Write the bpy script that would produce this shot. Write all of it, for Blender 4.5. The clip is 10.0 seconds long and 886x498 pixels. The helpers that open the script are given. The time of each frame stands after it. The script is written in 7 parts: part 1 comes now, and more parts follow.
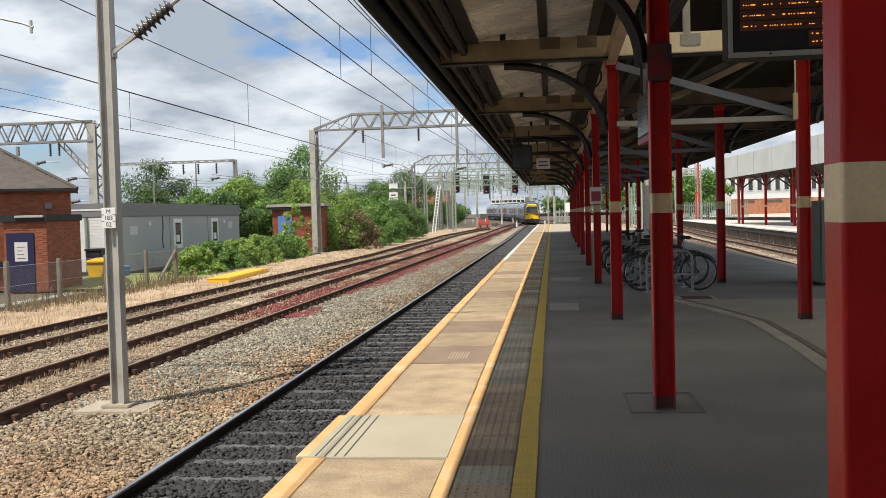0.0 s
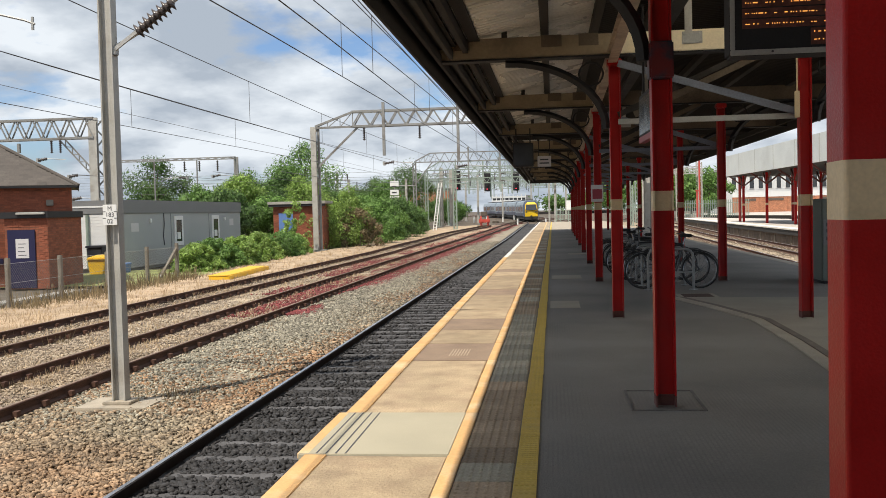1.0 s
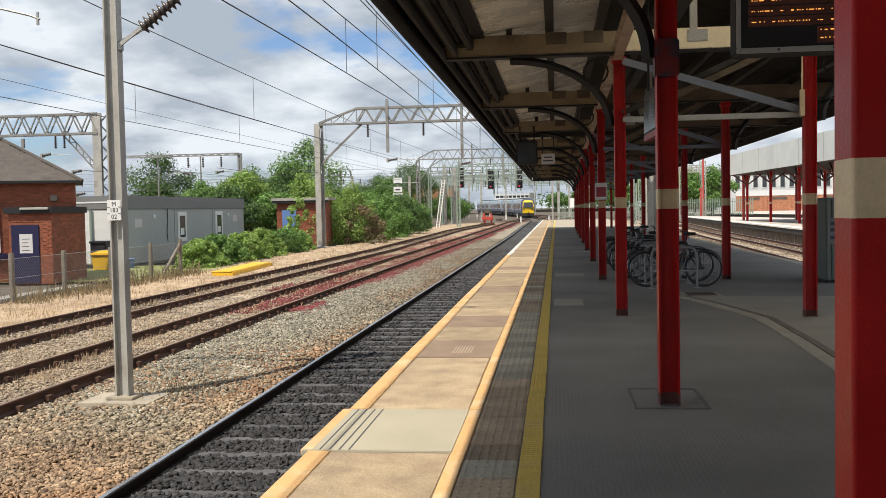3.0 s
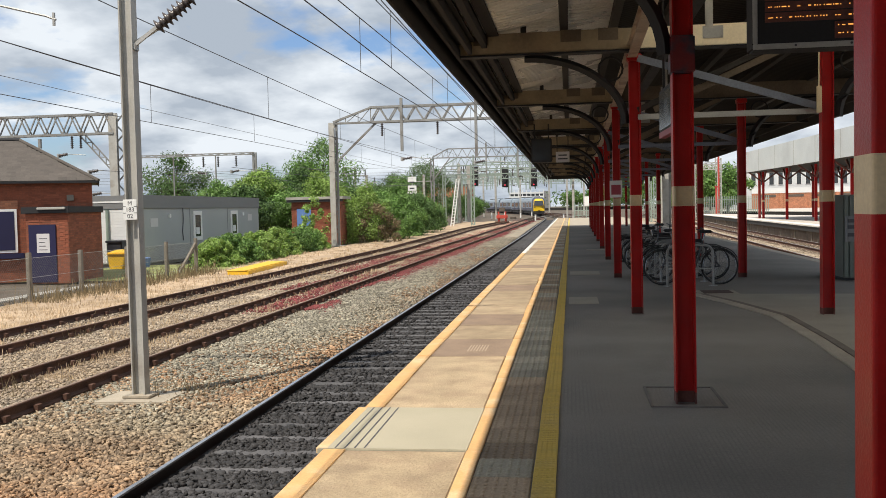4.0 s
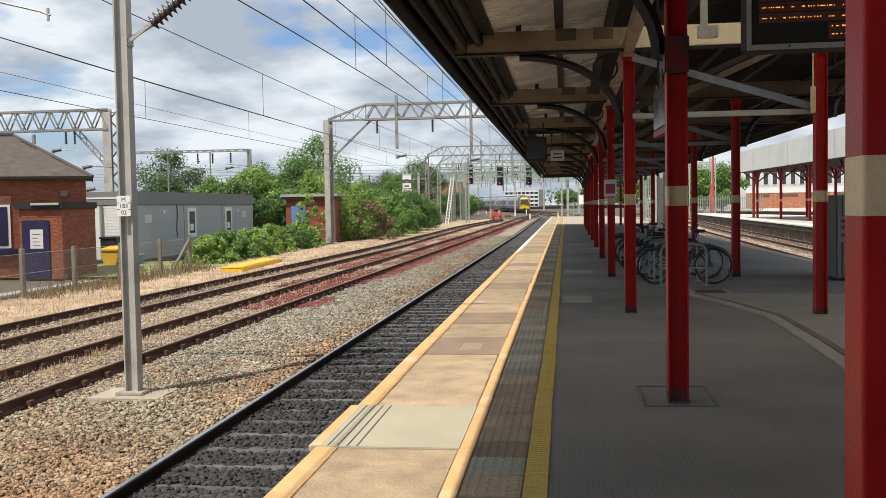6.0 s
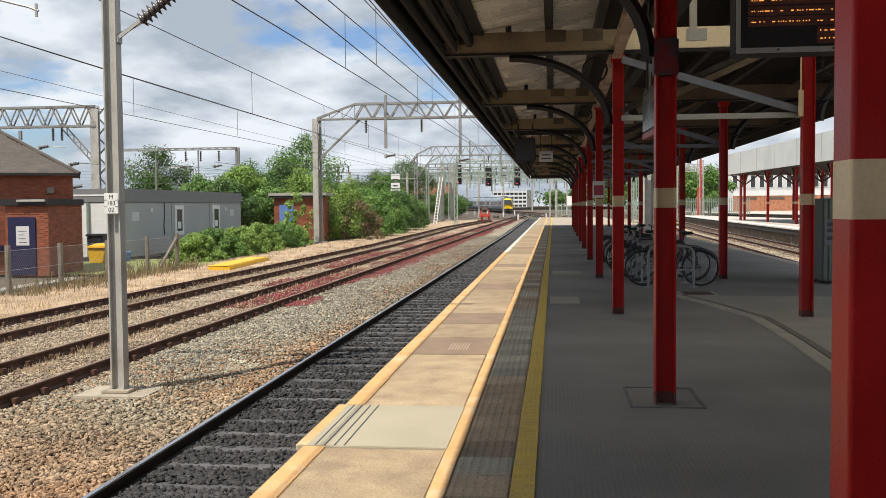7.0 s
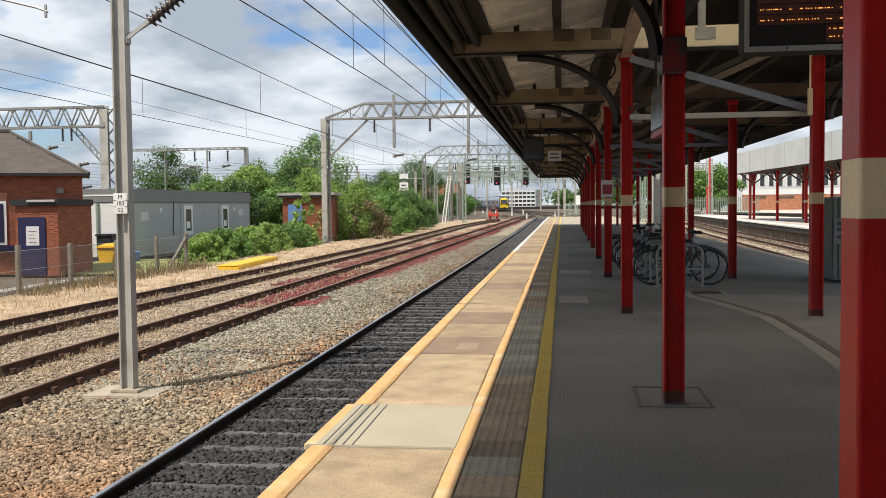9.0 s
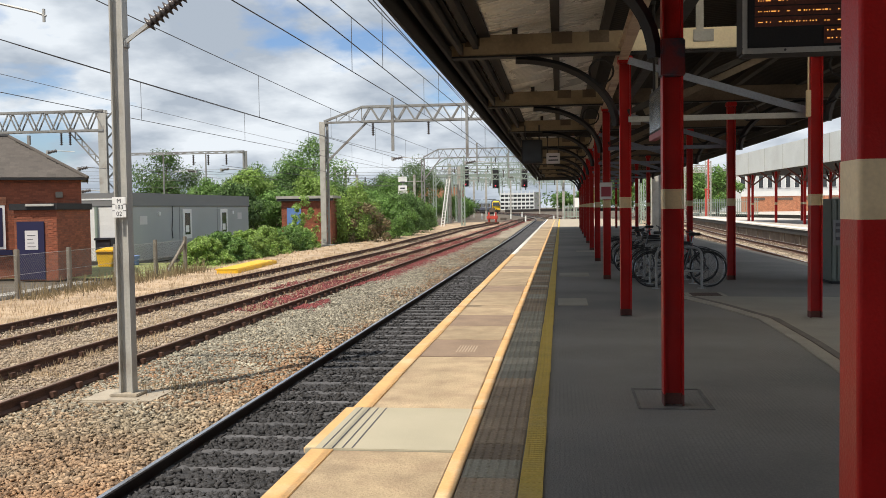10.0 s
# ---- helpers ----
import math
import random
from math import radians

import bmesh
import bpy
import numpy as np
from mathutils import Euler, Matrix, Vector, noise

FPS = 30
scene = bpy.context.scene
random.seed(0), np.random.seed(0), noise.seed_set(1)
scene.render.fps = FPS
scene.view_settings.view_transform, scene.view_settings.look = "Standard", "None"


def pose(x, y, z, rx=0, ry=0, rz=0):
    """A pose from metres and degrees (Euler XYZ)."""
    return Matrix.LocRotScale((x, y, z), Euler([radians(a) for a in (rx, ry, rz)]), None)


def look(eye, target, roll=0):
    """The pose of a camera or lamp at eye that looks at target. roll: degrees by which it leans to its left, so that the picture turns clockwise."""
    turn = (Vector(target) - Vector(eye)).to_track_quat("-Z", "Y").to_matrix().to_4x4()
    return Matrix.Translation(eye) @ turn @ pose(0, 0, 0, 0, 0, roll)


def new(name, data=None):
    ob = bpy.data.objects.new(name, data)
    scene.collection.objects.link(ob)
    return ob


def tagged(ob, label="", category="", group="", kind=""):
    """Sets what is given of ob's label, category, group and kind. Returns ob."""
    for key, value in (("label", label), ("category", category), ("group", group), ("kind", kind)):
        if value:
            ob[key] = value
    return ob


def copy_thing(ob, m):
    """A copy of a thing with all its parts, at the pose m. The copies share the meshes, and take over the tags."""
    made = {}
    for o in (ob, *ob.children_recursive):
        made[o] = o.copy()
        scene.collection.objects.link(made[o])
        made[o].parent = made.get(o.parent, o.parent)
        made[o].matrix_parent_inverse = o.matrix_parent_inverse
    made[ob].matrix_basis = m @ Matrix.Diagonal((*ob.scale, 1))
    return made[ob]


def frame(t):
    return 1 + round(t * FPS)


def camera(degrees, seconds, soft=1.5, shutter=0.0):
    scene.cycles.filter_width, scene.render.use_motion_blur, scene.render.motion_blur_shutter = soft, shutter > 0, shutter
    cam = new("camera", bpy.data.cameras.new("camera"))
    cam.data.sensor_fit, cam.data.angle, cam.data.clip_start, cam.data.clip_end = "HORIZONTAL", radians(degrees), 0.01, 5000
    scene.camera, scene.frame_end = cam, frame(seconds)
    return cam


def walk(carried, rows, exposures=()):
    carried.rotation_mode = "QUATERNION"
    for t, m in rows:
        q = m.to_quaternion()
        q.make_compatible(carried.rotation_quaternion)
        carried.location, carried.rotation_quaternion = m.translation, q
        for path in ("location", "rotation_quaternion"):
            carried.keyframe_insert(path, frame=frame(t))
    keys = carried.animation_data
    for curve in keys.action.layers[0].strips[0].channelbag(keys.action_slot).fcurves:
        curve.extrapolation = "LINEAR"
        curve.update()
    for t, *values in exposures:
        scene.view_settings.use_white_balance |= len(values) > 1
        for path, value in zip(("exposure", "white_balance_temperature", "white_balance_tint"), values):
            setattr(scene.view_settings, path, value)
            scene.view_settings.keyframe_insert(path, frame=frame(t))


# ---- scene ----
cam = camera(50.5, 10.0, soft=0.62)

PATH = [
    (0, (1.66, -0.008, 1.576), (1.43, 1.977, 1.503), -1.5),
    (0.5, (1.659, -0.009, 1.576), (1.429, 1.976, 1.503), -1.5),
    (1, (1.656, -0.009, 1.574), (1.424, 1.976, 1.496), -1.4),
    (1.5, (1.653, -0.005, 1.571), (1.424, 1.98, 1.487), -1.3),
    (2, (1.651, -0.006, 1.576), (1.422, 1.979, 1.488), -1.2),
    (2.5, (1.649, -0.012, 1.574), (1.42, 1.973, 1.491), -1.1),
    (4, (1.642, 0.002, 1.568), (1.373, 1.982, 1.482), -1.3),
    (4.5, (1.644, -0.007, 1.567), (1.37, 1.972, 1.479), -1.3),
    (5, (1.648, -0.009, 1.574), (1.375, 1.971, 1.482), -1.4),
    (5.5, (1.65, -0.001, 1.572), (1.38, 1.978, 1.481), -1.3),
    (7, (1.643, -0.006, 1.572), (1.411, 1.978, 1.481), -0.5),
    (7.5, (1.642, -0.009, 1.572), (1.406, 1.975, 1.479), -0.7),
    (8, (1.641, -0.02, 1.572), (1.396, 1.963, 1.479), -0.8),
    (8.5, (1.645, 0.0, 1.572), (1.395, 1.982, 1.478), -0.8),
    (9, (1.647, -0.005, 1.573), (1.397, 1.977, 1.481), -0.6),
    (9.5, (1.646, -0.008, 1.571), (1.397, 1.974, 1.481), -0.6),
    (10, (1.647, -0.003, 1.572), (1.399, 1.98, 1.486), -0.8),
]
walk(cam, [(t, look(e, p, r)) for t, e, p, r in PATH])

# ---- light ----
SUN_EL = radians(60.6)
SUN_TRAVEL = Vector((0.57 * math.cos(SUN_EL), 0.8216 * math.cos(SUN_EL), -math.sin(SUN_EL))).normalized()
scene.view_settings.exposure = 0.2


def build_light():
    w = bpy.data.worlds.new("sky")
    scene.world = w
    w.use_nodes = True
    nt = w.node_tree
    nt.nodes.clear()
    N, L = nt.nodes.new, nt.links.new
    out, bg = N("ShaderNodeOutputWorld"), N("ShaderNodeBackground")
    sky = N("ShaderNodeTexSky")
    sky.sky_type, sky.sun_disc = "NISHITA", False
    sky.sun_elevation = SUN_EL
    sky.sun_rotation = math.atan2(-SUN_TRAVEL.x, -SUN_TRAVEL.y)
    dim = N("ShaderNodeVectorMath")
    dim.operation = "MULTIPLY"
    dim.inputs[1].default_value = (0.100, 0.116, 0.142)
    L(sky.outputs[0], dim.inputs[0])
    # cumulus layer: the view direction projected on a flat cloud base
    co, sep = N("ShaderNodeTexCoord"), N("ShaderNodeSeparateXYZ")
    L(co.outputs["Generated"], sep.inputs[0])
    zz = N("ShaderNodeMath")
    zz.operation = "ADD"
    zz.inputs[1].default_value = 0.30
    L(sep.outputs[2], zz.inputs[0])
    zm = N("ShaderNodeMath")
    zm.operation = "MAXIMUM"
    zm.inputs[1].default_value = 0.04
    L(zz.outputs[0], zm.inputs[0])
    inv = N("ShaderNodeMath")
    inv.operation = "DIVIDE"
    inv.inputs[0].default_value = 1.0
    L(zm.outputs[0], inv.inputs[1])
    proj = N("ShaderNodeVectorMath")
    proj.operation = "SCALE"
    L(co.outputs["Generated"], proj.inputs[0])
    L(inv.outputs[0], proj.inputs["Scale"])
    off = N("ShaderNodeVectorMath")
    off.operation = "ADD"
    off.inputs[1].default_value = (5.7, 2.1, 0.4)
    L(proj.outputs[0], off.inputs[0])

    def fbm(scale, detail, rough):
        n = N("ShaderNodeTexNoise")
        n.inputs["Scale"].default_value, n.inputs["Detail"].default_value, n.inputs["Roughness"].default_value = scale, detail, rough
        L(off.outputs[0], n.inputs["Vector"])
        return n

    def ramp(src, a, ca, b, cb):
        r = N("ShaderNodeValToRGB")
        r.color_ramp.elements[0].position, r.color_ramp.elements[0].color = a, (*ca, 1)
        r.color_ramp.elements[1].position, r.color_ramp.elements[1].color = b, (*cb, 1)
        L(src, r.inputs[0])
        return r

    cover = ramp(fbm(2.0, 9, 0.54).outputs["Fac"], 0.385, (0, 0, 0), 0.47, (1, 1, 1))
    shade = ramp(fbm(2.9, 7, 0.53).outputs["Fac"], 0.40, (0.46, 0.525, 0.61), 0.60, (0.88, 0.935, 0.99))
    mix = N("ShaderNodeMix")
    mix.data_type = "RGBA"
    L(cover.outputs[0], mix.inputs["Factor"])
    L(dim.outputs[0], mix.inputs["A"])
    L(shade.outputs[0], mix.inputs["B"])
    L(mix.outputs["Result"], bg.inputs["Color"])
    bg.inputs["Strength"].default_value = 0.85
    L(bg.outputs[0], out.inputs[0])
    sun = bpy.data.lights.new("sun", "SUN")
    sun.energy, sun.angle, sun.color = 4.5, radians(0.55), (1.0, 0.91, 0.78)
    ob = new("sun", sun)
    ob.rotation_euler = SUN_TRAVEL.to_track_quat("-Z", "Y").to_euler()


build_light()


# ---- materials ----
def mat(name, col, rough=0.7, metal=0.0, var=0.25, scale=3.0, fine=40.0, bump=0.15, other=None, other_at=(0.5, 0.7), other_scale=1.5,
        rand=0.0, island=0.0, trans=0.0, leafy=0.0):
    """A surface with stains at one scale, grain at another and fine relief; 'other' is a second colour in patches."""
    m = bpy.data.materials.new(name)
    m.use_nodes = True
    nt = m.node_tree
    N, L = nt.nodes.new, nt.links.new
    b = nt.nodes["Principled BSDF"]
    co, info = N("ShaderNodeTexCoord"), N("ShaderNodeObjectInfo")

    def noise_node(s, d=4):
        n = N("ShaderNodeTexNoise")
        n.noise_dimensions = "4D"
        n.inputs["Scale"].default_value, n.inputs["Detail"].default_value = s, d
        L(co.outputs["Object"], n.inputs["Vector"])
        w = N("ShaderNodeMath")
        w.operation = "MULTIPLY"
        w.inputs[1].default_value = 37.0
        L(info.outputs["Random"], w.inputs[0])
        L(w.outputs[0], n.inputs["W"])
        return n

    def mul(src, f, lo, hi):
        mr = N("ShaderNodeMapRange")
        mr.inputs["From Min"].default_value, mr.inputs["From Max"].default_value = 0.25, 0.75
        mr.inputs["To Min"].default_value, mr.inputs["To Max"].default_value = lo, hi
        L(f, mr.inputs["Value"])
        v = N("ShaderNodeVectorMath")
        v.operation = "SCALE"
        L(src, v.inputs[0])
        L(mr.outputs[0], v.inputs["Scale"])
        return v.outputs[0]

    rgb = N("ShaderNodeRGB")
    rgb.outputs[0].default_value = (*col, 1)
    c = rgb.outputs[0]
    big, small = noise_node(scale), noise_node(fine, 3)
    if other:
        pn = noise_node(other_scale, 6)
        r = N("ShaderNodeMapRange")
        r.inputs["From Min"].default_value, r.inputs["From Max"].default_value = other_at
        L(pn.outputs["Fac"], r.inputs["Value"])
        mx = N("ShaderNodeMix")
        mx.data_type = "RGBA"
        L(r.outputs[0], mx.inputs["Factor"])
        L(c, mx.inputs["A"])
        mx.inputs["B"].default_value = (*other, 1)
        c = mx.outputs["Result"]
    c = mul(c, big.outputs["Fac"], 1 - var, 1 + var)
    c = mul(c, small.outputs["Fac"], 1 - var * 0.7, 1 + var * 0.7)
    if rand or island:
        src = info.outputs["Random"]
        if island:
            src = N("ShaderNodeNewGeometry").outputs["Random Per Island"]
        k = max(rand, island)
        mr = N("ShaderNodeMapRange")
        mr.inputs["To Min"].default_value, mr.inputs["To Max"].default_value = 1 - k, 1 + k
        L(src, mr.inputs["Value"])
        v = N("ShaderNodeVectorMath")
        v.operation = "SCALE"
        L(c, v.inputs[0])
        L(mr.outputs[0], v.inputs["Scale"])
        c = v.outputs[0]
    L(c, b.inputs["Base Color"])
    b.inputs["Metallic"].default_value = metal
    rr = N("ShaderNodeMapRange")
    rr.inputs["To Min"].default_value, rr.inputs["To Max"].default_value = max(0.03, rough - 0.15), min(1, rough + 0.15)
    L(big.outputs["Fac"], rr.inputs["Value"])
    L(rr.outputs[0], b.inputs["Roughness"])
    if trans:
        b.inputs["Transmission Weight"].default_value = trans
    if bump:
        bp = N("ShaderNodeBump")
        bp.inputs["Strength"].default_value, bp.inputs["Distance"].default_value = bump, 0.02
        L(small.outputs["Fac"], bp.inputs["Height"])
        L(bp.outputs[0], b.inputs["Normal"])
    if leafy:
        tr, ms = N("ShaderNodeBsdfTranslucent"), N("ShaderNodeMixShader")
        ms.inputs[0].default_value = leafy
        L(c, tr.inputs["Color"])
        L(b.outputs[0], ms.inputs[1])
        L(tr.outputs[0], ms.inputs[2])
        L(ms.outputs[0], nt.nodes["Material Output"].inputs["Surface"])
    return m


def brickwork(name, col, mortar):
    """Coursed brick pattern for walls beyond the single bricks."""
    m = mat(name, col, 0.9, var=0.2, scale=1.5, fine=14, bump=0.0)
    nt = m.node_tree
    N, L = nt.nodes.new, nt.links.new
    b = nt.nodes["Principled BSDF"]
    old = b.inputs["Base Color"].links[0].from_socket
    co, sep, add, comb, br = N("ShaderNodeTexCoord"), N("ShaderNodeSeparateXYZ"), N("ShaderNodeMath"), N("ShaderNodeCombineXYZ"), N("ShaderNodeTexBrick")
    L(co.outputs["Object"], sep.inputs[0])
    L(sep.outputs[0], add.inputs[0])
    L(sep.outputs[1], add.inputs[1])
    L(add.outputs[0], comb.inputs[0])
    L(sep.outputs[2], comb.inputs[1])
    L(comb.outputs[0], br.inputs["Vector"])
    br.inputs["Scale"].default_value = 1.0
    br.inputs["Brick Width"].default_value, br.inputs["Row Height"].default_value, br.inputs["Mortar Size"].default_value = 0.235, 0.085, 0.008
    br.inputs["Color1"].default_value, br.inputs["Color2"].default_value, br.inputs["Mortar"].default_value = (1.25, 1.2, 1.15, 1), (0.75, 0.72, 0.72, 1), (*mortar, 1)
    mx = N("ShaderNodeMix")
    mx.data_type, mx.blend_type = "RGBA", "MULTIPLY"
    mx.inputs["Factor"].default_value = 1.0
    L(old, mx.inputs["A"])
    L(br.outputs["Color"], mx.inputs["B"])
    L(mx.outputs["Result"], b.inputs["Base Color"])
    bp = N("ShaderNodeBump")
    bp.inputs["Strength"].default_value, bp.inputs["Distance"].default_value = 0.6, 0.01
    bp.invert = True
    L(br.outputs["Fac"], bp.inputs["Height"])
    L(bp.outputs[0], b.inputs["Normal"])
    return m


def glow(name, col, strength):
    m = bpy.data.materials.new(name)
    m.use_nodes = True
    b = m.node_tree.nodes["Principled BSDF"]
    b.inputs["Base Color"].default_value = (*col, 1)
    b.inputs["Emission Color"].default_value = (*col, 1)
    b.inputs["Emission Strength"].default_value = strength
    return m


M = dict(
    dry_grass=mat("dry_grass", (0.42, 0.315, 0.20), 0.95, var=0.3, scale=0.9, fine=25, island=0.3, bump=0),
    straw_ground=mat("straw_ground", (0.43, 0.32, 0.215), 0.95, var=0.3, scale=0.8, fine=22, bump=0.6, other=(0.27, 0.195, 0.115), other_scale=0.9),
    lawn=mat("lawn", (0.22, 0.24, 0.085), 0.95, var=0.3, scale=1.0, fine=22, bump=0.5),
    ballast=mat("ballast", (0.10, 0.072, 0.048), 0.9, var=0.5, scale=0.8, fine=13, bump=1.0, other=(0.115, 0.10, 0.078), other_scale=0.35, other_at=(0.42, 0.6)),
    stone=mat("stone", (0.30, 0.185, 0.107), 0.9, var=0.3, scale=0.5, fine=30, bump=0.3, island=0.6, other=(0.33, 0.285, 0.205), other_scale=0.22, other_at=(0.47, 0.62)),
    stone_grey=mat("stone_grey", (0.38, 0.31, 0.235), 0.85, var=0.3, scale=0.5, fine=30, bump=0.3, island=0.45, other=(0.30, 0.23, 0.16), other_scale=0.3),
    stone_dark=mat("stone_dark", (0.038, 0.037, 0.039), 0.8, var=0.4, scale=1.2, fine=30, bump=0.3, island=0.45),
    cess_far=mat("cess_far", (0.27, 0.235, 0.175), 0.92, var=0.5, scale=1.0, fine=14, bump=1.0, other=(0.26, 0.2, 0.14), other_scale=0.4),
    stone_cess=mat("stone_cess", (0.30, 0.275, 0.215), 0.92, var=0.3, scale=1.5, fine=40, bump=0.2, island=0.55),
    stone_red=mat("stone_red", (0.20, 0.05, 0.05), 0.9, var=0.4, scale=1.2, fine=30, bump=0.2, island=0.4),
    ballast_dark=mat("ballast_dark", (0.03, 0.029, 0.031), 0.85, var=0.5, scale=1.0, fine=14, bump=1.0),
    rail_steel=mat("rail_steel", (0.62, 0.62, 0.64), 0.28, 1.0, var=0.08, scale=2, fine=30, bump=0.02),
    rail_rust=mat("rail_rust", (0.10, 0.050, 0.034), 0.8, 0.2, var=0.35, scale=3, fine=50),
    rail_dark=mat("rail_dark", (0.03, 0.026, 0.025), 0.75, 0.2, var=0.35, scale=3, fine=50),
    rail_worn=mat("rail_worn", (0.30, 0.21, 0.15), 0.55, 0.5, var=0.3, scale=3, fine=40),
    sleeper_concrete=mat("sleeper_concrete", (0.095, 0.093, 0.097), 0.9, var=0.3, scale=4, fine=60, rand=0.2),
    sleeper_wood=mat("sleeper_wood", (0.12, 0.085, 0.06), 0.9, var=0.35, scale=4, fine=40, rand=0.25),
    slab=mat("slab", (0.395, 0.305, 0.198), 0.9, var=0.24, scale=3.0, fine=60, bump=0.5, rand=0.2, other=(0.335, 0.25, 0.165), other_scale=4.5, other_at=(0.45, 0.66)),
    slab_new=mat("slab_new", (0.42, 0.385, 0.29), 0.9, var=0.09, scale=2, fine=120, bump=0.1),
    slab_brown=mat("slab_brown", (0.27, 0.195, 0.14), 0.9, var=0.24, scale=3, fine=95, bump=0.25),
    edge_paint=mat("edge_paint", (0.67, 0.405, 0.175), 0.75, var=0.15, scale=2.5, fine=60, bump=0.15, other=(0.69, 0.51, 0.30), other_scale=2.2, other_at=(0.5, 0.66)),
    white_paint=mat("white_paint", (0.80, 0.77, 0.70), 0.7, var=0.1, scale=2.5, fine=60, bump=0.1),
    tactile=mat("tactile", (0.38, 0.285, 0.19), 0.9, var=0.28, scale=2.4, fine=60, rand=0.24),
    tactile_grey=mat("tactile_grey", (0.43, 0.385, 0.29), 0.9, var=0.28, scale=2.4, fine=60, rand=0.2),
    yellow_line=mat("yellow_line", (0.66, 0.465, 0.095), 0.75, var=0.16, scale=3, fine=60, bump=0.25, other=(0.52, 0.38, 0.12), other_scale=3.0, other_at=(0.52, 0.72)),
    asphalt=mat("asphalt", (0.245, 0.222, 0.193), 0.88, var=0.22, scale=0.5, fine=90, bump=0.5, other=(0.185, 0.17, 0.15), other_scale=0.45, other_at=(0.45, 0.65)),
    asphalt_patch=mat("asphalt_patch", (0.34, 0.30, 0.235), 0.9, var=0.15, scale=1.5, fine=80, bump=0.3),
    pale_concrete=mat("pale_concrete", (0.50, 0.45, 0.40), 0.9, var=0.12, scale=0.6, fine=30, bump=0.1),
    siding_bed=mat("siding_bed", (0.36, 0.29, 0.205), 0.95, var=0.45, scale=1.2, fine=18, bump=0.8, other=(0.20, 0.15, 0.105), other_scale=1.4, other_at=(0.5, 0.66)),
    rim_grey=mat("rim_grey", (0.15, 0.135, 0.12), 0.9, var=0.3, scale=8, fine=60),
    face_dark=mat("face_dark", (0.10, 0.08, 0.065), 0.9, var=0.3, scale=1.0, fine=8, bump=0.3),
    faded_paint=mat("faded_paint", (0.42, 0.325, 0.24), 0.8, var=0.25, scale=12, fine=90, bump=0.1),
    groove_brown=mat("groove_brown", (0.17, 0.135, 0.105), 0.9, var=0.3, scale=4, fine=60),
    kerb=mat("kerb", (0.37, 0.32, 0.25), 0.9, var=0.2, scale=2, fine=60),
    brick=mat("brick", (0.27, 0.085, 0.045), 0.9, var=0.3, scale=1.2, fine=50, rand=0.16),
    brick_wall=brickwork("brick_wall", (0.25, 0.08, 0.043), (0.75, 1.0, 1.1)),
    roof_slate=mat("roof_slate", (0.092, 0.079, 0.069), 0.85, var=0.25, scale=1.5, fine=30, rand=0.12),
    red_paint=mat("red_paint", (0.40, 0.009, 0.008), 0.36, var=0.16, scale=4, fine=120, bump=0.14, other=(0.36, 0.014, 0.013), other_scale=5, other_at=(0.55, 0.75)),
    beam_cream=mat("beam_cream", (0.86, 0.74, 0.52), 0.5, var=0.1, scale=3, fine=40, bump=0.1, other=(0.70, 0.55, 0.34), other_scale=2, other_at=(0.55, 0.7)),
    cream_paint=mat("cream_paint", (0.68, 0.56, 0.36), 0.55, var=0.12, scale=4, fine=70, bump=0.15, other=(0.55, 0.43, 0.26), other_scale=6, other_at=(0.55, 0.75)),
    base_dirt=mat("base_dirt", (0.13, 0.05, 0.04), 0.85, var=0.3, scale=6, fine=60),
    dark_blue=mat("dark_blue", (0.022, 0.024, 0.04), 0.5, var=0.2, scale=3, fine=50, other=(0.13, 0.008, 0.01), other_scale=7, other_at=(0.45, 0.6)),
    bin_navy=mat("bin_navy", (0.02, 0.022, 0.032), 0.5, var=0.2, scale=3, fine=50),
    black_metal=mat("black_metal", (0.014, 0.014, 0.016), 0.7, var=0.25, scale=3, fine=50),
    timber=mat("timber", (0.31, 0.245, 0.155), 0.75, var=0.2, scale=2, fine=25, bump=0.2, other=(0.19, 0.14, 0.09), other_scale=1.1, other_at=(0.5, 0.7)),
    timber_mid=mat("timber_mid", (0.13, 0.10, 0.07), 0.85, var=0.25, scale=3, fine=30, bump=0.2),
    girder_paint=mat("girder_paint", (0.42, 0.34, 0.26), 0.5, var=0.2, scale=3, fine=40, bump=0.1, other=(0.22, 0.15, 0.11), other_scale=2, other_at=(0.5, 0.65)),
    face_brown=mat("face_brown", (0.13, 0.10, 0.078), 0.95, var=0.4, scale=1.2, fine=9, bump=0.4, other=(0.24, 0.20, 0.16), other_scale=1.6, other_at=(0.55, 0.68)),
    near_black=mat("near_black", (0.028, 0.024, 0.021), 0.9, var=0.25, scale=2, fine=30, bump=0.2),
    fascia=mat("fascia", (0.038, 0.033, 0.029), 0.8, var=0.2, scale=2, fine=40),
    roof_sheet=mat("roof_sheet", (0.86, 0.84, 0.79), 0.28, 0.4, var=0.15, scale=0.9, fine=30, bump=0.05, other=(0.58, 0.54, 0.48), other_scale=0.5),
    fence_wire=mat("fence_wire", (0.13, 0.125, 0.115), 0.6, 0.3, var=0.1, bump=0),
    steel_blue=mat("steel_blue", (0.17, 0.19, 0.24), 0.55, 0.2, var=0.2, scale=2, fine=40, bump=0.08),
    steel_grey=mat("steel_grey", (0.40, 0.40, 0.385), 0.6, 0.25, var=0.14, scale=2, fine=40, bump=0.08),
    galvanised=mat("galvanised", (0.43, 0.42, 0.385), 0.65, 0.1, var=0.13, scale=1.6, fine=40, bump=0.08, other=(0.30, 0.27, 0.23), other_scale=1.8),
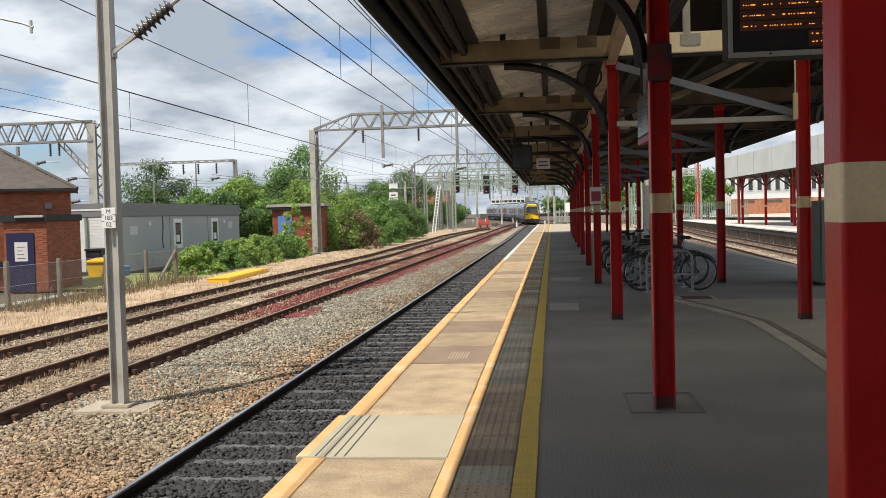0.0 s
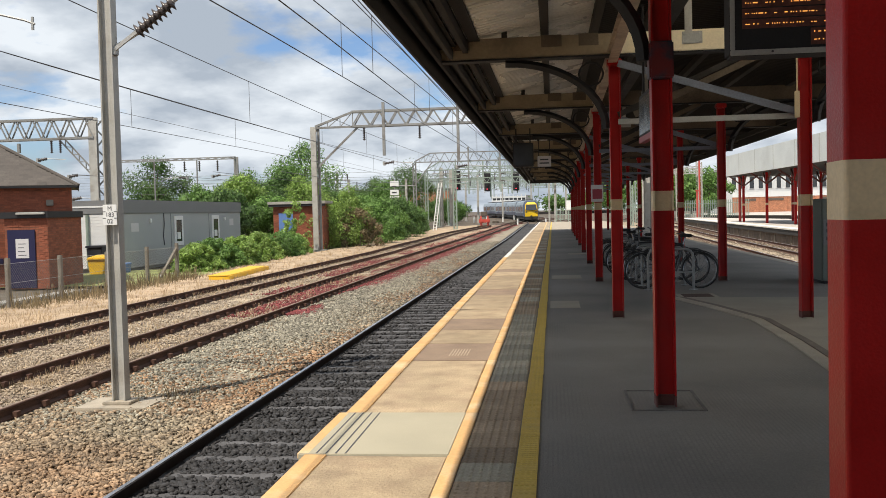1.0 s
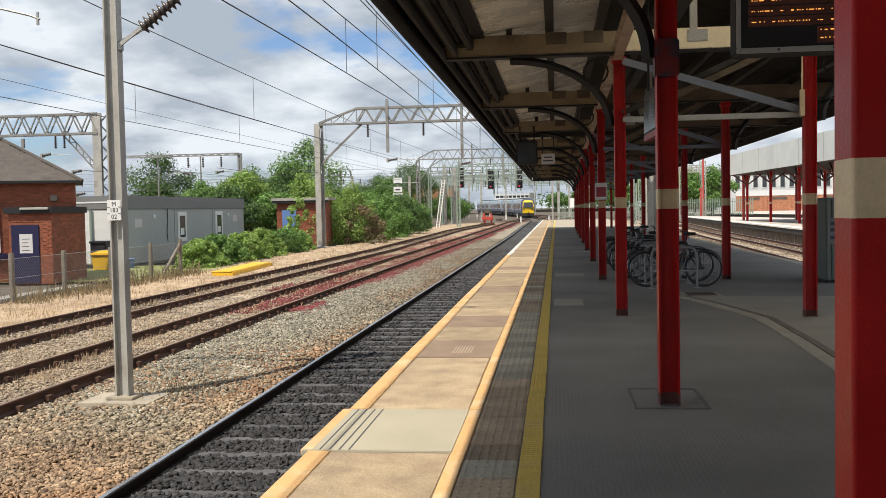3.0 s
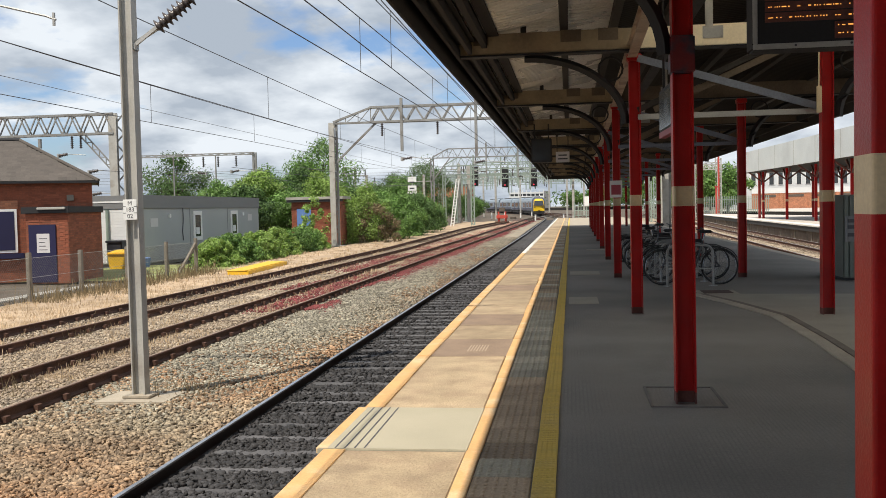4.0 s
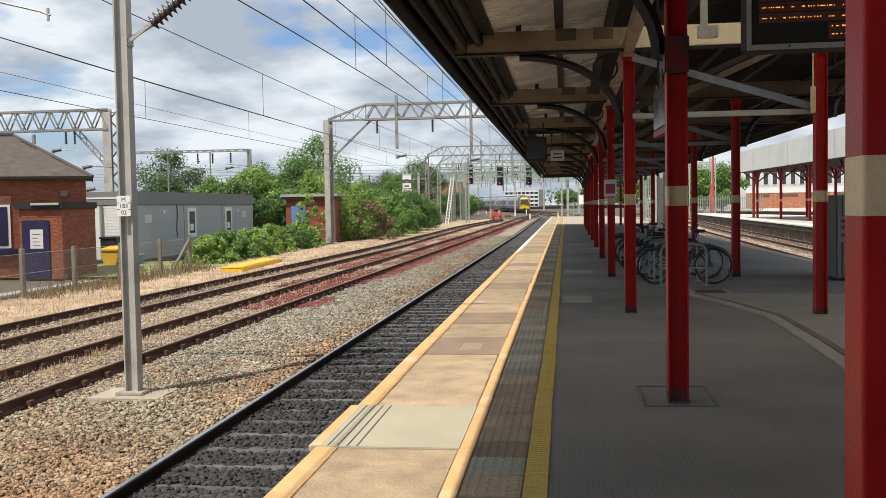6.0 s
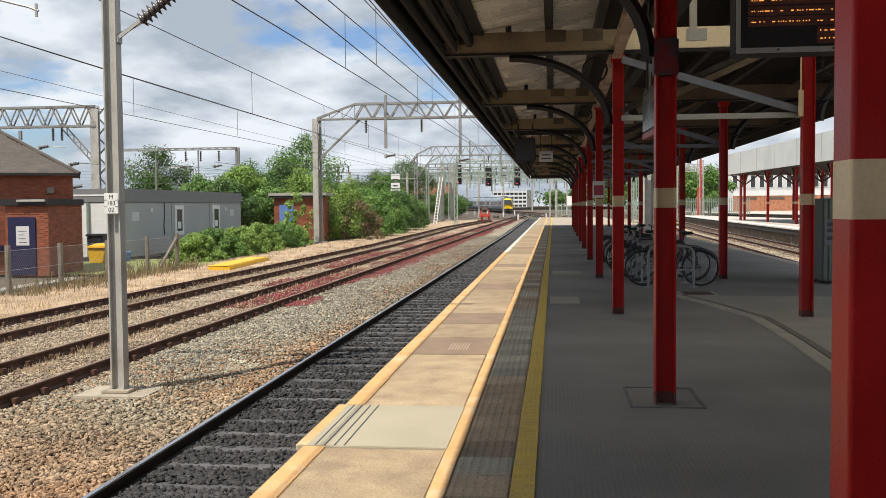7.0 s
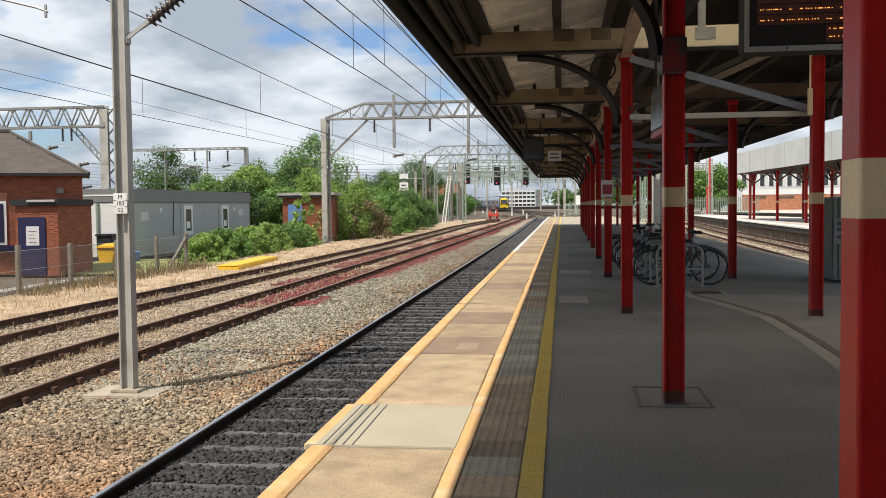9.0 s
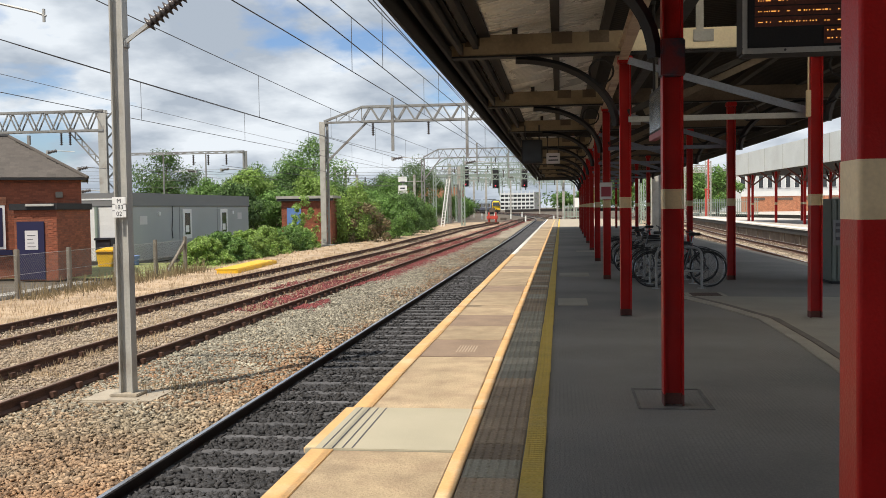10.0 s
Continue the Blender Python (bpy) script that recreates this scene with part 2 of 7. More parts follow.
    gantry_steel=mat("gantry_steel", (0.27, 0.27, 0.26), 0.6, 0.2, var=0.2, scale=1.2, fine=20, bump=0.05, other=(0.17, 0.15, 0.13), other_scale=0.8, other_at=(0.5, 0.7)),
    pale_green=mat("pale_green", (0.27, 0.33, 0.285), 0.7, 0.1, var=0.12, scale=1.5, fine=30),
    concrete=mat("concrete", (0.36, 0.345, 0.31), 0.9, var=0.2, scale=1.5, fine=50, bump=0.3),
    concrete_post=mat("concrete_post", (0.22, 0.195, 0.16), 0.9, var=0.22, scale=3, fine=50, bump=0.3),
    porcelain=mat("porcelain", (0.075, 0.06, 0.055), 0.3, var=0.2, scale=6, fine=40, bump=0.0),
    wire=mat("wire", (0.10, 0.10, 0.105), 0.6, 0.4, var=0.1, bump=0),
    cabin_grey=mat("cabin_grey", (0.39, 0.405, 0.405), 0.6, var=0.06, scale=0.6, fine=20, bump=0.05),
    cabin_trim=mat("cabin_trim", (0.19, 0.195, 0.20), 0.6, var=0.08, scale=0.8, fine=20, bump=0.05),
    cabin_white=mat("cabin_white", (0.74, 0.75, 0.75), 0.6, var=0.06, scale=0.8, fine=20, bump=0.05),
    white=mat("white", (0.80, 0.80, 0.78), 0.5, var=0.05, scale=2, fine=20, bump=0.03),
    panel_glass=mat("panel_glass", (0.10, 0.115, 0.12), 0.15, var=0.1, bump=0),
    glass_dark=mat("glass_dark", (0.045, 0.05, 0.055), 0.12, var=0.1, bump=0),
    blue_door=mat("blue_door", (0.013, 0.012, 0.055), 0.5, var=0.1, scale=2, fine=40, bump=0.05),
    blue_pale=mat("blue_pale", (0.12, 0.22, 0.48), 0.5, var=0.1, scale=2, fine=40, bump=0.05),
    grit_yellow=mat("grit_yellow", (0.76, 0.46, 0.02), 0.5, var=0.08, scale=3, fine=40, bump=0.05),
    leaf=mat("leaf", (0.145, 0.262, 0.062), 0.6, var=0.25, scale=0.35, fine=3, bump=0, island=0.5, leafy=0.3),
    leaf_dark=mat("leaf_dark", (0.095, 0.17, 0.048), 0.6, var=0.25, scale=0.35, fine=3, bump=0, island=0.5, leafy=0.3),
    leaf_light=mat("leaf_light", (0.245, 0.365, 0.085), 0.6, var=0.25, scale=0.35, fine=3, bump=0, island=0.45, leafy=0.3),
    leaf_brown=mat("leaf_brown", (0.20, 0.155, 0.085), 0.7, var=0.3, scale=0.5, fine=3, bump=0, island=0.45, leafy=0.3),
    bark=mat("bark", (0.11, 0.085, 0.06), 0.95, var=0.3, scale=4, fine=40, bump=0.4),
    train_yellow=mat("train_yellow", (0.85, 0.56, 0.02), 0.4, var=0.05, bump=0),
    train_grey=mat("train_grey", (0.27, 0.33, 0.39), 0.4, 0.1, var=0.06, scale=0.5, bump=0),
    train_blue=mat("train_blue", (0.06, 0.08, 0.13), 0.4, var=0.06, scale=0.5, bump=0),
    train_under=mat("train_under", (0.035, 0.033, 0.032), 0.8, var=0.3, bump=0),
    buffer_red=mat("buffer_red", (0.50, 0.07, 0.05), 0.6, var=0.12, bump=0.05),
    signal_red=glow("signal_red", (1.0, 0.03, 0.08), 0.8),
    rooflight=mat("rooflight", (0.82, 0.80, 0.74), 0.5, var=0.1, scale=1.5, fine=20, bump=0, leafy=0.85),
    led_amber=glow("led_amber", (1.0, 0.40, 0.08), 0.9),
    chrome=mat("chrome", (0.20, 0.20, 0.20), 0.25, 1.0, var=0.05, bump=0),
    rubber=mat("rubber", (0.02, 0.02, 0.02), 0.8, var=0.2, bump=0),
    bike_black=mat("bike_black", (0.03, 0.03, 0.032), 0.4, var=0.2, bump=0),
    office_white=mat("office_white", (0.66, 0.68, 0.68), 0.7, var=0.05, scale=0.1, fine=2, bump=0),
    far_brick=brickwork("far_brick", (0.42, 0.18, 0.10), (0.9, 1.1, 1.2)),
    notice=mat("notice", (0.62, 0.60, 0.60), 0.5, var=0.05, bump=0),
    ink=mat("ink", (0.06, 0.06, 0.07), 0.6, var=0.05, bump=0),
    maroon=mat("maroon", (0.30, 0.04, 0.06), 0.5, var=0.05, bump=0),
    cabinet_green=mat("cabinet_green", (0.15, 0.17, 0.15), 0.6, var=0.12, scale=3, fine=30, bump=0.05),
    panel_white=mat("panel_white", (0.60, 0.63, 0.62), 0.6, var=0.08, scale=0.5, fine=10, bump=0.03, other=(0.52, 0.54, 0.53), other_scale=0.3),
)


M["red_paint"].node_tree.nodes["Principled BSDF"].inputs["Specular IOR Level"].default_value = 0.28


def rib_asphalt():
    """Staggered short ribs pressed into the platform surface."""
    nt = M["asphalt"].node_tree
    N, L = nt.nodes.new, nt.links.new
    b = nt.nodes["Principled BSDF"]
    old = b.inputs["Base Color"].links[0].from_socket
    co, sep, comb, br = N("ShaderNodeTexCoord"), N("ShaderNodeSeparateXYZ"), N("ShaderNodeCombineXYZ"), N("ShaderNodeTexBrick")
    L(co.outputs["Object"], sep.inputs[0])
    L(sep.outputs[1], comb.inputs[0])
    L(sep.outputs[0], comb.inputs[1])
    L(comb.outputs[0], br.inputs["Vector"])
    br.inputs["Scale"].default_value = 1.0
    br.inputs["Brick Width"].default_value, br.inputs["Row Height"].default_value, br.inputs["Mortar Size"].default_value = 0.13, 0.032, 0.006
    br.inputs["Color1"].default_value, br.inputs["Color2"].default_value, br.inputs["Mortar"].default_value = (1.06, 1.05, 1.05, 1), (0.94, 0.94, 0.94, 1), (0.80, 0.80, 0.80, 1)
    mx = N("ShaderNodeMix")
    mx.data_type, mx.blend_type = "RGBA", "MULTIPLY"
    pn = N("ShaderNodeTexNoise")
    pn.inputs["Scale"].default_value = 0.7
    L(co.outputs["Object"], pn.inputs["Vector"])
    mr = N("ShaderNodeMapRange")
    mr.inputs["From Min"].default_value, mr.inputs["From Max"].default_value = 0.42, 0.75
    L(pn.outputs["Fac"], mr.inputs["Value"])
    L(mr.outputs[0], mx.inputs["Factor"])
    L(old, mx.inputs["A"])
    L(br.outputs["Color"], mx.inputs["B"])
    L(mx.outputs["Result"], b.inputs["Base Color"])


rib_asphalt()


# ---- mesh tools ----
def ground_z(y):
    """Height of the track bed above its level at the platform: it climbs gently beyond the station."""
    return 0.0055 * min(max(0.0, y - 85.0), 215.0)


def mesh_object(name, bm, material, smooth=False):
    me = bpy.data.meshes.new(name)
    bm.to_mesh(me)
    bm.free()
    me.materials.append(material)
    if smooth:
        me.polygons.foreach_set("use_smooth", [True] * len(me.polygons))
    return new(name, me)


def part(name, bm, material, parent, label="", smooth=False):
    ob = mesh_object(name, bm, material, smooth)
    ob.parent = parent
    return tagged(ob, label)


def empty(name, at=(0, 0, 0), turn=0.0):
    ob = new(name)
    ob.empty_display_size = 0.2
    ob.matrix_basis = pose(*at, 0, 0, turn)
    return ob


def box(bm, x0, x1, y0, y1, z0, z1, bevel=0.0):
    r = bmesh.ops.create_cube(bm, size=1.0)
    vs = r["verts"]
    for v in vs:
        v.co = Vector((x0 + (v.co.x + 0.5) * (x1 - x0), y0 + (v.co.y + 0.5) * (y1 - y0), z0 + (v.co.z + 0.5) * (z1 - z0)))
    if bevel:
        es = list({e for v in vs for e in v.link_edges})
        bmesh.ops.bevel(bm, geom=es, offset=bevel, segments=2, affect="EDGES", clamp_overlap=True)
    return bm


def boxed(*a, bevel=0.0):
    return box(bmesh.new(), *a, bevel=bevel)


def bar(bm, a, b, w, d=None, up=(0, 0, 1)):
    """A straight rectangular bar from a to b."""
    a, b, d = Vector(a), Vector(b), d or w
    ax = (b - a).normalized()
    u = Vector(up)
    if abs(ax.dot(u)) > 0.98:
        u = Vector((0, 1, 0))
    s = ax.cross(u).normalized()
    u = s.cross(ax).normalized()
    vs = []
    for p in (a, b):
        for i, j in ((-1, -1), (1, -1), (1, 1), (-1, 1)):
            vs.append(bm.verts.new(p + s * (i * w / 2) + u * (j * d / 2)))
    for f in ((0, 1, 2, 3), (7, 6, 5, 4), (0, 4, 5, 1), (1, 5, 6, 2), (2, 6, 7, 3), (3, 7, 4, 0)):
        bm.faces.new([vs[i] for i in f])
    return bm


def tube(bm, pts, r, n=8, closed=False):
    """A round bar along a chain of points."""
    pts = [Vector(p) for p in pts]
    rings = []
    for i, p in enumerate(pts):
        if closed:
            ax = pts[(i + 1) % len(pts)] - pts[i - 1]
        else:
            ax = pts[min(i + 1, len(pts) - 1)] - pts[max(i - 1, 0)]
        ax.normalize()
        u = Vector((0, 0, 1)) if abs(ax.z) < 0.9 else Vector((0, 1, 0))
        s = ax.cross(u).normalized()
        u = s.cross(ax)
        rr = r[i] if isinstance(r, (list, tuple)) else r
        rings.append([bm.verts.new(p + (s * math.cos(2 * math.pi * k / n) + u * math.sin(2 * math.pi * k / n)) * rr) for k in range(n)])
    m = len(rings)
    for i in range(m if closed else m - 1):
        a, b = rings[i], rings[(i + 1) % m]
        for k in range(n):
            bm.faces.new((a[k], a[(k + 1) % n], b[(k + 1) % n], b[k]))
    if not closed:
        bm.faces.new(rings[0][::-1])
        bm.faces.new(rings[-1])
    return bm


def tubed(pts, r, n=8, closed=False):
    return tube(bmesh.new(), pts, r, n, closed)


def fix(bm):
    bmesh.ops.recalc_face_normals(bm, faces=bm.faces)
    return bm


def extrude_y(profile, ys, xc, zc):
    """Sweeps an (x, z) outline along y; xc(y), zc(y) shift it."""
    bm = bmesh.new()
    rings = [[bm.verts.new((xc(y) + px, y, zc(y) + pz)) for px, pz in profile] for y in ys]
    n = len(profile)
    for a, b in zip(rings, rings[1:]):
        for k in range(n):
            bm.faces.new((a[k], a[(k + 1) % n], b[(k + 1) % n], b[k]))
    bm.faces.new(rings[0])
    bm.faces.new(rings[-1][::-1])
    return fix(bm)


def raw_mesh(name, verts, faces, material, smooth=False):
    me = bpy.data.meshes.new(name)
    verts, faces = np.asarray(verts, dtype=np.float32), np.asarray(faces, dtype=np.int32)
    me.vertices.add(len(verts))
    me.vertices.foreach_set("co", verts.ravel())
    k = faces.shape[1]
    me.loops.add(faces.size)
    me.loops.foreach_set("vertex_index", faces.ravel())
    me.polygons.add(len(faces))
    me.polygons.foreach_set("loop_start", np.arange(0, faces.size, k, dtype=np.int32))
    me.polygons.foreach_set("loop_total", np.full(len(faces), k, dtype=np.int32))
    if smooth:
        me.polygons.foreach_set("use_smooth", np.ones(len(faces), dtype=bool))
    me.update(calc_edges=True)
    me.materials.append(material)
    return new(name, me)


# ---- ground and tracks ----
def lerp_table(tab):
    ys, xs = [a for a, _ in tab], [b for _, b in tab]
    return lambda y: float(np.interp(y, ys, xs))


main_x = lerp_table([(-40, -1.52), (145, -1.52), (153, -1.5), (160, -1.6), (170, -2.2), (180, -3.1), (192, -4.4), (204, -5.9), (225, -8.9), (237, -11.1), (249, -13.4),
                     (261, -15.9), (280, -20.6), (310, -29.6), (350, -45), (420, -70)])
siding_x = lerp_table([(-40, -6.15), (0, -6.28), (15, -6.31), (25, -6.22), (45, -6.15), (65, -6.06), (92, -5.88), (120, -5.35), (150, -5.0), (176, -4.1), (190, -4.4)])
yard_x = lerp_table([(-40, -10.05), (0, -9.98), (18, -9.88), (25, -9.74), (35, -9.6), (45, -9.5), (60, -9.35), (75, -9.75), (105, -9.85), (120, -9.1), (136, -8.15)])
opposite_edge = lambda y: 14.6 + 0.0366 * y
far_a = lambda y: 9.45 + 0.039 * y
far_b = lambda y: 12.75 + 0.0366 * y
RAIL_TOP = -0.85
RAIL_PROFILE = [(-0.07, -0.16), (0.07, -0.16), (0.07, -0.148), (0.012, -0.12), (0.012, -0.045), (0.035, -0.03), (0.036, -0.006), (0.028, 0.0),
                (-0.028, 0.0), (-0.036, -0.006), (-0.035, -0.03), (-0.012, -0.045), (-0.012, -0.12), (-0.07, -0.148)]


def spread(a, b, step):
    n = max(1, int(round((b - a) / step)))
    return [a + (b - a) * i / n for i in range(n + 1)]


def build_ground():
    xs = [-3000, -900, -300, -120, -60, -40, -30, -24, -20] + spread(-18, 1, 0.25) + [3, 6, 8.2] + spread(9, 16, 0.5) + [20, 30, 60, 120, 300, 900, 3000]
    ys = [-3000, -600, -150, -40, -15] + spread(0, 60, 0.3) + spread(62, 200, 3) + [230, 260, 300, 400, 700, 1500, 3000]
    verts = []
    for y in ys:
        for x in xs:
            z = -1.06 + ground_z(y)
            if -18 <= x <= 1 and 0 <= y <= 60:
                z += 0.02 * noise.noise((x * 1.9, y * 1.9, 0)) + 0.03 * noise.noise((x * 0.5, y * 0.5, 3))
                z += 0.05 * math.exp(-((x + 3.9) / 0.9) ** 2)
            if x < -11.3:
                z -= 0.1
            verts.append((x, y, z))
    n = len(xs)
    faces = [(j * n + i, j * n + i + 1, (j + 1) * n + i + 1, (j + 1) * n + i) for j in range(len(ys) - 1) for i in range(n - 1)]
    g = raw_mesh("ground", verts, faces, M["ballast"], True)
    tagged(g, "brown and grey crushed stone ground beside the tracks", "ground", kind="structure")

    def strip(name, x0, x1, y0, y1, zoff, m, label, step=1.5, ragged=0.35):
        ysl = spread(y0, y1, step)
        vs, fs = [], []
        for i, y in enumerate(ysl):
            a, b = x0(y) + ragged * noise.noise((0, y * 0.4, 5)), x1(y) + ragged * noise.noise((9, y * 0.4, 5))
            for k in range(5):
                vs.append((a + (b - a) * k / 4, y, -1.06 + ground_z(y) + zoff - (0.1 if a + (b - a) * k / 4 < -11.3 else 0) + (0.015 if 0 < k < 4 else -0.02)))
        for i in range(len(ysl) - 1):
            for k in range(4):
                fs.append((i * 5 + k, i * 5 + k + 1, i * 5 + 6 + k, i * 5 + 5 + k))
        ob = raw_mesh(name, vs, fs, m, True)
        tagged(ob, label, "ground", kind="structure")

    strip("siding_bed", lambda y: yard_x(y) - 1.6, lambda y: siding_x(y) + 1.25, 4, 150, 0.012, M["siding_bed"], "dusty buff ballast under the siding rails", 1.0, 0.3)
    strip("verge_straw", lambda y: -15.6, lambda y: yard_x(y) - 1.0, 12, 150, 0.07, M["straw_ground"], "strip of dry straw-coloured grass beside the siding")
    strip("straw_between", lambda y: yard_x(y) + 1.2, lambda y: siding_x(y) - 1.15, 60, 136, 0.03, M["straw_ground"], "dry straw between the far sidings", 1.2, 1.0)
    strip("verge_lawn", lambda y: -22, lambda y: -14.6, 36, 47, 0.09, M["lawn"], "small patch of green lawn behind the fence")
    strip("trackbed_dark", lambda y: main_x(y) - 0.85, lambda y: 0.25, -5, 150, 0.055, M["ballast_dark"], "oily black ballast of the platform track", 0.8, 0.06)
    strip("cess_far", lambda y: siding_x(y) + 1.1, lambda y: main_x(y) - 1.3, 62, 152, 0.03, M["cess_far"], "grey and buff ballast between the far tracks", 1.5, 0.4)
    strip("far_side_bed", lambda y: 8.25, lambda y: opposite_edge(y) - 0.1, 4, 150, 0.03, M["siding_bed"], "dusty buff ballast of the far side tracks", 1.5, 0.02)
    strip("far_trackbed", lambda y: main_x(y) - 3.0, lambda y: 12 - (y - 150) * 0.05, 151, 420, 0.04, M["ballast"], "brown ballast of the junction beyond the platform", 4, 0.5)


def scatter_stones(name, n, pick, size, material, label):
    """n angular stones; pick() gives x, y, z of each."""
    rng = np.random.default_rng(len(name) + n)
    cube = np.array([(x, y, z) for x in (-1, 1) for y in (-1, 1) for z in (-1, 1)], dtype=float)
    quads = np.array([(0, 1, 3, 2), (4, 6, 7, 5), (0, 4, 5, 1), (2, 3, 7, 6), (0, 2, 6, 4), (1, 5, 7, 3)])
    P = np.array([pick(rng) for _ in range(n)])
    V = cube[None] * rng.uniform(0.3, 1.0, (n, 8, 3)) * (rng.uniform(*size, (n, 1, 1)) / 2) * rng.uniform(0.5, 1.6, (n, 1, 3)) * np.array([1.05, 0.8, 0.5])
    a, b = rng.uniform(0, 6.28, n), rng.uniform(-1.25, 1.25, n)
    ca, sa, cb, sb = np.cos(a), np.sin(a), np.cos(b), np.sin(b)
    R = np.zeros((n, 3, 3))
    R[:, 0, 0], R[:, 0, 1], R[:, 0, 2] = ca, -sa * cb, sa * sb
    R[:, 1, 0], R[:, 1, 1], R[:, 1, 2] = sa, ca * cb, -ca * sb
    R[:, 2, 1], R[:, 2, 2] = sb, cb
    V = np.einsum("nij,nkj->nki", R, V) + P[:, None]
    F = quads[None] + (np.arange(n) * 8)[:, None, None]
    ob = raw_mesh(name, V.reshape(-1, 3), F.reshape(-1, 4), material)
    tagged(ob, label, "ballast", kind="stuff")


def build_stones():
    def near_y(rng, a, b):
        u = rng.random()
        return 1 / (1 / a + (1 / b - 1 / a) * u)

    def cess(rng, grey=False):
        while True:
            y = near_y(rng, 6.0, 80)
            x = rng.uniform(siding_x(y) + 0.2, main_x(y) - 0.83)
            away = (main_x(y) - 0.83 - x) / 1.9 + 0.9 * noise.noise((x * 0.7, y * 0.25, 3))
            share = min(1.0, max(0.0, (y - 10.5) / 8)) * min(1.0, max(0.12, away))
            if (rng.random() < share) == grey:
                break
        return x, y, -1.05 + 0.05 * math.exp(-((x + 3.9) / 0.9) ** 2) + 0.07 * min(1.0, max(0.0, (x + 3.3) / 0.6)) + 0.035 * rng.random() - 0.01

    def dark(rng):
        y = near_y(rng, 4.0, 60)
        u = (y - 3.0) % 0.65
        if u < 0.06 or u > 0.59:
            y += 0.325
        return rng.uniform(-2.2, 0.0), y, -0.99 + 0.02 * rng.random()

    def yard(rng):
        y = near_y(rng, 9.0, 70)
        return rng.uniform(yard_x(y) - 1.3, siding_x(y) + 0.4), y, -1.035 + 0.02 * rng.random()

    def red(rng):
        while True:
            y = near_y(rng, 19.5, 165)
            wide = min(1.0, max(0.0, (y - 18) / 40))
            side = rng.random()
            if side < 0.5 - 0.15 * wide:
                x = siding_x(y) + 0.95 + abs(rng.normal(0, 0.25 + 0.2 * wide)) - 0.12
            elif side < 0.62:
                x = siding_x(y) + rng.uniform(-0.6, 0.65)
            else:
                x = siding_x(y) - 0.9 - abs(rng.normal(0, 0.25 + 0.55 * wide))
                if y < 22:
                    continue
            patch = noise.noise((x * 0.55, y * 0.17, 7)) + 0.35 * noise.noise((x * 2.1, y * 0.8, 2)) + 0.62 * wide - 0.2
            if rng.random() < patch * 1.6:
                return x, y, -1.035 + ground_z(y) + 0.035 * rng.random()

    scatter_stones("ballast_stones", 50000, cess, (0.03, 0.07), M["stone"], "loose brown and buff ballast stones beside the track")
    scatter_stones("grey_ballast_stones", 48000, lambda rng: cess(rng, True), (0.034, 0.066), M["stone_cess"], "loose greenish grey ballast stones beside the siding")
    scatter_stones("dark_ballast_stones", 30000, dark, (0.04, 0.085), M["stone_dark"], "oily black ballast stones between the sleepers")
    scatter_stones("siding_stones", 38000, yard, (0.03, 0.062), M["stone_grey"], "grey and buff ballast stones between the siding rails")
    def far_side(rng):
        y = near_y(rng, 18, 90)
        return rng.uniform(8.3, opposite_edge(y) - 0.4), y, -1.02 + 0.03 * rng.random()

    scatter_stones("far_side_stones", 22000, far_side, (0.04, 0.09), M["stone_grey"], "brown and buff ballast of the far side tracks")
    scatter_stones("red_stonecrop", 44000, red, (0.03, 0.07), M["stone_red"], "low dark red stonecrop growing along the siding rails")


def build_track(name, xc, y0, y1, running, side, sleeper_mat, label, sleeper_step=0.68, sleeper_top=-0.995, y_pieces=150, chairs=True):
    tr = empty(name)
    tagged(tr, label, "railway track", kind="structure")
    ys = spread(y0, y1, 2.0)
    for s in (-0.7525, 0.7525):
        part("rail", extrude_y(RAIL_PROFILE, ys, lambda y: xc(y) + s, lambda y: RAIL_TOP + ground_z(y)), side, tr)
        part("running_surface", extrude_y([(-0.026, 0.001), (0.026, 0.001), (0.024, 0.004), (-0.024, 0.004)], ys, lambda y: xc(y) + s, lambda y: RAIL_TOP + ground_z(y)),
             running, tr, "polished rail head")
    me = None
    y, k = max(y0, 3.0), 0
    ch = bmesh.new()
    cw = 0.018 if name == "track_platform" else 0.035
    while y < min(y1, y_pieces):
        if me is None:
            ob = part("sleeper", boxed(-1.25, 1.25, -0.125, 0.125, -0.16, 0.0, bevel=0.015), sleeper_mat, tr)
            me = ob.data
        else:
            ob = new("sleeper", me)
            ob.parent = tr
        ob.matrix_basis = pose(xc(y) + random.uniform(-0.03, 0.03), y, sleeper_top + ground_z(y) + random.uniform(-0.008, 0.008), 0, 0, random.uniform(-0.8, 0.8))
        if chairs and y < 80:
            for s in (-0.7525, 0.7525):
                for d in (-0.085, 0.085):
                    x = xc(y) + s + d
                    box(ch, x - cw, x + cw, y - 0.055, y + 0.055, RAIL_TOP - 0.155, RAIL_TOP - 0.155 + 2.2 * cw)
        y += sleeper_step
    if chairs:
        tagged(part("rail_chairs", ch, side, tr), kind="stuff")
    else:
        ch.free()


def build_buried_slab():
    ob = mesh_object("concrete_slab", boxed(-3.95, -3.3, 14.2, 14.85, -1.08, -0.985, bevel=0.02), M["cess_far"])
    tagged(ob, "weathered concrete cover slab lying in the ballast", "slab")


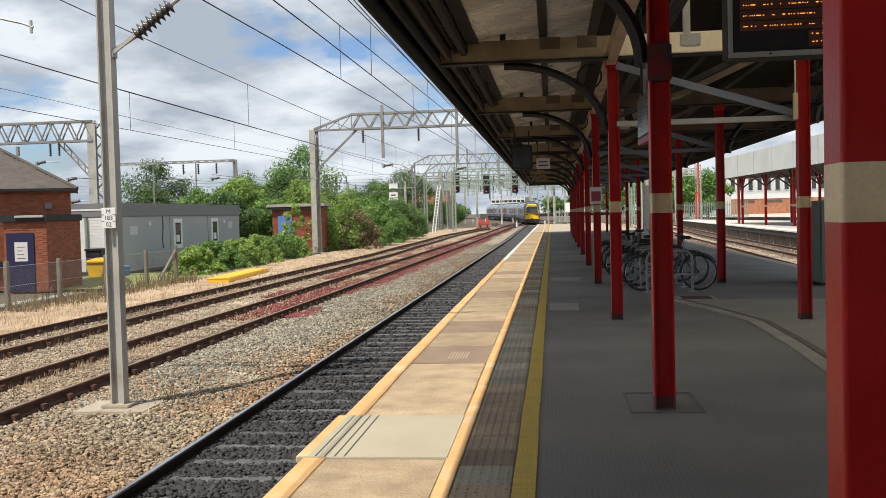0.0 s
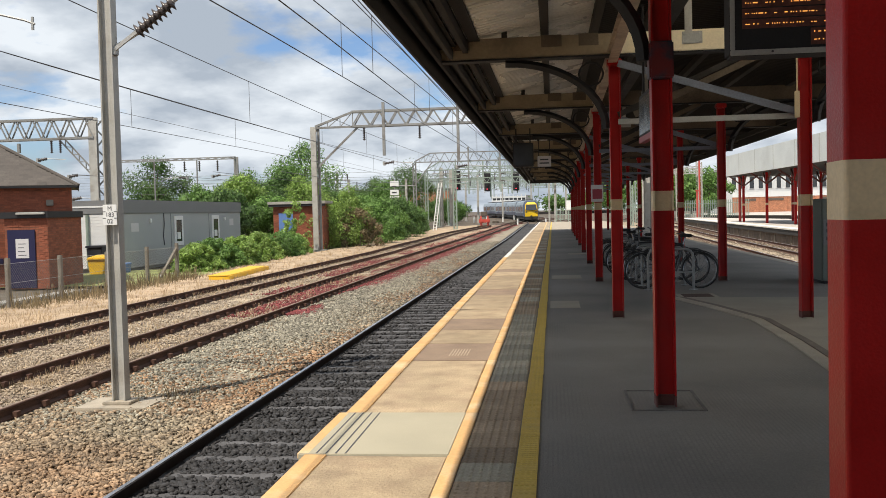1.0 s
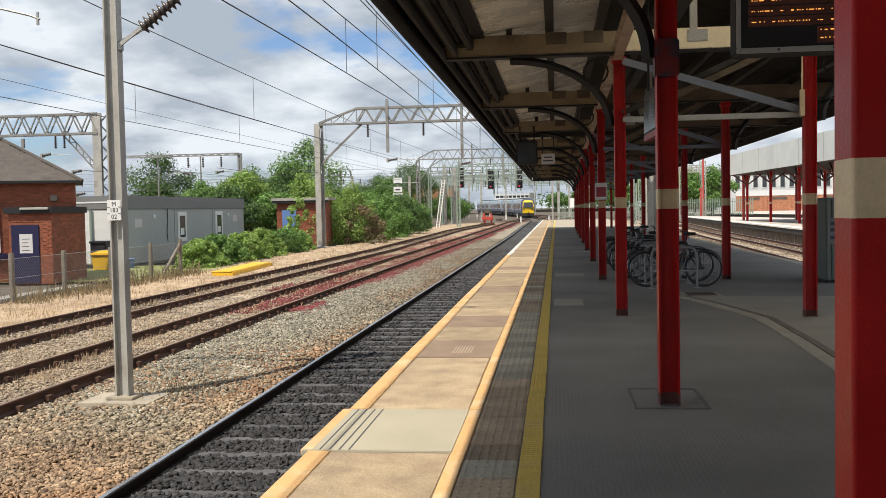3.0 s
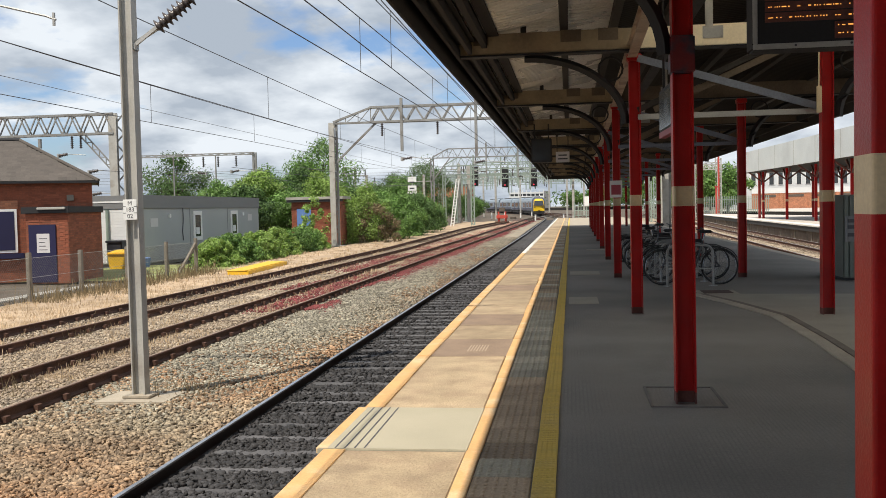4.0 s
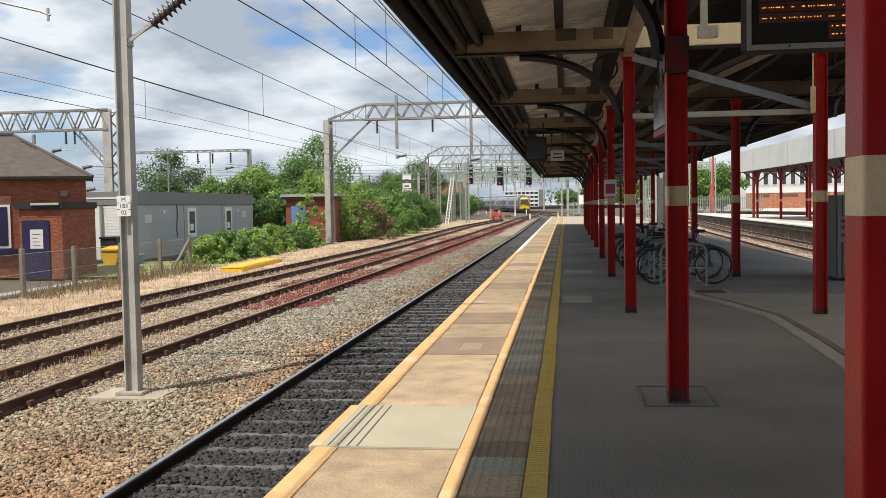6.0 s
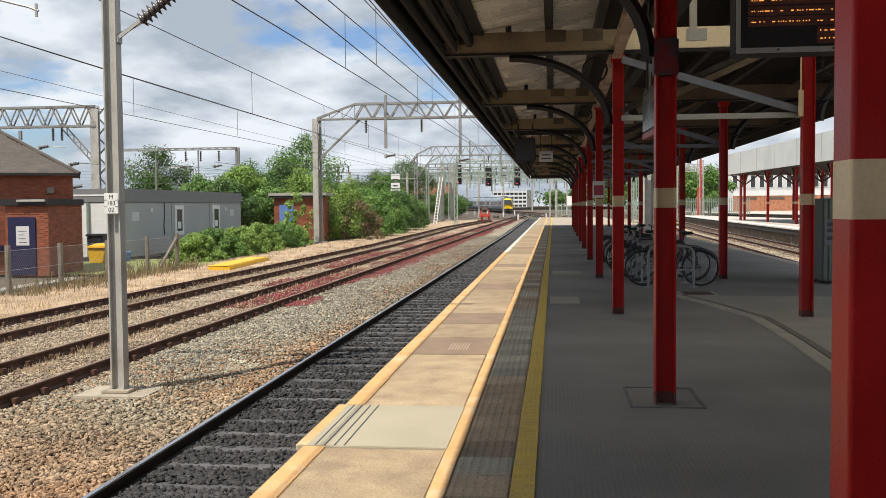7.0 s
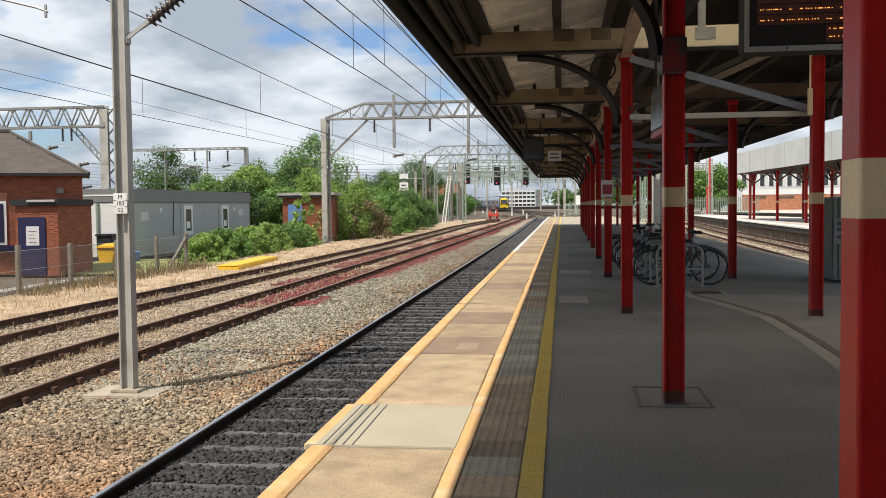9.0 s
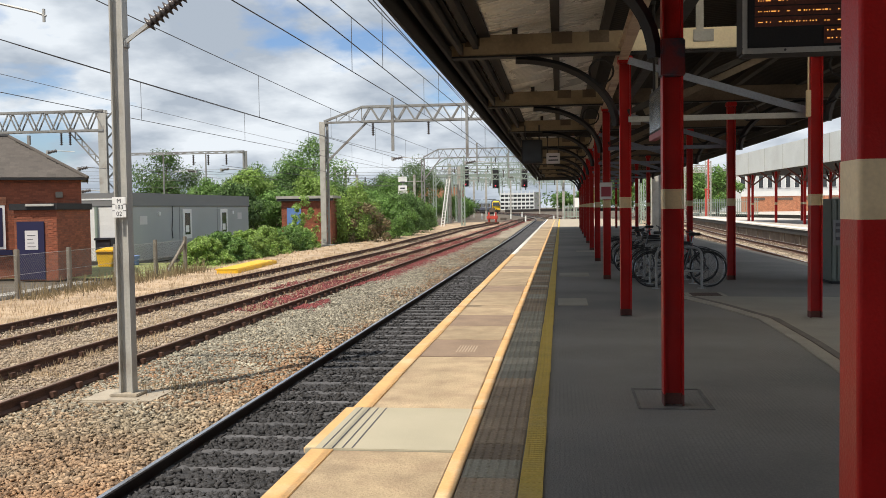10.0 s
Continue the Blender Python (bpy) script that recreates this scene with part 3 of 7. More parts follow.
build_ground()
build_stones()
build_buried_slab()
build_track("track_platform", main_x, -10, 400, M["rail_steel"], M["rail_dark"], M["sleeper_concrete"], "platform track with polished rails and dark concrete sleepers", 0.65, -0.978, 130)
build_track("track_siding", siding_x, -10, 180, M["rail_worn"], M["rail_rust"], M["sleeper_wood"], "rusty siding track edged with dark red weeds", 0.72, -1.03)
build_track("track_yard", yard_x, -10, 136, M["rail_worn"], M["rail_rust"], M["sleeper_wood"], "rusty weed-grown siding track beside dry grass", 0.72, -1.03)
build_track("track_far_side", far_a, -10, 190, M["rail_steel"], M["rail_rust"], M["sleeper_wood"], "worn track beside the far platform face", 0.72, -1.0, 120, False)
build_track("track_far_side_b", far_b, -10, 190, M["rail_steel"], M["rail_rust"], M["sleeper_wood"], "worn track in front of the opposite platform", 0.72, -1.0, 120, False)
for i, x0 in enumerate((2.2, 5.8)):
    build_track("track_junction", lambda y, x0=x0: x0 - 0.0011 * (y - 135) ** 2, 132, 300, M["rail_steel"], M["rail_rust"], M["sleeper_wood"], "junction track beyond the platform end", 0.75, -1.0, 134, False)


# ---- platform ----
PLAT_END = 122.0


def build_platform():
    deck = mesh_object("platform", boxed(1.04, 7.85, -40, PLAT_END, -1.15, -0.006), M["asphalt"])
    tagged(deck, "dark grey asphalt railway platform in the shade of its canopy", "platform", kind="structure")
    part("platform_wall", boxed(0.14, 1.04, -40, PLAT_END, -1.15, -0.09), M["brick_wall"], deck)
    part("right_coping", boxed(7.85, 8.15, -40, PLAT_END, -0.12, -0.004, bevel=0.01), M["kerb"], deck)
    part("right_wall", boxed(7.85, 7.97, -40, PLAT_END, -1.15, -0.12), M["brick_wall"], deck)
    # coping slabs, one by one
    L = 1.29
    y = 5.97 - 14 * L
    meshes = {}
    k = -14
    while y < PLAT_END:
        kind = "new" if k == 0 else "long" if k == 1 else "brown" if k in (3, 5, 9, 14, 22) else "old"
        if k != 2:
            if kind not in meshes:
                ob = part("coping_slab", boxed(-0.045 if kind == "new" else 0.0, 0.955, 0.006, (2 * L if kind == "long" else L) - 0.006, -0.085, 0.0, bevel=0.006),
                          M[{"new": "slab_new", "brown": "slab_brown"}.get(kind, "slab")], deck, {"new": "newer pale smooth slab with grooves", "brown": "darker brown worn slab"}.get(kind, ""))
                meshes[kind] = ob.data
            else:
                ob = new("coping_slab", meshes[kind])
                ob.parent = deck
            ob.matrix_basis = pose(random.uniform(-0.008, 0.008), y, random.uniform(-0.003, 0.003) + (0.004 if k == 0 else 0), 0, 0, random.uniform(-0.25, 0.25))
        y += L
        k += 1
    for i in range(4):
        part("groove", boxed(0.075 + i * 0.065, 0.086 + i * 0.065, 5.99, 7.24, 0.0045, 0.0075), M["ink"], deck)
    part("coping_behind", boxed(0.0, 0.955, -40, 5.97 - 14 * L - 0.01, -0.085, 0.0), M["slab"], deck)
    part("new_slab_edge", boxed(-0.05, 0.03, 5.985, 7.245, -0.03, 0.0065, bevel=0.003), M["edge_paint"], deck, "worn cream and orange painted line")
    # worn paint along both sides of the coping, slab by slab
    for a, b, nm, z in ((0.0, 0.15, "edge_line", 0.0055), (0.955, 1.05, "inner_line", 0.0045)):
        me = {}
        y, k = 5.97 - 14 * L, -14
        while y < PLAT_END:
            far = y > 31 and nm == "edge_line"
            if not (k == 0 and nm == "edge_line"):
                if far not in me:
                    ob = part(nm, boxed(a, b, 0.0, L - 0.004, -0.05, z, bevel=0.003), M["white_paint" if far else "edge_paint"], deck,
                              "white painted edge line" if far else "worn cream and orange painted line")
                    me[far] = ob.data
                else:
                    ob = new(nm, me[far])
                    ob.parent = deck
                ob.matrix_basis = pose(random.uniform(-0.006, 0.006), y, random.uniform(0, 0.002), 0, 0, random.uniform(-0.25, 0.25))
            y += L
            k += 1
    # tactile paving
    bm = boxed(1.056, 1.396, 0.003, 0.397, -0.03, 0.0, bevel=0.004)
    for i in range(6):
        for j in range(6):
            cx, cy = 1.085 + i * 0.056, 0.035 + j * 0.066
            r = bmesh.ops.create_cone(bm, cap_ends=True, segments=8, radius1=0.014, radius2=0.009, depth=0.008)
            bmesh.ops.translate(bm, verts=r["verts"], vec=(cx, cy, 0.004))
    first = part("tactile_tile", bm, M["tactile"], deck, "buff blister paving tile")
    y = 1.0
    first.matrix_basis = pose(0, y, 0)
    weathered = first.data.copy()
    weathered.materials[0] = M["tactile_grey"]
    for k in range(1, 300):
        ob = new("tactile_tile", weathered if 19 <= k < 33 or k in (8, 11, 38, 39, 44) or (k > 50 and k % 7 < 3) else first.data)
        ob.parent = deck
        ob.matrix_basis = pose(0, y + k * 0.4, random.uniform(-0.002, 0.002), 0, 0, random.uniform(-0.3, 0.3))
    part("tactile_strip_near", boxed(1.056, 1.396, -40, 0.99, -0.03, 0.0), M["tactile"], deck)
    # ribbed yellow line
    bm = boxed(1.402, 1.535, 0.0, 1.196, -0.02, 0.0035)
    for j in range(24):
        for i in range(4):
            box(bm, 1.406 + i * 0.033, 1.428 + i * 0.033, j * 0.05 + 0.006, j * 0.05 + 0.04, 0.003, 0.0065)
    first = part("yellow_line", bm, M["yellow_line"], deck, "ribbed yellow safety line")
    for k in range(0, 101):
        ob = first if k == 0 else new("yellow_line", first.data)
        ob.parent = deck
        ob.matrix_basis = pose(random.uniform(-0.004, 0.004) + 0.0008 * (k * 1.2), 0.6 + k * 1.2, 0, 0, 0, random.uniform(-0.2, 0.2))
    # faded lettering as plain bars on the brown slab
    for i in range(7):
        part("faded_lettering", boxed(0.50 + i * 0.032, 0.516 + i * 0.032, 10.15, 10.62, 0.0035, 0.005), M["faded_paint"], deck)
    # repairs, the cover round a column foot and the raised joint
    for x0, x1, y0, y1 in ((1.60, 2.08, 15.1, 16.25), (1.62, 2.3, 21.4, 22.6), (2.2, 3.0, 33, 34)):
        part("patch", boxed(x0, x1, y0, y1, -0.01, 0.0), M["asphalt_patch"], deck, "paler asphalt repair")
    for x0, x1, y0, y1 in ((2.24, 2.82, 7.36, 7.378), (2.24, 2.82, 8.16, 8.18), (2.24, 2.262, 7.378, 8.16), (2.798, 2.82, 7.378, 8.16)):
        part("cover_rim", boxed(x0, x1, y0, y1, -0.01, 0.0015), M["rim_grey"], deck)
    joint = [(3.72, 16.55), (4.07, 15.15), (4.42, 13.25), (4.38, 11.0), (4.30, 9.32), (4.2, 7.5), (4.0, 5)]
    for a, b in zip(joint, joint[1:]):
        part("joint_strip", bar(bmesh.new(), (*a, -0.002), (*b, -0.002), 0.16, 0.024), M["kerb"], deck, "raised concrete joint strip")
        part("joint_groove", bar(bmesh.new(), (a[0] + 0.15, a[1] + 0.03, -0.004), (b[0] + 0.15, b[1] + 0.03, -0.004), 0.09, 0.02), M["groove_brown"], deck, "dark worn groove beside the joint")
    # Paving behind the joint, its colour lifted for light from the open side.
    bm = bmesh.new()
    pts = [(x + 0.2, y) for x, y in joint] + [(7.84, 5), (7.84, 16.2)]
    bm.faces.new([bm.verts.new((x, y, 0.002)) for x, y in pts])
    part("pale_paving", fix(bm), M["asphalt_patch"], deck, "paving behind the joint, lightened for side light")
    # Lighter paving colour stands for sunlight past the canopy's end.
    part("pale_end", boxed(1.62, 7.8, 75.5, PLAT_END - 0.1, -0.012, 0.001), M["kerb"], deck, "paving colour lightened for sun beyond the canopy")
    part("manhole", boxed(3.91, 4.42, 16.6, 17.2, -0.01, 0.006, bevel=0.004), M["rail_rust"], deck, "rusty brown manhole cover")
    part("manhole_rim", boxed(3.83, 4.5, 16.52, 17.28, -0.01, 0.003), M["kerb"], deck)


build_platform()


# ---- canopy ----
COLS_Y = [2.70, 7.55, 13.72, 20.5, 27.3, 34.3, 41.2, 48.1, 55.0, 61.9, 68.8]
CAN0, CAN1 = -36.0, 73.0
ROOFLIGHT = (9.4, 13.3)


def row_x(y):
    return 2.45 + 0.0095 * y


def row_x_right(y):
    return 5.0 + 0.0095 * y


def pillar(w, z0, z1, r=0.012):
    """A square post with rounded upright edges."""
    bm = bmesh.new()
    pts = []
    for sx, sy, a0 in ((1, 1, 0), (-1, 1, 90), (-1, -1, 180), (1, -1, 270)):
        for k in range(4):
            a = radians(a0 + 30 * k)
            pts.append((sx * (w - r) + r * math.cos(a), sy * (w - r) + r * math.sin(a)))
    lo, hi = [bm.verts.new((x, y, z0)) for x, y in pts], [bm.verts.new((x, y, z1)) for x, y in pts]
    n = len(pts)
    for i in range(n):
        j = (i + 1) % n
        bm.faces.new((lo[i], lo[j], hi[j], hi[i]))
    bm.faces.new(lo[::-1])
    bm.faces.new(hi)
    return bm


def flanged(w, z0, z1, t=0.014):
    """An H-section length of column: two flanges with a recessed web between them."""
    bm = bmesh.new()
    k = 0.008
    outline = [(-w, -w), (-w + t, -w), (-w + t, -k), (w - t, -k), (w - t, -w), (w, -w), (w, w), (w - t, w), (w - t, k), (-w + t, k), (-w + t, w), (-w, w)]
    lo, hi = [bm.verts.new((x, y, z0)) for x, y in outline], [bm.verts.new((x, y, z1)) for x, y in outline]
    for a in range(12):
        b = (a + 1) % 12
        bm.faces.new((lo[a], lo[b], hi[b], hi[a]))
    bm.faces.new(lo[::-1])
    bm.faces.new(hi)
    return bm


def build_column(b0=1.545, b1=1.70, w=0.079, section=flanged):
    """A steel column built once at the origin; its foot stands on z = 0."""
    c = empty("platform_column")
    part("foot", section(w + 0.0008, 0, 0.09), M["base_dirt"], c, "dirty worn foot")
    part("lower_shaft", section(w, 0.09, b0), M["red_paint"], c)
    part("band", section(w + 0.0008, b0, b1), M["cream_paint"], c, "cream painted band")
    part("upper_shaft", section(w, b1, 3.70), M["red_paint"], c)
    bm = boxed(-0.105, 0.105, -0.105, 0.105, 3.60, 3.70, bevel=0.015)
    part("capital", bm, M["red_paint"], c)
    tagged(c, "red painted steel platform column with a cream band", "column", group="canopy columns")
    return c


def build_columns():
    near = build_column(1.527, 1.688, 0.086, pillar)
    near.matrix_basis = pose(2.52, 2.70, 0)
    first = build_column()
    first.matrix_basis = pose(row_x(COLS_Y[1]), COLS_Y[1], 0)
    for y in COLS_Y[2:]:
        copy_thing(first, pose(row_x(y), y, 0))
    for y in COLS_Y[1:]:
        yy = y - 0.27
        copy_thing(first, pose(row_x_right(yy), yy, 0))
    c = mesh_object("column_collar", boxed(row_x(7.55) - 0.093, row_x(7.55) + 0.093, 7.55 - 0.093, 7.55 + 0.093, 2.57, 2.86, bevel=0.012), M["dark_blue"])
    tagged(c, "dark blue painted upper sleeve round a platform column", "column sleeve")


def build_canopy():
    can = empty("canopy_roof")
    tagged(can, "station canopy with timber beams and corrugated metal roof", "canopy", kind="structure")
    left, right, ridge = -0.02, 8.15, 3.9
    z_eave, z_ridge = 3.98, 4.75
    # corrugated sheets, ribs run from eave to ridge; pale trackside slope, others near-black
    ys = spread(CAN0, CAN1, 0.027)
    z_mid = z_eave + (z_ridge - z_eave) * 2.45 / (ridge - left)
    z_right = z_eave + (z_ridge - z_eave) * (right - 5.6) / (right - ridge)
    for xa, za, xb, zb, m in ((left, z_eave, 2.43, z_mid, "roof_sheet"), (2.43, z_mid, ridge, z_ridge, "near_black"), (ridge, z_ridge, 5.6, z_right, "near_black"), (5.6, z_right, right, z_eave, "near_black")):
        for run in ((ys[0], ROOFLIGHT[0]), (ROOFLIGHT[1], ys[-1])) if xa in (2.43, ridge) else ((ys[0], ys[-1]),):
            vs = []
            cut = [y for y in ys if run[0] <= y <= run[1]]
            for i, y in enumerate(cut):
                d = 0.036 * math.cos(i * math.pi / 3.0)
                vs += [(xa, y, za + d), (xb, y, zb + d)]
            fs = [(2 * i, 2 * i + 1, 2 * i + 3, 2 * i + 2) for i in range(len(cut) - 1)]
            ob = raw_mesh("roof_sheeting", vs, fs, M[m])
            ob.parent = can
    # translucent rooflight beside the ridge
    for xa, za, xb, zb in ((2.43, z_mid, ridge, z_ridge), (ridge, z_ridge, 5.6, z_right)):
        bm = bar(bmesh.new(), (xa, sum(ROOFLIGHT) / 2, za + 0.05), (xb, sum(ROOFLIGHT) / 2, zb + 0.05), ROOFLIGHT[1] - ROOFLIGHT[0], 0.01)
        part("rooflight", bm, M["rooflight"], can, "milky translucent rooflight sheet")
    for a, b in ((CAN0, ROOFLIGHT[0]), (ROOFLIGHT[1], CAN1)):
        part("roof_covering", fix(tent(left - 0.1, right + 0.1, ridge, z_eave + 0.06, z_ridge + 0.06, a, b)), M["fascia"], can, "dark outer roof covering")
    for xa, za, xb, zb in ((left - 0.1, z_eave + 0.06, 2.42, z_mid + 0.06), (5.61, z_right + 0.06, right + 0.1, z_eave + 0.06)):
        bm = bar(bmesh.new(), (xa, sum(ROOFLIGHT) / 2, za + 0.025), (xb, sum(ROOFLIGHT) / 2, zb + 0.025), ROOFLIGHT[1] - ROOFLIGHT[0], 0.05)
        part("roof_covering", bm, M["fascia"], can)
    # fascia boards, gutter and purlins of the track side
    for x0, x1, z0, z1, m in ((-0.14, -0.10, 3.66, 4.02, "fascia"), (-0.10, -0.06, 3.60, 3.80, "near_black"), (0.06, 0.11, 3.72, 3.86, "near_black"),
                              (0.22, 0.28, 3.78, 3.92, "fascia"), (0.42, 0.50, 3.86, 4.02, "near_black"), (8.2, 8.24, 3.6, 4.02, "fascia"), (7.9, 7.96, 3.75, 3.9, "near_black")):
        part("eaves_board", boxed(x0, x1, CAN0, CAN1, z0, z1, bevel=0.005), M[m], can)
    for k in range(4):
        part("soffit_board", boxed(0.0 + k * 0.17, 0.16 + k * 0.17, CAN0, CAN1, 3.925 + k * 0.033, 3.945 + k * 0.033), M["near_black"], can)
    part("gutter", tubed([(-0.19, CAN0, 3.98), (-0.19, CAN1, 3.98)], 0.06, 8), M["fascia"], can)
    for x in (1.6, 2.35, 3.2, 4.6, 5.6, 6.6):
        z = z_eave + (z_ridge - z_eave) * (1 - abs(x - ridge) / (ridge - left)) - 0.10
        part("purlin", boxed(x - 0.06, x + 0.06, CAN0, CAN1, z - 0.09, z + 0.04, bevel=0.006), M["near_black"], can)
    part("end_boarding", fix(gable(left, right, ridge, z_eave, z_ridge, CAN1)), M["fascia"], can)


def tent(xa, xb, xm, ze, zr, ya, yb):
    bm = bmesh.new()
    t = 0.05
    pr = [(xa, ze), (xm, zr), (xb, ze), (xb, ze + t), (xm, zr + t), (xa, ze + t)]
    rings = [[bm.verts.new((x, y, z)) for x, z in pr] for y in (ya, yb)]
    for k in range(6):
        bm.faces.new((rings[0][k], rings[0][(k + 1) % 6], rings[1][(k + 1) % 6], rings[1][k]))
    bm.faces.new(rings[0])
    bm.faces.new(rings[1][::-1])
    return bm


def gable(xa, xb, xm, ze, zr, y):
    bm = bmesh.new()
    pr = [(xa, ze - 0.35), (xb, ze - 0.35), (xb, ze), (xm, zr), (xa, ze)]
    a = [bm.verts.new((x, y - 0.02, z)) for x, z in pr]
    b = [bm.verts.new((x, y + 0.02, z)) for x, z in pr]
    bm.faces.new(a)
    bm.faces.new(b[::-1])
    for k in range(5):
        bm.faces.new((a[k], b[k], b[(k + 1) % 5], a[(k + 1) % 5]))
    return bm


def build_bay_frame(braced=True, cream=False):
    """Cross beam, braces and brackets that stand on one pair of columns, built at y = 0."""
    f = empty("canopy_frame")
    bl = boxed(0.05, 2.62, -0.10, 0.06, 3.76, 4.06, bevel=0.012)
    part("cross_beam", bl, M["timber"], f, "pale worn timber beam")
    part("cross_beam", boxed(2.62, 8.1, -0.10, 0.06, 3.76, 4.06, bevel=0.012), M["beam_cream" if cream else "timber_mid"], f, "cream painted timber beam" if cream else "brown worn timber beam")
    for x0, x1 in ((0.30, 0.52), (1.55, 1.84), (2.08, 2.36)):
        part("packing", boxed(x0, x1, -0.106, 0.066, 3.9, 4.07), M["timber_mid"], f, "dark timber packing piece")
    part("beam_flange", boxed(0.05, 8.1, -0.12, 0.08, 3.735, 3.76), M["black_metal"], f)
    # curved bracket toward the track
    for sgn, x0 in ((-1, 2.55), (1, 5.25)):
        pts = []
        for i in range(15):
            a = math.pi / 2 * i / 14
            pts.append((x0 + sgn * (0.10 + 1.42 * (1 - math.cos(a))), -0.02, 2.72 + 0.98 * math.sin(a)))
        part("curved_bracket", tubed(pts, 0.058, 4), M["black_metal"], f, "black curved steel bracket")
        ring = [(x0 + sgn * (0.30 + 0.17 * math.cos(k * math.pi / 8)), -0.02, 3.50 + 0.17 * math.sin(k * math.pi / 8)) for k in range(16)]
        part("bracket_ring", tubed(ring, 0.016, 6, True), M["black_metal"], f, "round iron ring in the bracket")
    # tie and crossed braces between the rows
    if braced:
        part("tie_bar", bar(bmesh.new(), (2.62, -0.1, 2.80), (5.15, -0.1, 2.80), 0.06, 0.075), M["steel_grey" if cream else "steel_blue"], f, "grey steel tie bar")
        part("brace", bar(bmesh.new(), (2.62, -0.16, 3.62), (5.1, -0.16, 2.84), 0.02, 0.10), M["steel_blue"], f)
        part("brace", bar(bmesh.new(), (2.62, -0.06, 2.90), (4.5, -0.06, 3.74), 0.02, 0.08), M["near_black"], f)
        part("brace", bar(bmesh.new(), (2.85, -0.03, 2.90), (4.75, -0.03, 3.74), 0.02, 0.09), M["timber_mid"], f, "brown timber brace")
    part("queen_post", boxed(0.98, 1.06, -0.05, 0.03, 4.0, 4.3), M["near_black"], f)
    part("bolt_plate", boxed(3.52, 3.80, -0.115, -0.10, 3.86, 4.03, bevel=0.004), M["steel_grey"], f, "grey bolted joint plate")
    for x in (3.55, 3.77):
        for z in (3.89, 4.0):
            part("bolt_head", tubed([(x, -0.13, z), (x, -0.113, z)], 0.016, 6), M["steel_grey"], f)
    part("hanger", boxed(3.56, 3.66, -0.12, -0.06, 4.0, 4.5), M["galvanised"], f)
    tagged(f, "timber cross beam with black curved iron brackets under a canopy", "roof frame", group="canopy frames")
    return f


def build_frames():
    plain = build_bay_frame(False)
    plain.matrix_basis = pose(row_x(COLS_Y[0]) - 2.58, COLS_Y[0], 0)
    copy_thing(plain, pose(row_x(COLS_Y[1]) - 2.58, COLS_Y[1], 0))
    pale = build_bay_frame(True, True)
    pale.matrix_basis = pose(row_x(COLS_Y[2]) - 2.58, COLS_Y[2], 0)
    first = build_bay_frame()
    for i, y in enumerate(COLS_Y[3:]):
        m = pose(row_x(y) - 2.58, y, 0)
        if i == 0:
            first.matrix_basis = m
        else:
            copy_thing(first, m)
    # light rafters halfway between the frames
    raf = mesh_object("rafter_beam", boxed(0.06, 8.05, -0.05, 0.05, 3.86, 4.06, bevel=0.008), M["near_black"])
    tagged(raf, "plain timber beam between canopy frames", "beam", group="canopy rafters")
    mids = [(a + b) / 2 for a, b in zip(COLS_Y[1:], COLS_Y[2:])]
    raf.matrix_basis = pose(0.05, mids[3], 0)
    for y in mids[4:]:
        copy_thing(raf, pose(0.05, y, 0))
    # pale girder and conduit along the column heads
    bm = bar(bmesh.new(), (row_x(CAN0) - 0.03, CAN0, 3.735), (row_x(CAN1) - 0.03, CAN1, 3.735), 0.05, 0.16)
    for z in (3.65, 3.82):
        bar(bm, (row_x(CAN0) - 0.03, CAN0, z), (row_x(CAN1) - 0.03, CAN1, z), 0.13, 0.02)
    g = mesh_object("head_girder", bm, M["girder_paint"])
    tagged(g, "cream painted girder along the column heads", "girder")
    c = mesh_object("cable_tray", boxed(row_x(30) + 0.25, row_x(30) + 0.40, CAN0, CAN1, 3.55, 3.60), M["black_metal"])
    c.matrix_basis = pose(0, 0, 0.2)
    tagged(c, "dark metal cable tray under the canopy", "cable tray")


build_columns()
build_canopy()
build_frames()


def build_rear_block():
    """Unseen brick block added behind the viewer to cut light on the column fronts."""
    h = empty("station_house", (1.85, -6.5, 0))
    part("wall", boxed(0, 5.6, -28, 0, 0, 3.72), M["brick_wall"], h, "brick wall added to block light from behind")
    part("plinth", boxed(-0.04, 5.64, -28.04, 0.04, 0, 0.3), M["base_dirt"], h)
    for x in (0.7, 2.9):
        w = part("window", boxed(x, x + 1.1, 0.0, 0.05, 1.0, 2.4), M["white"], h)
        part("pane", boxed(x + 0.08, x + 1.02, 0.05, 0.06, 1.08, 2.32), M["glass_dark"], w)
    tagged(h, "unseen brick block added to darken the canopy from behind", "building", kind="structure")


build_rear_block()


# ---- overhead line masts and wires ----
def h_section(bm, x, y, z0, z1, w=0.24, d=0.24, t=0.022, turn=0.0):
    c, s = math.cos(turn), math.sin(turn)
    start = len(bm.verts)
    a, b, k = w / 2, d / 2, t / 2
    outline = [(-a, -b), (a, -b), (a, -b + t), (k, -b + t), (k, b - t), (a, b - t), (a, b), (-a, b), (-a, b - t), (-k, b - t), (-k, -b + t), (-a, -b + t)]
    lo, hi = [bm.verts.new((px, py, z0)) for px, py in outline], [bm.verts.new((px, py, z1)) for px, py in outline]
    for i in range(12):
        j = (i + 1) % 12
        bm.faces.new((lo[i], lo[j], hi[j], hi[i]))
    bm.faces.new(lo[::-1])
    bm.faces.new(hi)
    bm.verts.ensure_lookup_table()
    for v in bm.verts[start:]:
        v.co = Vector((x + v.co.x * c - v.co.y * s, y + v.co.x * s + v.co.y * c, v.co.z))
    return bm


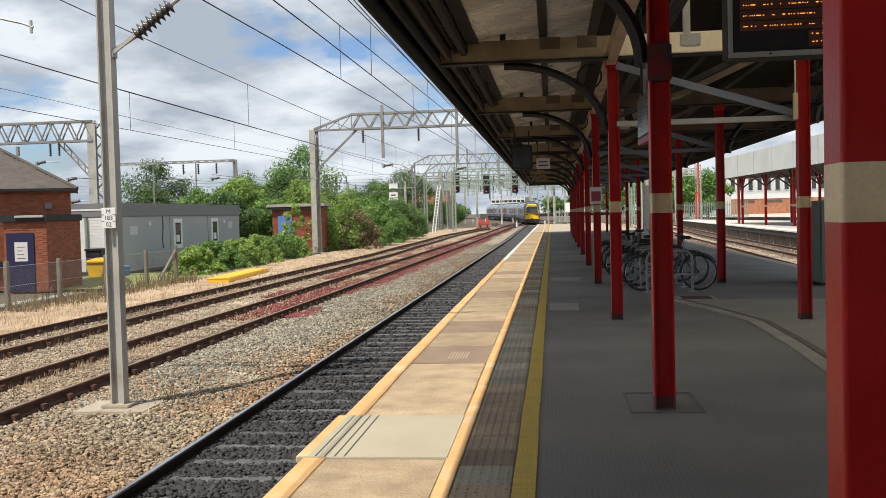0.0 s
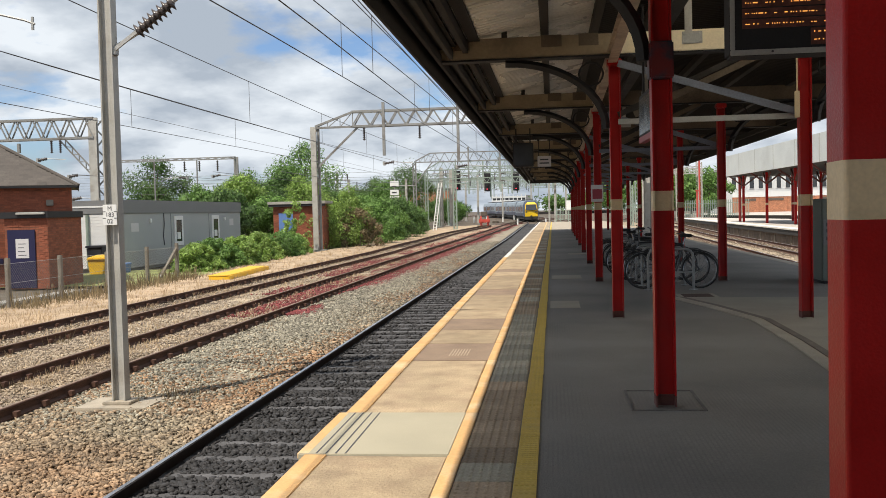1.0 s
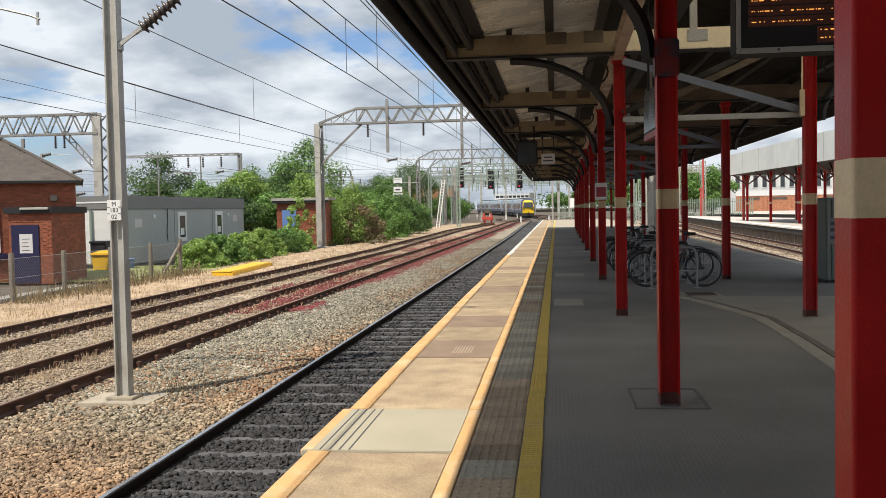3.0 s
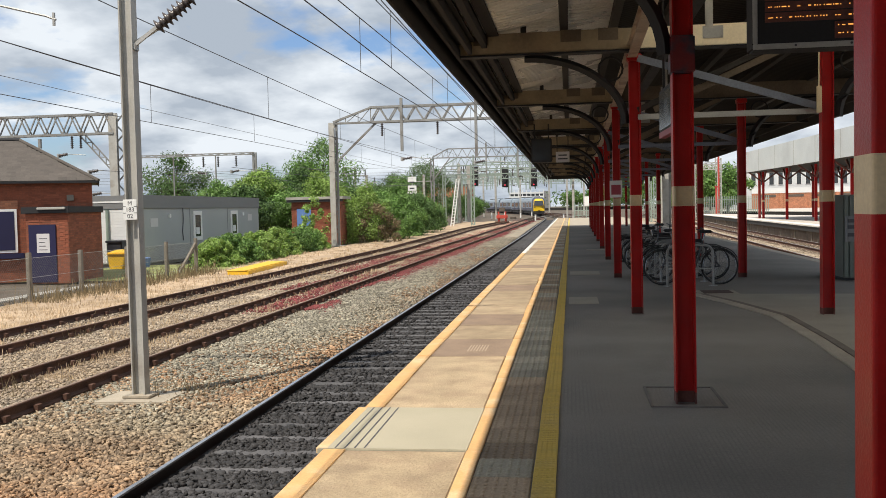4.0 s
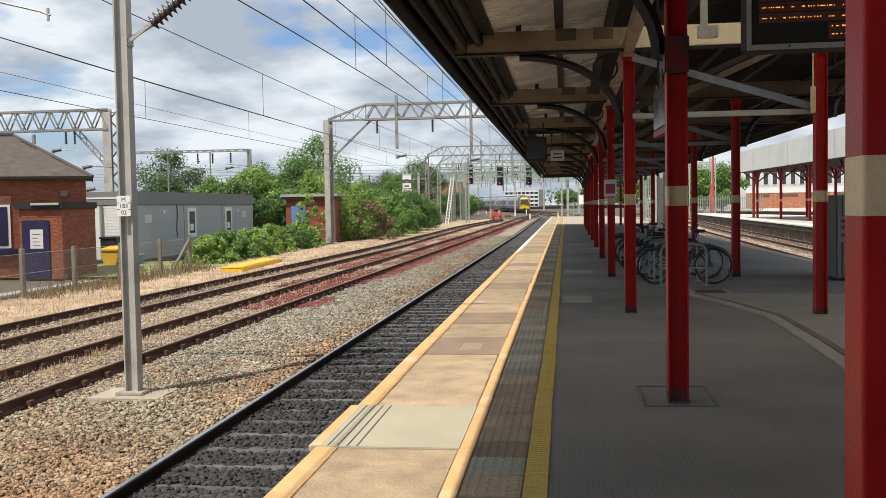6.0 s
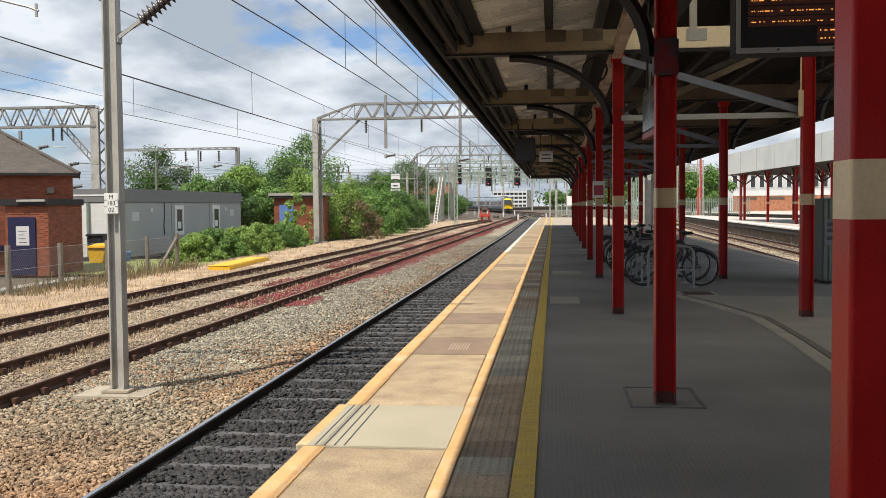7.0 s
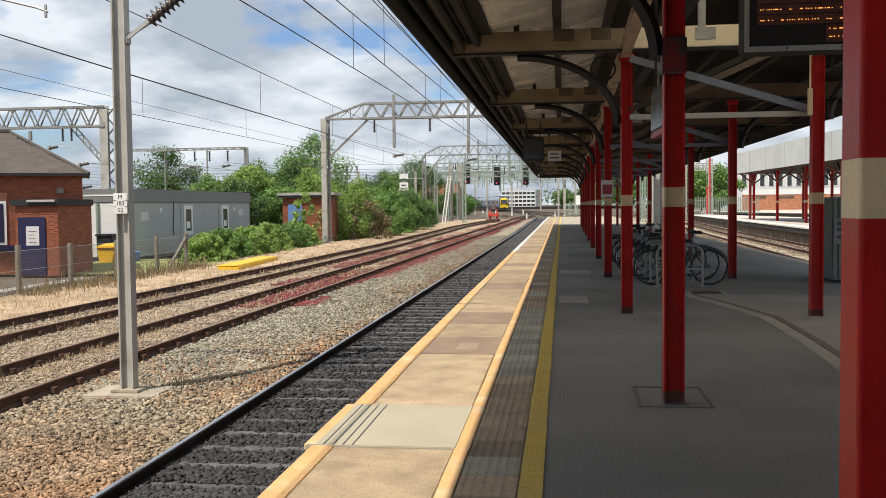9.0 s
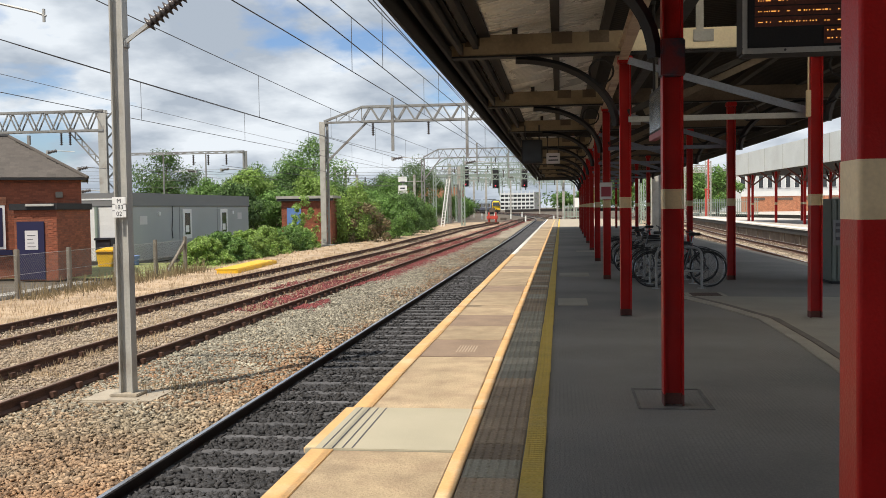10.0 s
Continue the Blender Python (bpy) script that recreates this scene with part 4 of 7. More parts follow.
def insulator(parent, a, b, n=7, r=0.075):
    a, b = Vector(a), Vector(b)
    ax = (b - a).normalized()
    pts, rad = [a], [r * 0.35]
    h = (b - a).length / n
    for i in range(n):
        p = a + ax * (h * (i + 0.5))
        pts += [p - ax * h * 0.3, p, p + ax * h * 0.3]
        rad += [r * 0.42, r, r * 0.42]
    bm = tubed(pts + [b], rad + [r * 0.35], 10)
    return part("insulator", bm, M["porcelain"], parent, "brown ribbed porcelain insulator", True)


def text_mesh(body, size):
    cu = bpy.data.curves.new("lettering", "FONT")
    cu.body, cu.size, cu.align_x, cu.align_y, cu.extrude = body, size, "CENTER", "CENTER", 0.001
    tmp = bpy.data.objects.new("lettering", cu)
    scene.collection.objects.link(tmp)
    bpy.context.view_layer.update()
    me = bpy.data.meshes.new_from_object(tmp.evaluated_get(bpy.context.evaluated_depsgraph_get()))
    bpy.data.objects.remove(tmp)
    return me


def lettering(body, size, parent, at, turn=(90, 0, 0), material=None):
    me = text_mesh(body, size)
    me.materials.clear()
    me.materials.append(material or M["ink"])
    ob = new("lettering", me)
    ob.parent = parent
    ob.matrix_basis = pose(*at, *turn)
    return ob


def build_near_mast():
    m = empty("overhead_line_mast", (-4.34, 12.35, -1.05))
    part("post", h_section(bmesh.new(), 0, 0, 0.12, 9.0, 0.165, 0.19, 0.02, radians(90)), M["galvanised"], m)
    part("foundation", boxed(-0.52, 0.52, -0.4, 0.4, -0.1, 0.09, bevel=0.02), M["kerb"], m, "cracked concrete foundation block")
    part("base_plate", boxed(-0.2, 0.2, -0.18, 0.18, 0.09, 0.13, bevel=0.01), M["kerb"], m)
    plate = part("number_plate", boxed(-0.10, 0.10, -0.135, -0.125, 2.56, 2.84, bevel=0.004), M["white"], m, "white number plate with black characters")
    for s, z in (("M", 2.785), ("183", 2.70), ("02", 2.61)):
        lettering(s, 0.085, plate, (0, -0.1365, z))
    for z in (2.655, 2.745):
        for x in (-0.1, 0.06):
            part("plate_mark", boxed(x, x + 0.04, -0.138, -0.135, z - 0.004, z + 0.004), M["ink"], plate)
    # cantilever toward the platform track
    part("strap", bar(bmesh.new(), (0.06, -0.03, 4.92), (0.46, -0.03, 5.2), 0.03, 0.05), M["steel_grey"], m)
    part("strap", bar(bmesh.new(), (0.1, 0.03, 5.0), (0.46, 0.03, 5.2), 0.03, 0.05), M["steel_grey"], m)
    part("cantilever_clamp", boxed(0.05, 0.13, -0.06, 0.06, 4.88, 4.98, bevel=0.01), M["steel_grey"], m)
    insulator(m, (0.42, 0, 5.17), (0.95, 0, 5.57), 8, 0.115)
    part("cantilever_tube", tubed([(0.95, 0, 5.57), (2.85, 0, 6.9)], 0.03, 8), M["galvanised"], m)
    insulator(m, (0.16, 0, 6.6), (0.55, 0, 6.6))
    part("top_tube", tubed([(0.55, 0, 6.6), (2.95, 0, 6.55)], 0.028, 8), M["galvanised"], m)
    # cantilever toward the siding; its unseen upper arms are added to cast ballast shadows
    insulator(m, (-0.12, 0, 6.9), (-0.75, 0, 7.2), 8, 0.12)
    part("cantilever_tube", tubed([(-0.75, 0, 7.2), (-2.2, 0, 7.85), (-3.6, 0, 8.3)], 0.045, 8), M["galvanised"], m)
    insulator(m, (-0.12, 0, 8.5), (-0.75, 0, 8.45), 8, 0.12)
    part("top_tube", tubed([(-0.75, 0, 8.45), (-3.6, 0, 8.35)], 0.04, 8), M["galvanised"], m)
    part("drop_tube", tubed([(-2.2, 0, 7.85), (-2.2, 0, 5.68)], 0.025, 8), M["galvanised"], m)
    part("steady_arm", tubed([(-1.05, 0, 5.36), (-1.2, 0, 5.42), (-2.2, 0, 5.68)], 0.018, 6), M["steel_grey"], m)
    part("hook", bar(bmesh.new(), (-1.08, 0, 5.28), (-1.08, 0, 5.46), 0.03), M["steel_grey"], m)
    tagged(m, "pale galvanised steel overhead line mast standing in ballast", "mast")


def lattice(bm, a, b, depth, bays, chord=0.15, web=0.09, up=(0, 0, 1)):
    a, b, u = Vector(a), Vector(b), Vector(up)
    bar(bm, a, b, chord)
    bar(bm, a + u * depth, b + u * depth, chord)
    for i in range(bays):
        p, q = a + (b - a) * (i / bays), a + (b - a) * ((i + 1) / bays)
        mid = (p + q) / 2
        bar(bm, p, mid + u * depth, web)
        bar(bm, mid + u * depth, q, web)
    return bm


def lattice_post(bm, x, y, z0, z1, w, bays=14):
    for dx in (-w / 2, w / 2):
        bar(bm, (x + dx, y, z0), (x + dx, y, z1), 0.16, 0.16)
    for i in range(bays):
        a, b = z0 + (z1 - z0) * i / bays, z0 + (z1 - z0) * (i + 1) / bays
        s = w / 2 if i % 2 else -w / 2
        bar(bm, (x - s, y, a), (x + s, y, b), 0.09)
    return bm


def build_gantry(y, x0, x1, z_beam, depth, droppers, label, sloped=0, post_w=0.55, right_post=True, bays=None, insul=(), mat_name="gantry_steel"):
    g = empty("overhead_gantry", (0, y, 0))
    z0 = -1.15 + ground_z(y)
    bays = bays or max(4, int((x1 - x0) / 1.25))
    for i, x in enumerate((x0, x1) if right_post else (x0,)):
        if post_w >= 0.54:
            part("main_post", h_section(bmesh.new(), x - 0.1, -0.15, z0, z_beam + (0.05 if sloped else depth), post_w * 0.75, 0.3, 0.05), M["galvanised"], g)
        bm = lattice_post(bmesh.new(), x + (0.3 if post_w >= 0.8 else 0), 0.1, z0, z_beam + (0 if sloped else depth), post_w * 0.8)
        part("post", bm, M[mat_name], g)
        part("footing", boxed(x - 0.6, x + 0.6, -0.5, 0.5, z0 - 0.3, z0 + 0.12, bevel=0.03), M["concrete"], g)
    xs0 = x0 + sloped
    chord = 0.15 if depth > 0.5 else 0.09
    for dy in ((-0.28, 0.28) if y < 75 else (0.0,)):
        part("lattice_beam", lattice(bmesh.new(), (xs0, dy, z_beam), (x1, dy, z_beam), depth, bays, chord, 0.085), M[mat_name], g)
    if y < 75:
        bm = bmesh.new()
        for k in range(bays + 1):
            xk = xs0 + (x1 - xs0) * k / bays
            bar(bm, (xk, -0.28, z_beam), (xk, 0.28, z_beam), 0.07)
            bar(bm, (xk, -0.28, z_beam + depth), (xk, 0.28, z_beam + depth), 0.07)
        part("cross_ties", bm, M[mat_name], g)
    if sloped:
        bm = bar(bmesh.new(), (x0, 0, z_beam), (xs0, 0, z_beam), 0.15)
        bar(bm, (x0, 0, z_beam + 0.1), (xs0, 0, z_beam + depth), 0.15)
        for i in range(3):
            xa, xb = x0 + sloped * i / 3, x0 + sloped * (i + 1) / 3
            bar(bm, (xa, 0, z_beam), (xb, 0, z_beam + depth * (i + 1) / 3), 0.05)
            bar(bm, (xb, 0, z_beam), (xb, 0, z_beam + depth * (i + 1) / 3), 0.05)
        part("tapered_end", bm, M[mat_name], g)
        part("knee_brace", bar(bmesh.new(), (x0 + 0.1, 0, z_beam - 3.0), (x0 + sloped * 1.15, 0, z_beam), 0.14), M[mat_name], g)
    for x, za, zb in droppers:
        part("dropper_post", bar(bmesh.new(), (x, -0.35, za), (x, -0.35, zb), 0.2 if depth > 0.5 else 0.1), M[mat_name], g)
    for x in insul:
        insulator(g, (x, 0, z_beam - 0.1), (x, 0, z_beam - 1.05), 6, 0.13)
    tagged(g, label, "gantry", group="overhead line gantries")
    return g


def build_registration(y, x, z, sgn=1, s=1.0):
    """Insulated arm that holds a wire below a gantry."""
    a = empty("registration_arm", (x, y, z))
    insulator(a, (0, 0, 0), (0.75 * s * sgn, 0, 0.12), 6, 0.13)
    part("arm", tubed([(0.75 * s * sgn, 0, 0.12), (2.2 * s * sgn, 0, 0.0)], 0.03, 6), M["steel_grey"], a)
    part("clamp", boxed(-0.09, 0.09, -0.09, 0.3, -0.12, 0.16, bevel=0.02), M["steel_grey"], a)
    tagged(a, "insulated wire holder hanging from a gantry", "insulator arm", group="registration arms")


def build_wires():
    def line(name, xf, z0, y0, y1, sag, span, r, label):
        ys = spread(y0, y1, 4.0)
        pts = []
        for y in ys:
            u = ((y - 12.35) / span) % 1.0
            pts.append((xf(y), y, z0 - sag * 4 * u * (1 - u) + ground_z(y) * 0.7))
        ob = mesh_object(name, tubed(pts, r, 5), M["wire"])
        return tagged(ob, label, "wire", group="overhead wires"), pts

    def pair(xf, zc, zm, sag, y1):
        w, _ = line("contact_wire", xf, zc, -15, y1, 0.05, 57.5, 0.009, "taut copper contact wire above a track")
        m, pts = line("catenary_wire", xf, zm, -15, y1, sag, 57.5, 0.010, "sagging catenary wire above a track")
        bm = bmesh.new()
        for p in pts[::2]:
            if 6 < p[1] < 130:
                bar(bm, p, (p[0], p[1], zc + ground_z(p[1]) * 0.7 - 0.02), 0.010)
        d = part("dropper", bm, M["wire"], m)
        tagged(d, kind="stuff")

    pair(main_x, 4.15, 5.2, 0.09, 300)
    pair(lambda y: siding_x(y) - 0.2, 4.15, 5.42, 0.27, 180)
    pair(lambda y: yard_x(y) - 0.3 + min(0.012 * y, 0.6), 4.15, 5.34, 0.29, 136)
    pair(lambda y: -2.55 + 0.023 * min(y, 45), 4.15, 5.15, 0.06, 150)
    line("feeder_wire", lambda y: -1.95 + 0.004 * min(y, 60), 5.45, -15, 150, -0.1, 57.5, 0.010, "feeder wire strung beside the catenary")
    line("return_wire", lambda y: -13.5, 5.45, -15, 150, 0.05, 57.5, 0.008, "thin return wire above the yard")
    for x, z in ((-13.5, 4.2), (-17.5, 4.3), (-22, 4.4), (-26, 4.4)):
        line("yard_wire", lambda y, x=x: x - 0.03 * (y - 50), z, 52, 186, 0.1, 57.5, 0.013, "overhead wire above distant yard tracks")
    for z in (4.6, 5.2, 5.7, 3.9, 4.9):
        ob = mesh_object("cross_wire", tubed([(-45, 70 + z * 3, z), (-8, 70 + z * 3, z - 0.25)], 0.012, 5), M["wire"])
        tagged(ob, "thin span wire across the yard", "wire", group="overhead wires")


def build_overhead():
    build_near_mast()
    build_gantry(69.5, -15.95, 8.6, 8.15, 1.1, [(-10.65, 5.9, 9.85), (-5.1, 5.3, 9.6), (-1.0, 5.5, 9.4)], "grey lattice steel gantry spanning the tracks", 2.9, 0.54, True, 16, (-12.2, -8.0))
    braced = build_gantry(67.0, -54, -32.1, 7.78, 1.45, [(-38, 6.8, 7.5)], "lattice steel gantry behind the brick house", 0, 0.85, True, 16, (-35.6, -34.9))
    part("knee_brace", lattice(bmesh.new(), (-35.0, 0, 7.75), (-32.4, 0, 4.9), 0.35, 5, 0.09, 0.06, up=(0.74, 0, 0.67)), M["gantry_steel"], braced)
    build_gantry(82.0, -38.5, -26.5, 6.85, 0.16, [(-30, 3.2, 6.8), (-34, 3.2, 6.8)], "thin portal frame behind the grey cabin", 0, 0.28, True, 8, (-31.3, -29.9, -28.2))
    build_gantry(128, -17, 12, 8.5, 1.2, [(-9.5, 6.0, 10.4), (-5.2, 5.6, 10.4)], "lattice steel gantry over the station throat", 2.2, 0.48, True, 20, (-11, -7, -2))
    build_gantry(140, -17, 14, 7.9, 1.2, [(-12.5, 5.0, 9.4), (-6, 5, 9.6), (2, 5, 9.5)], "lattice steel gantry over the junction", 2.0, 0.48, True, 22, (-14, -9, -4, 0), "pale_green")
    build_gantry(158, -15.6, 16, 7.0, 1.1, [(-8.5, 4, 9.0), (-4, 4.5, 9.0)], "signal gantry carrying black signal heads", 0, 0.52, True, 22, (), "pale_green")
    build_gantry(190, -26, 20, 8.2, 1.2, [(-18, 5.0, 10), (-7, 5, 10), (4, 5, 10)], "distant lattice steel gantry over the junction", 2.0, 0.48, True, 26, (-20, -10, -3), "pale_green")
    build_gantry(225, -34, 20, 8.4, 1.2, [(-24, 5.0, 10), (-12, 5, 10), (1, 5, 10)], "distant lattice steel gantry over the curve", 2.0, 0.48, True, 30, (), "pale_green")
    build_gantry(262, -40, 24, 8.6, 1.3, [(-28, 5.0, 10), (-15, 5, 10), (-2, 5, 10)], "far lattice steel gantry over the curve", 2.0, 0.48, True, 34, (), "pale_green")
    for y, a, b, z, d in ((125, -11.2, 12, 6.7, 0.8), (149, -16.4, 14, 6.1, 0.8), (172, -22, 16, 7.3, 1.0), (207, -30, 18, 7.6, 1.1), (243, -37, 20, 7.8, 1.2), (285, -46, 26, 8.3, 1.3)):
        build_gantry(y, a, b, z, d, [(a + (b - a) * k / 6, z - 1.5 - 0.2 * (k % 2), z + 1.6) for k in range(1, 6)], "pale lattice steel gantry of the station throat", 0, 0.5, True, int((b - a) / 1.1),
                     [a + (b - a) * (k + 0.4) / 6 for k in range(1, 5)], "pale_green")
    for y, x, z, s in ((69.5, -10.7, 5.3, 1), (69.5, -5.25, 4.9, 1), (128, -9.5, 6.4, -1), (128, -5.2, 6.6, 1), (67, -34.2, 4.9, 1), (67, -34.0, 3.2, 1), (67, -36.6, 6.2, 1), (82, -28.6, 5.3, 1),
                       (82, -31, 5.2, -1), (140, -12.5, 6, 1), (140, -6, 6, 1), (158, -8.5, 5.8, -1), (190, -7, 6.4, 1), (190, -18, 6, 1), (225, -12, 6.6, 1)):
        build_registration(y - 0.25, x, z, s)
    # slender posts and a leaning ladder post beside the bushes
    for x, y, h, w in ((-21.6, 96, 7.2, 0.22), (-20.7, 97, 7.2, 0.22), (-15.9, 150, 9.5, 0.5), (-14.6, 152, 9.3, 0.5), (-18.2, 128, 7.2, 0.3), (-24.5, 120, 7.0, 0.3), (-29, 110, 7.5, 0.3), (-12.0, 175, 9, 0.35), (-17, 205, 9, 0.35),
                       (-33, 128, 7.5, 0.3), (-27, 150, 7.8, 0.3), (-22, 170, 8.0, 0.3), (-9.5, 215, 9, 0.35), (-3.5, 240, 9, 0.35), (4.5, 190, 9, 0.4), (2.2, 150, 8.5, 0.4), (1.2, 165, 8.5, 0.3)):
        p = empty("yard_mast", (x, y, -1.15 + ground_z(y)))
        part("post", h_section(bmesh.new(), 0, 0, 0, h, w, w, 0.05), M["galvanised"], p)
        part("cross_arm", bar(bmesh.new(), (-1.4, 0, h - 0.9), (1.4, 0, h - 0.9), 0.1), M["galvanised"], p)
        for dx in (-1.1, 1.1):
            insulator(p, (dx, 0, h - 0.85), (dx, 0, h - 0.25), 5, 0.12)
        tagged(p, "slender steel mast among the yard wires", "mast", group="yard masts")
    lad = empty("ladder_mast", (-14.2, 126.4, -1.1 + ground_z(126)))
    for dx in (-0.2, 0.2):
        part("stile", bar(bmesh.new(), (dx, 0, 0), (dx + 0.9, 0, 6.4), 0.12), M["white"], lad)
    for k in range(1, 16):
        part("rung", bar(bmesh.new(), (-0.2 + 0.9 * k / 16, 0, k * 0.4), (0.2 + 0.9 * k / 16, 0, k * 0.4), 0.07), M["white"], lad)
    tagged(lad, "leaning pale steel ladder mast beside the bushes", "ladder mast")


def build_signals():
    for x, y, z, lit in ((-14.0, 157.2, 5.0, True), (-9.0, 157.2, 4.7, True), (-4.2, 157.2, 4.7, True)):
        s = empty("railway_signal", (x, y, z))
        part("backboard", boxed(-0.5, 0.5, 0.0, 0.12, 0.2, 3.5, bevel=0.08), M["black_metal"], s)
        for k in range(4):
            part("lens_hood", tubed([(0, 0.0, 0.6 + k * 0.7), (0, -0.35, 0.6 + k * 0.7)], 0.2, 10), M["black_metal"], s)
        part("ladder_cage", lattice(bmesh.new(), (-0.55, 0.4, 0), (-0.55, 0.4, 3.6), 1.1, 5, 0.06, 0.05, up=(1, 0, 0)), M["galvanised"], s)
        if lit:
            part("lamp", tubed([(0, -0.36, 0.55), (0, -0.38, 0.55)], 0.10, 10), M["signal_red"], s, "glowing red signal lamp")
        tagged(s, "black colour-light signal head on a gantry" + (" showing red" if lit else ""), "railway signal", group="signals")
    for x, y, z in ((-16.3, 107, 2.0),):
        s = empty("sign_post", (x, y, -1.1))
        part("post", boxed(-0.06, 0.06, -0.06, 0.06, 0, 6.6), M["galvanised"], s)
        for k, w in ((0, 0.55), (1, 0.5), (2, 0.5)):
            part("sign_plate", boxed(-w, w, -0.1, -0.07, 4.1 + k * 0.7 + (0.3 if k == 2 else 0), 4.7 + k * 0.7 + (0.3 if k == 2 else 0), bevel=0.01), M["white"], s, "white plate with dark marks")
            part("dark_mark", boxed(-w * 0.6, w * 0.5, -0.112, -0.10, 4.3 + k * 0.7, 4.45 + k * 0.7), M["ink"], s)
        tagged(s, "white lineside sign plates on a post among bushes", "sign")


build_overhead()
build_wires()
build_signals()


# ---- buildings beside the line ----
def brick_face(parent, origin, along, normal, width, height, skip=(), limit=300, first_rows=0, course=0.085, brick=0.235, turn=0):
    """Single bricks proud of a wall face, over its lowest-to-highest courses, up to a number of pieces."""
    o, u, n = Vector(origin), Vector(along), Vector(normal)
    bm = boxed(-brick / 2 + 0.006, brick / 2 - 0.006, -0.012, 0.02, -course / 2 + 0.006, course / 2 - 0.006, bevel=0.003)
    first = part("brick", bm, M["brick"], parent)
    rot = Matrix((u, -n, Vector((0, 0, 1)))).transposed().to_4x4()
    cells = []
    r = 0
    z = height - course / 2
    while z > first_rows and len(cells) < limit:
        x = brick / 2 + (brick / 2 if r % 2 else 0)
        while x < width - brick / 2 + 0.01:
            if not any(a - brick / 2 < x < b + brick / 2 and c - course / 2 < z < d + course / 2 for a, b, c, d in skip):
                cells.append((x, z))
            x += brick
        z -= course
        r += 1
    for k, (x, z) in enumerate(cells[:limit]):
        ob = first if k == 0 else new("brick", first.data)
        ob.parent = parent
        ob.matrix_basis = pose(0, 0, 0, 0, 0, turn) @ Matrix.Translation(o + u * x + Vector((0, 0, z))) @ rot


def turned_by(ob, deg):
    ob.matrix_basis = pose(0, 0, 0, 0, 0, deg) @ ob.matrix_basis
    return ob


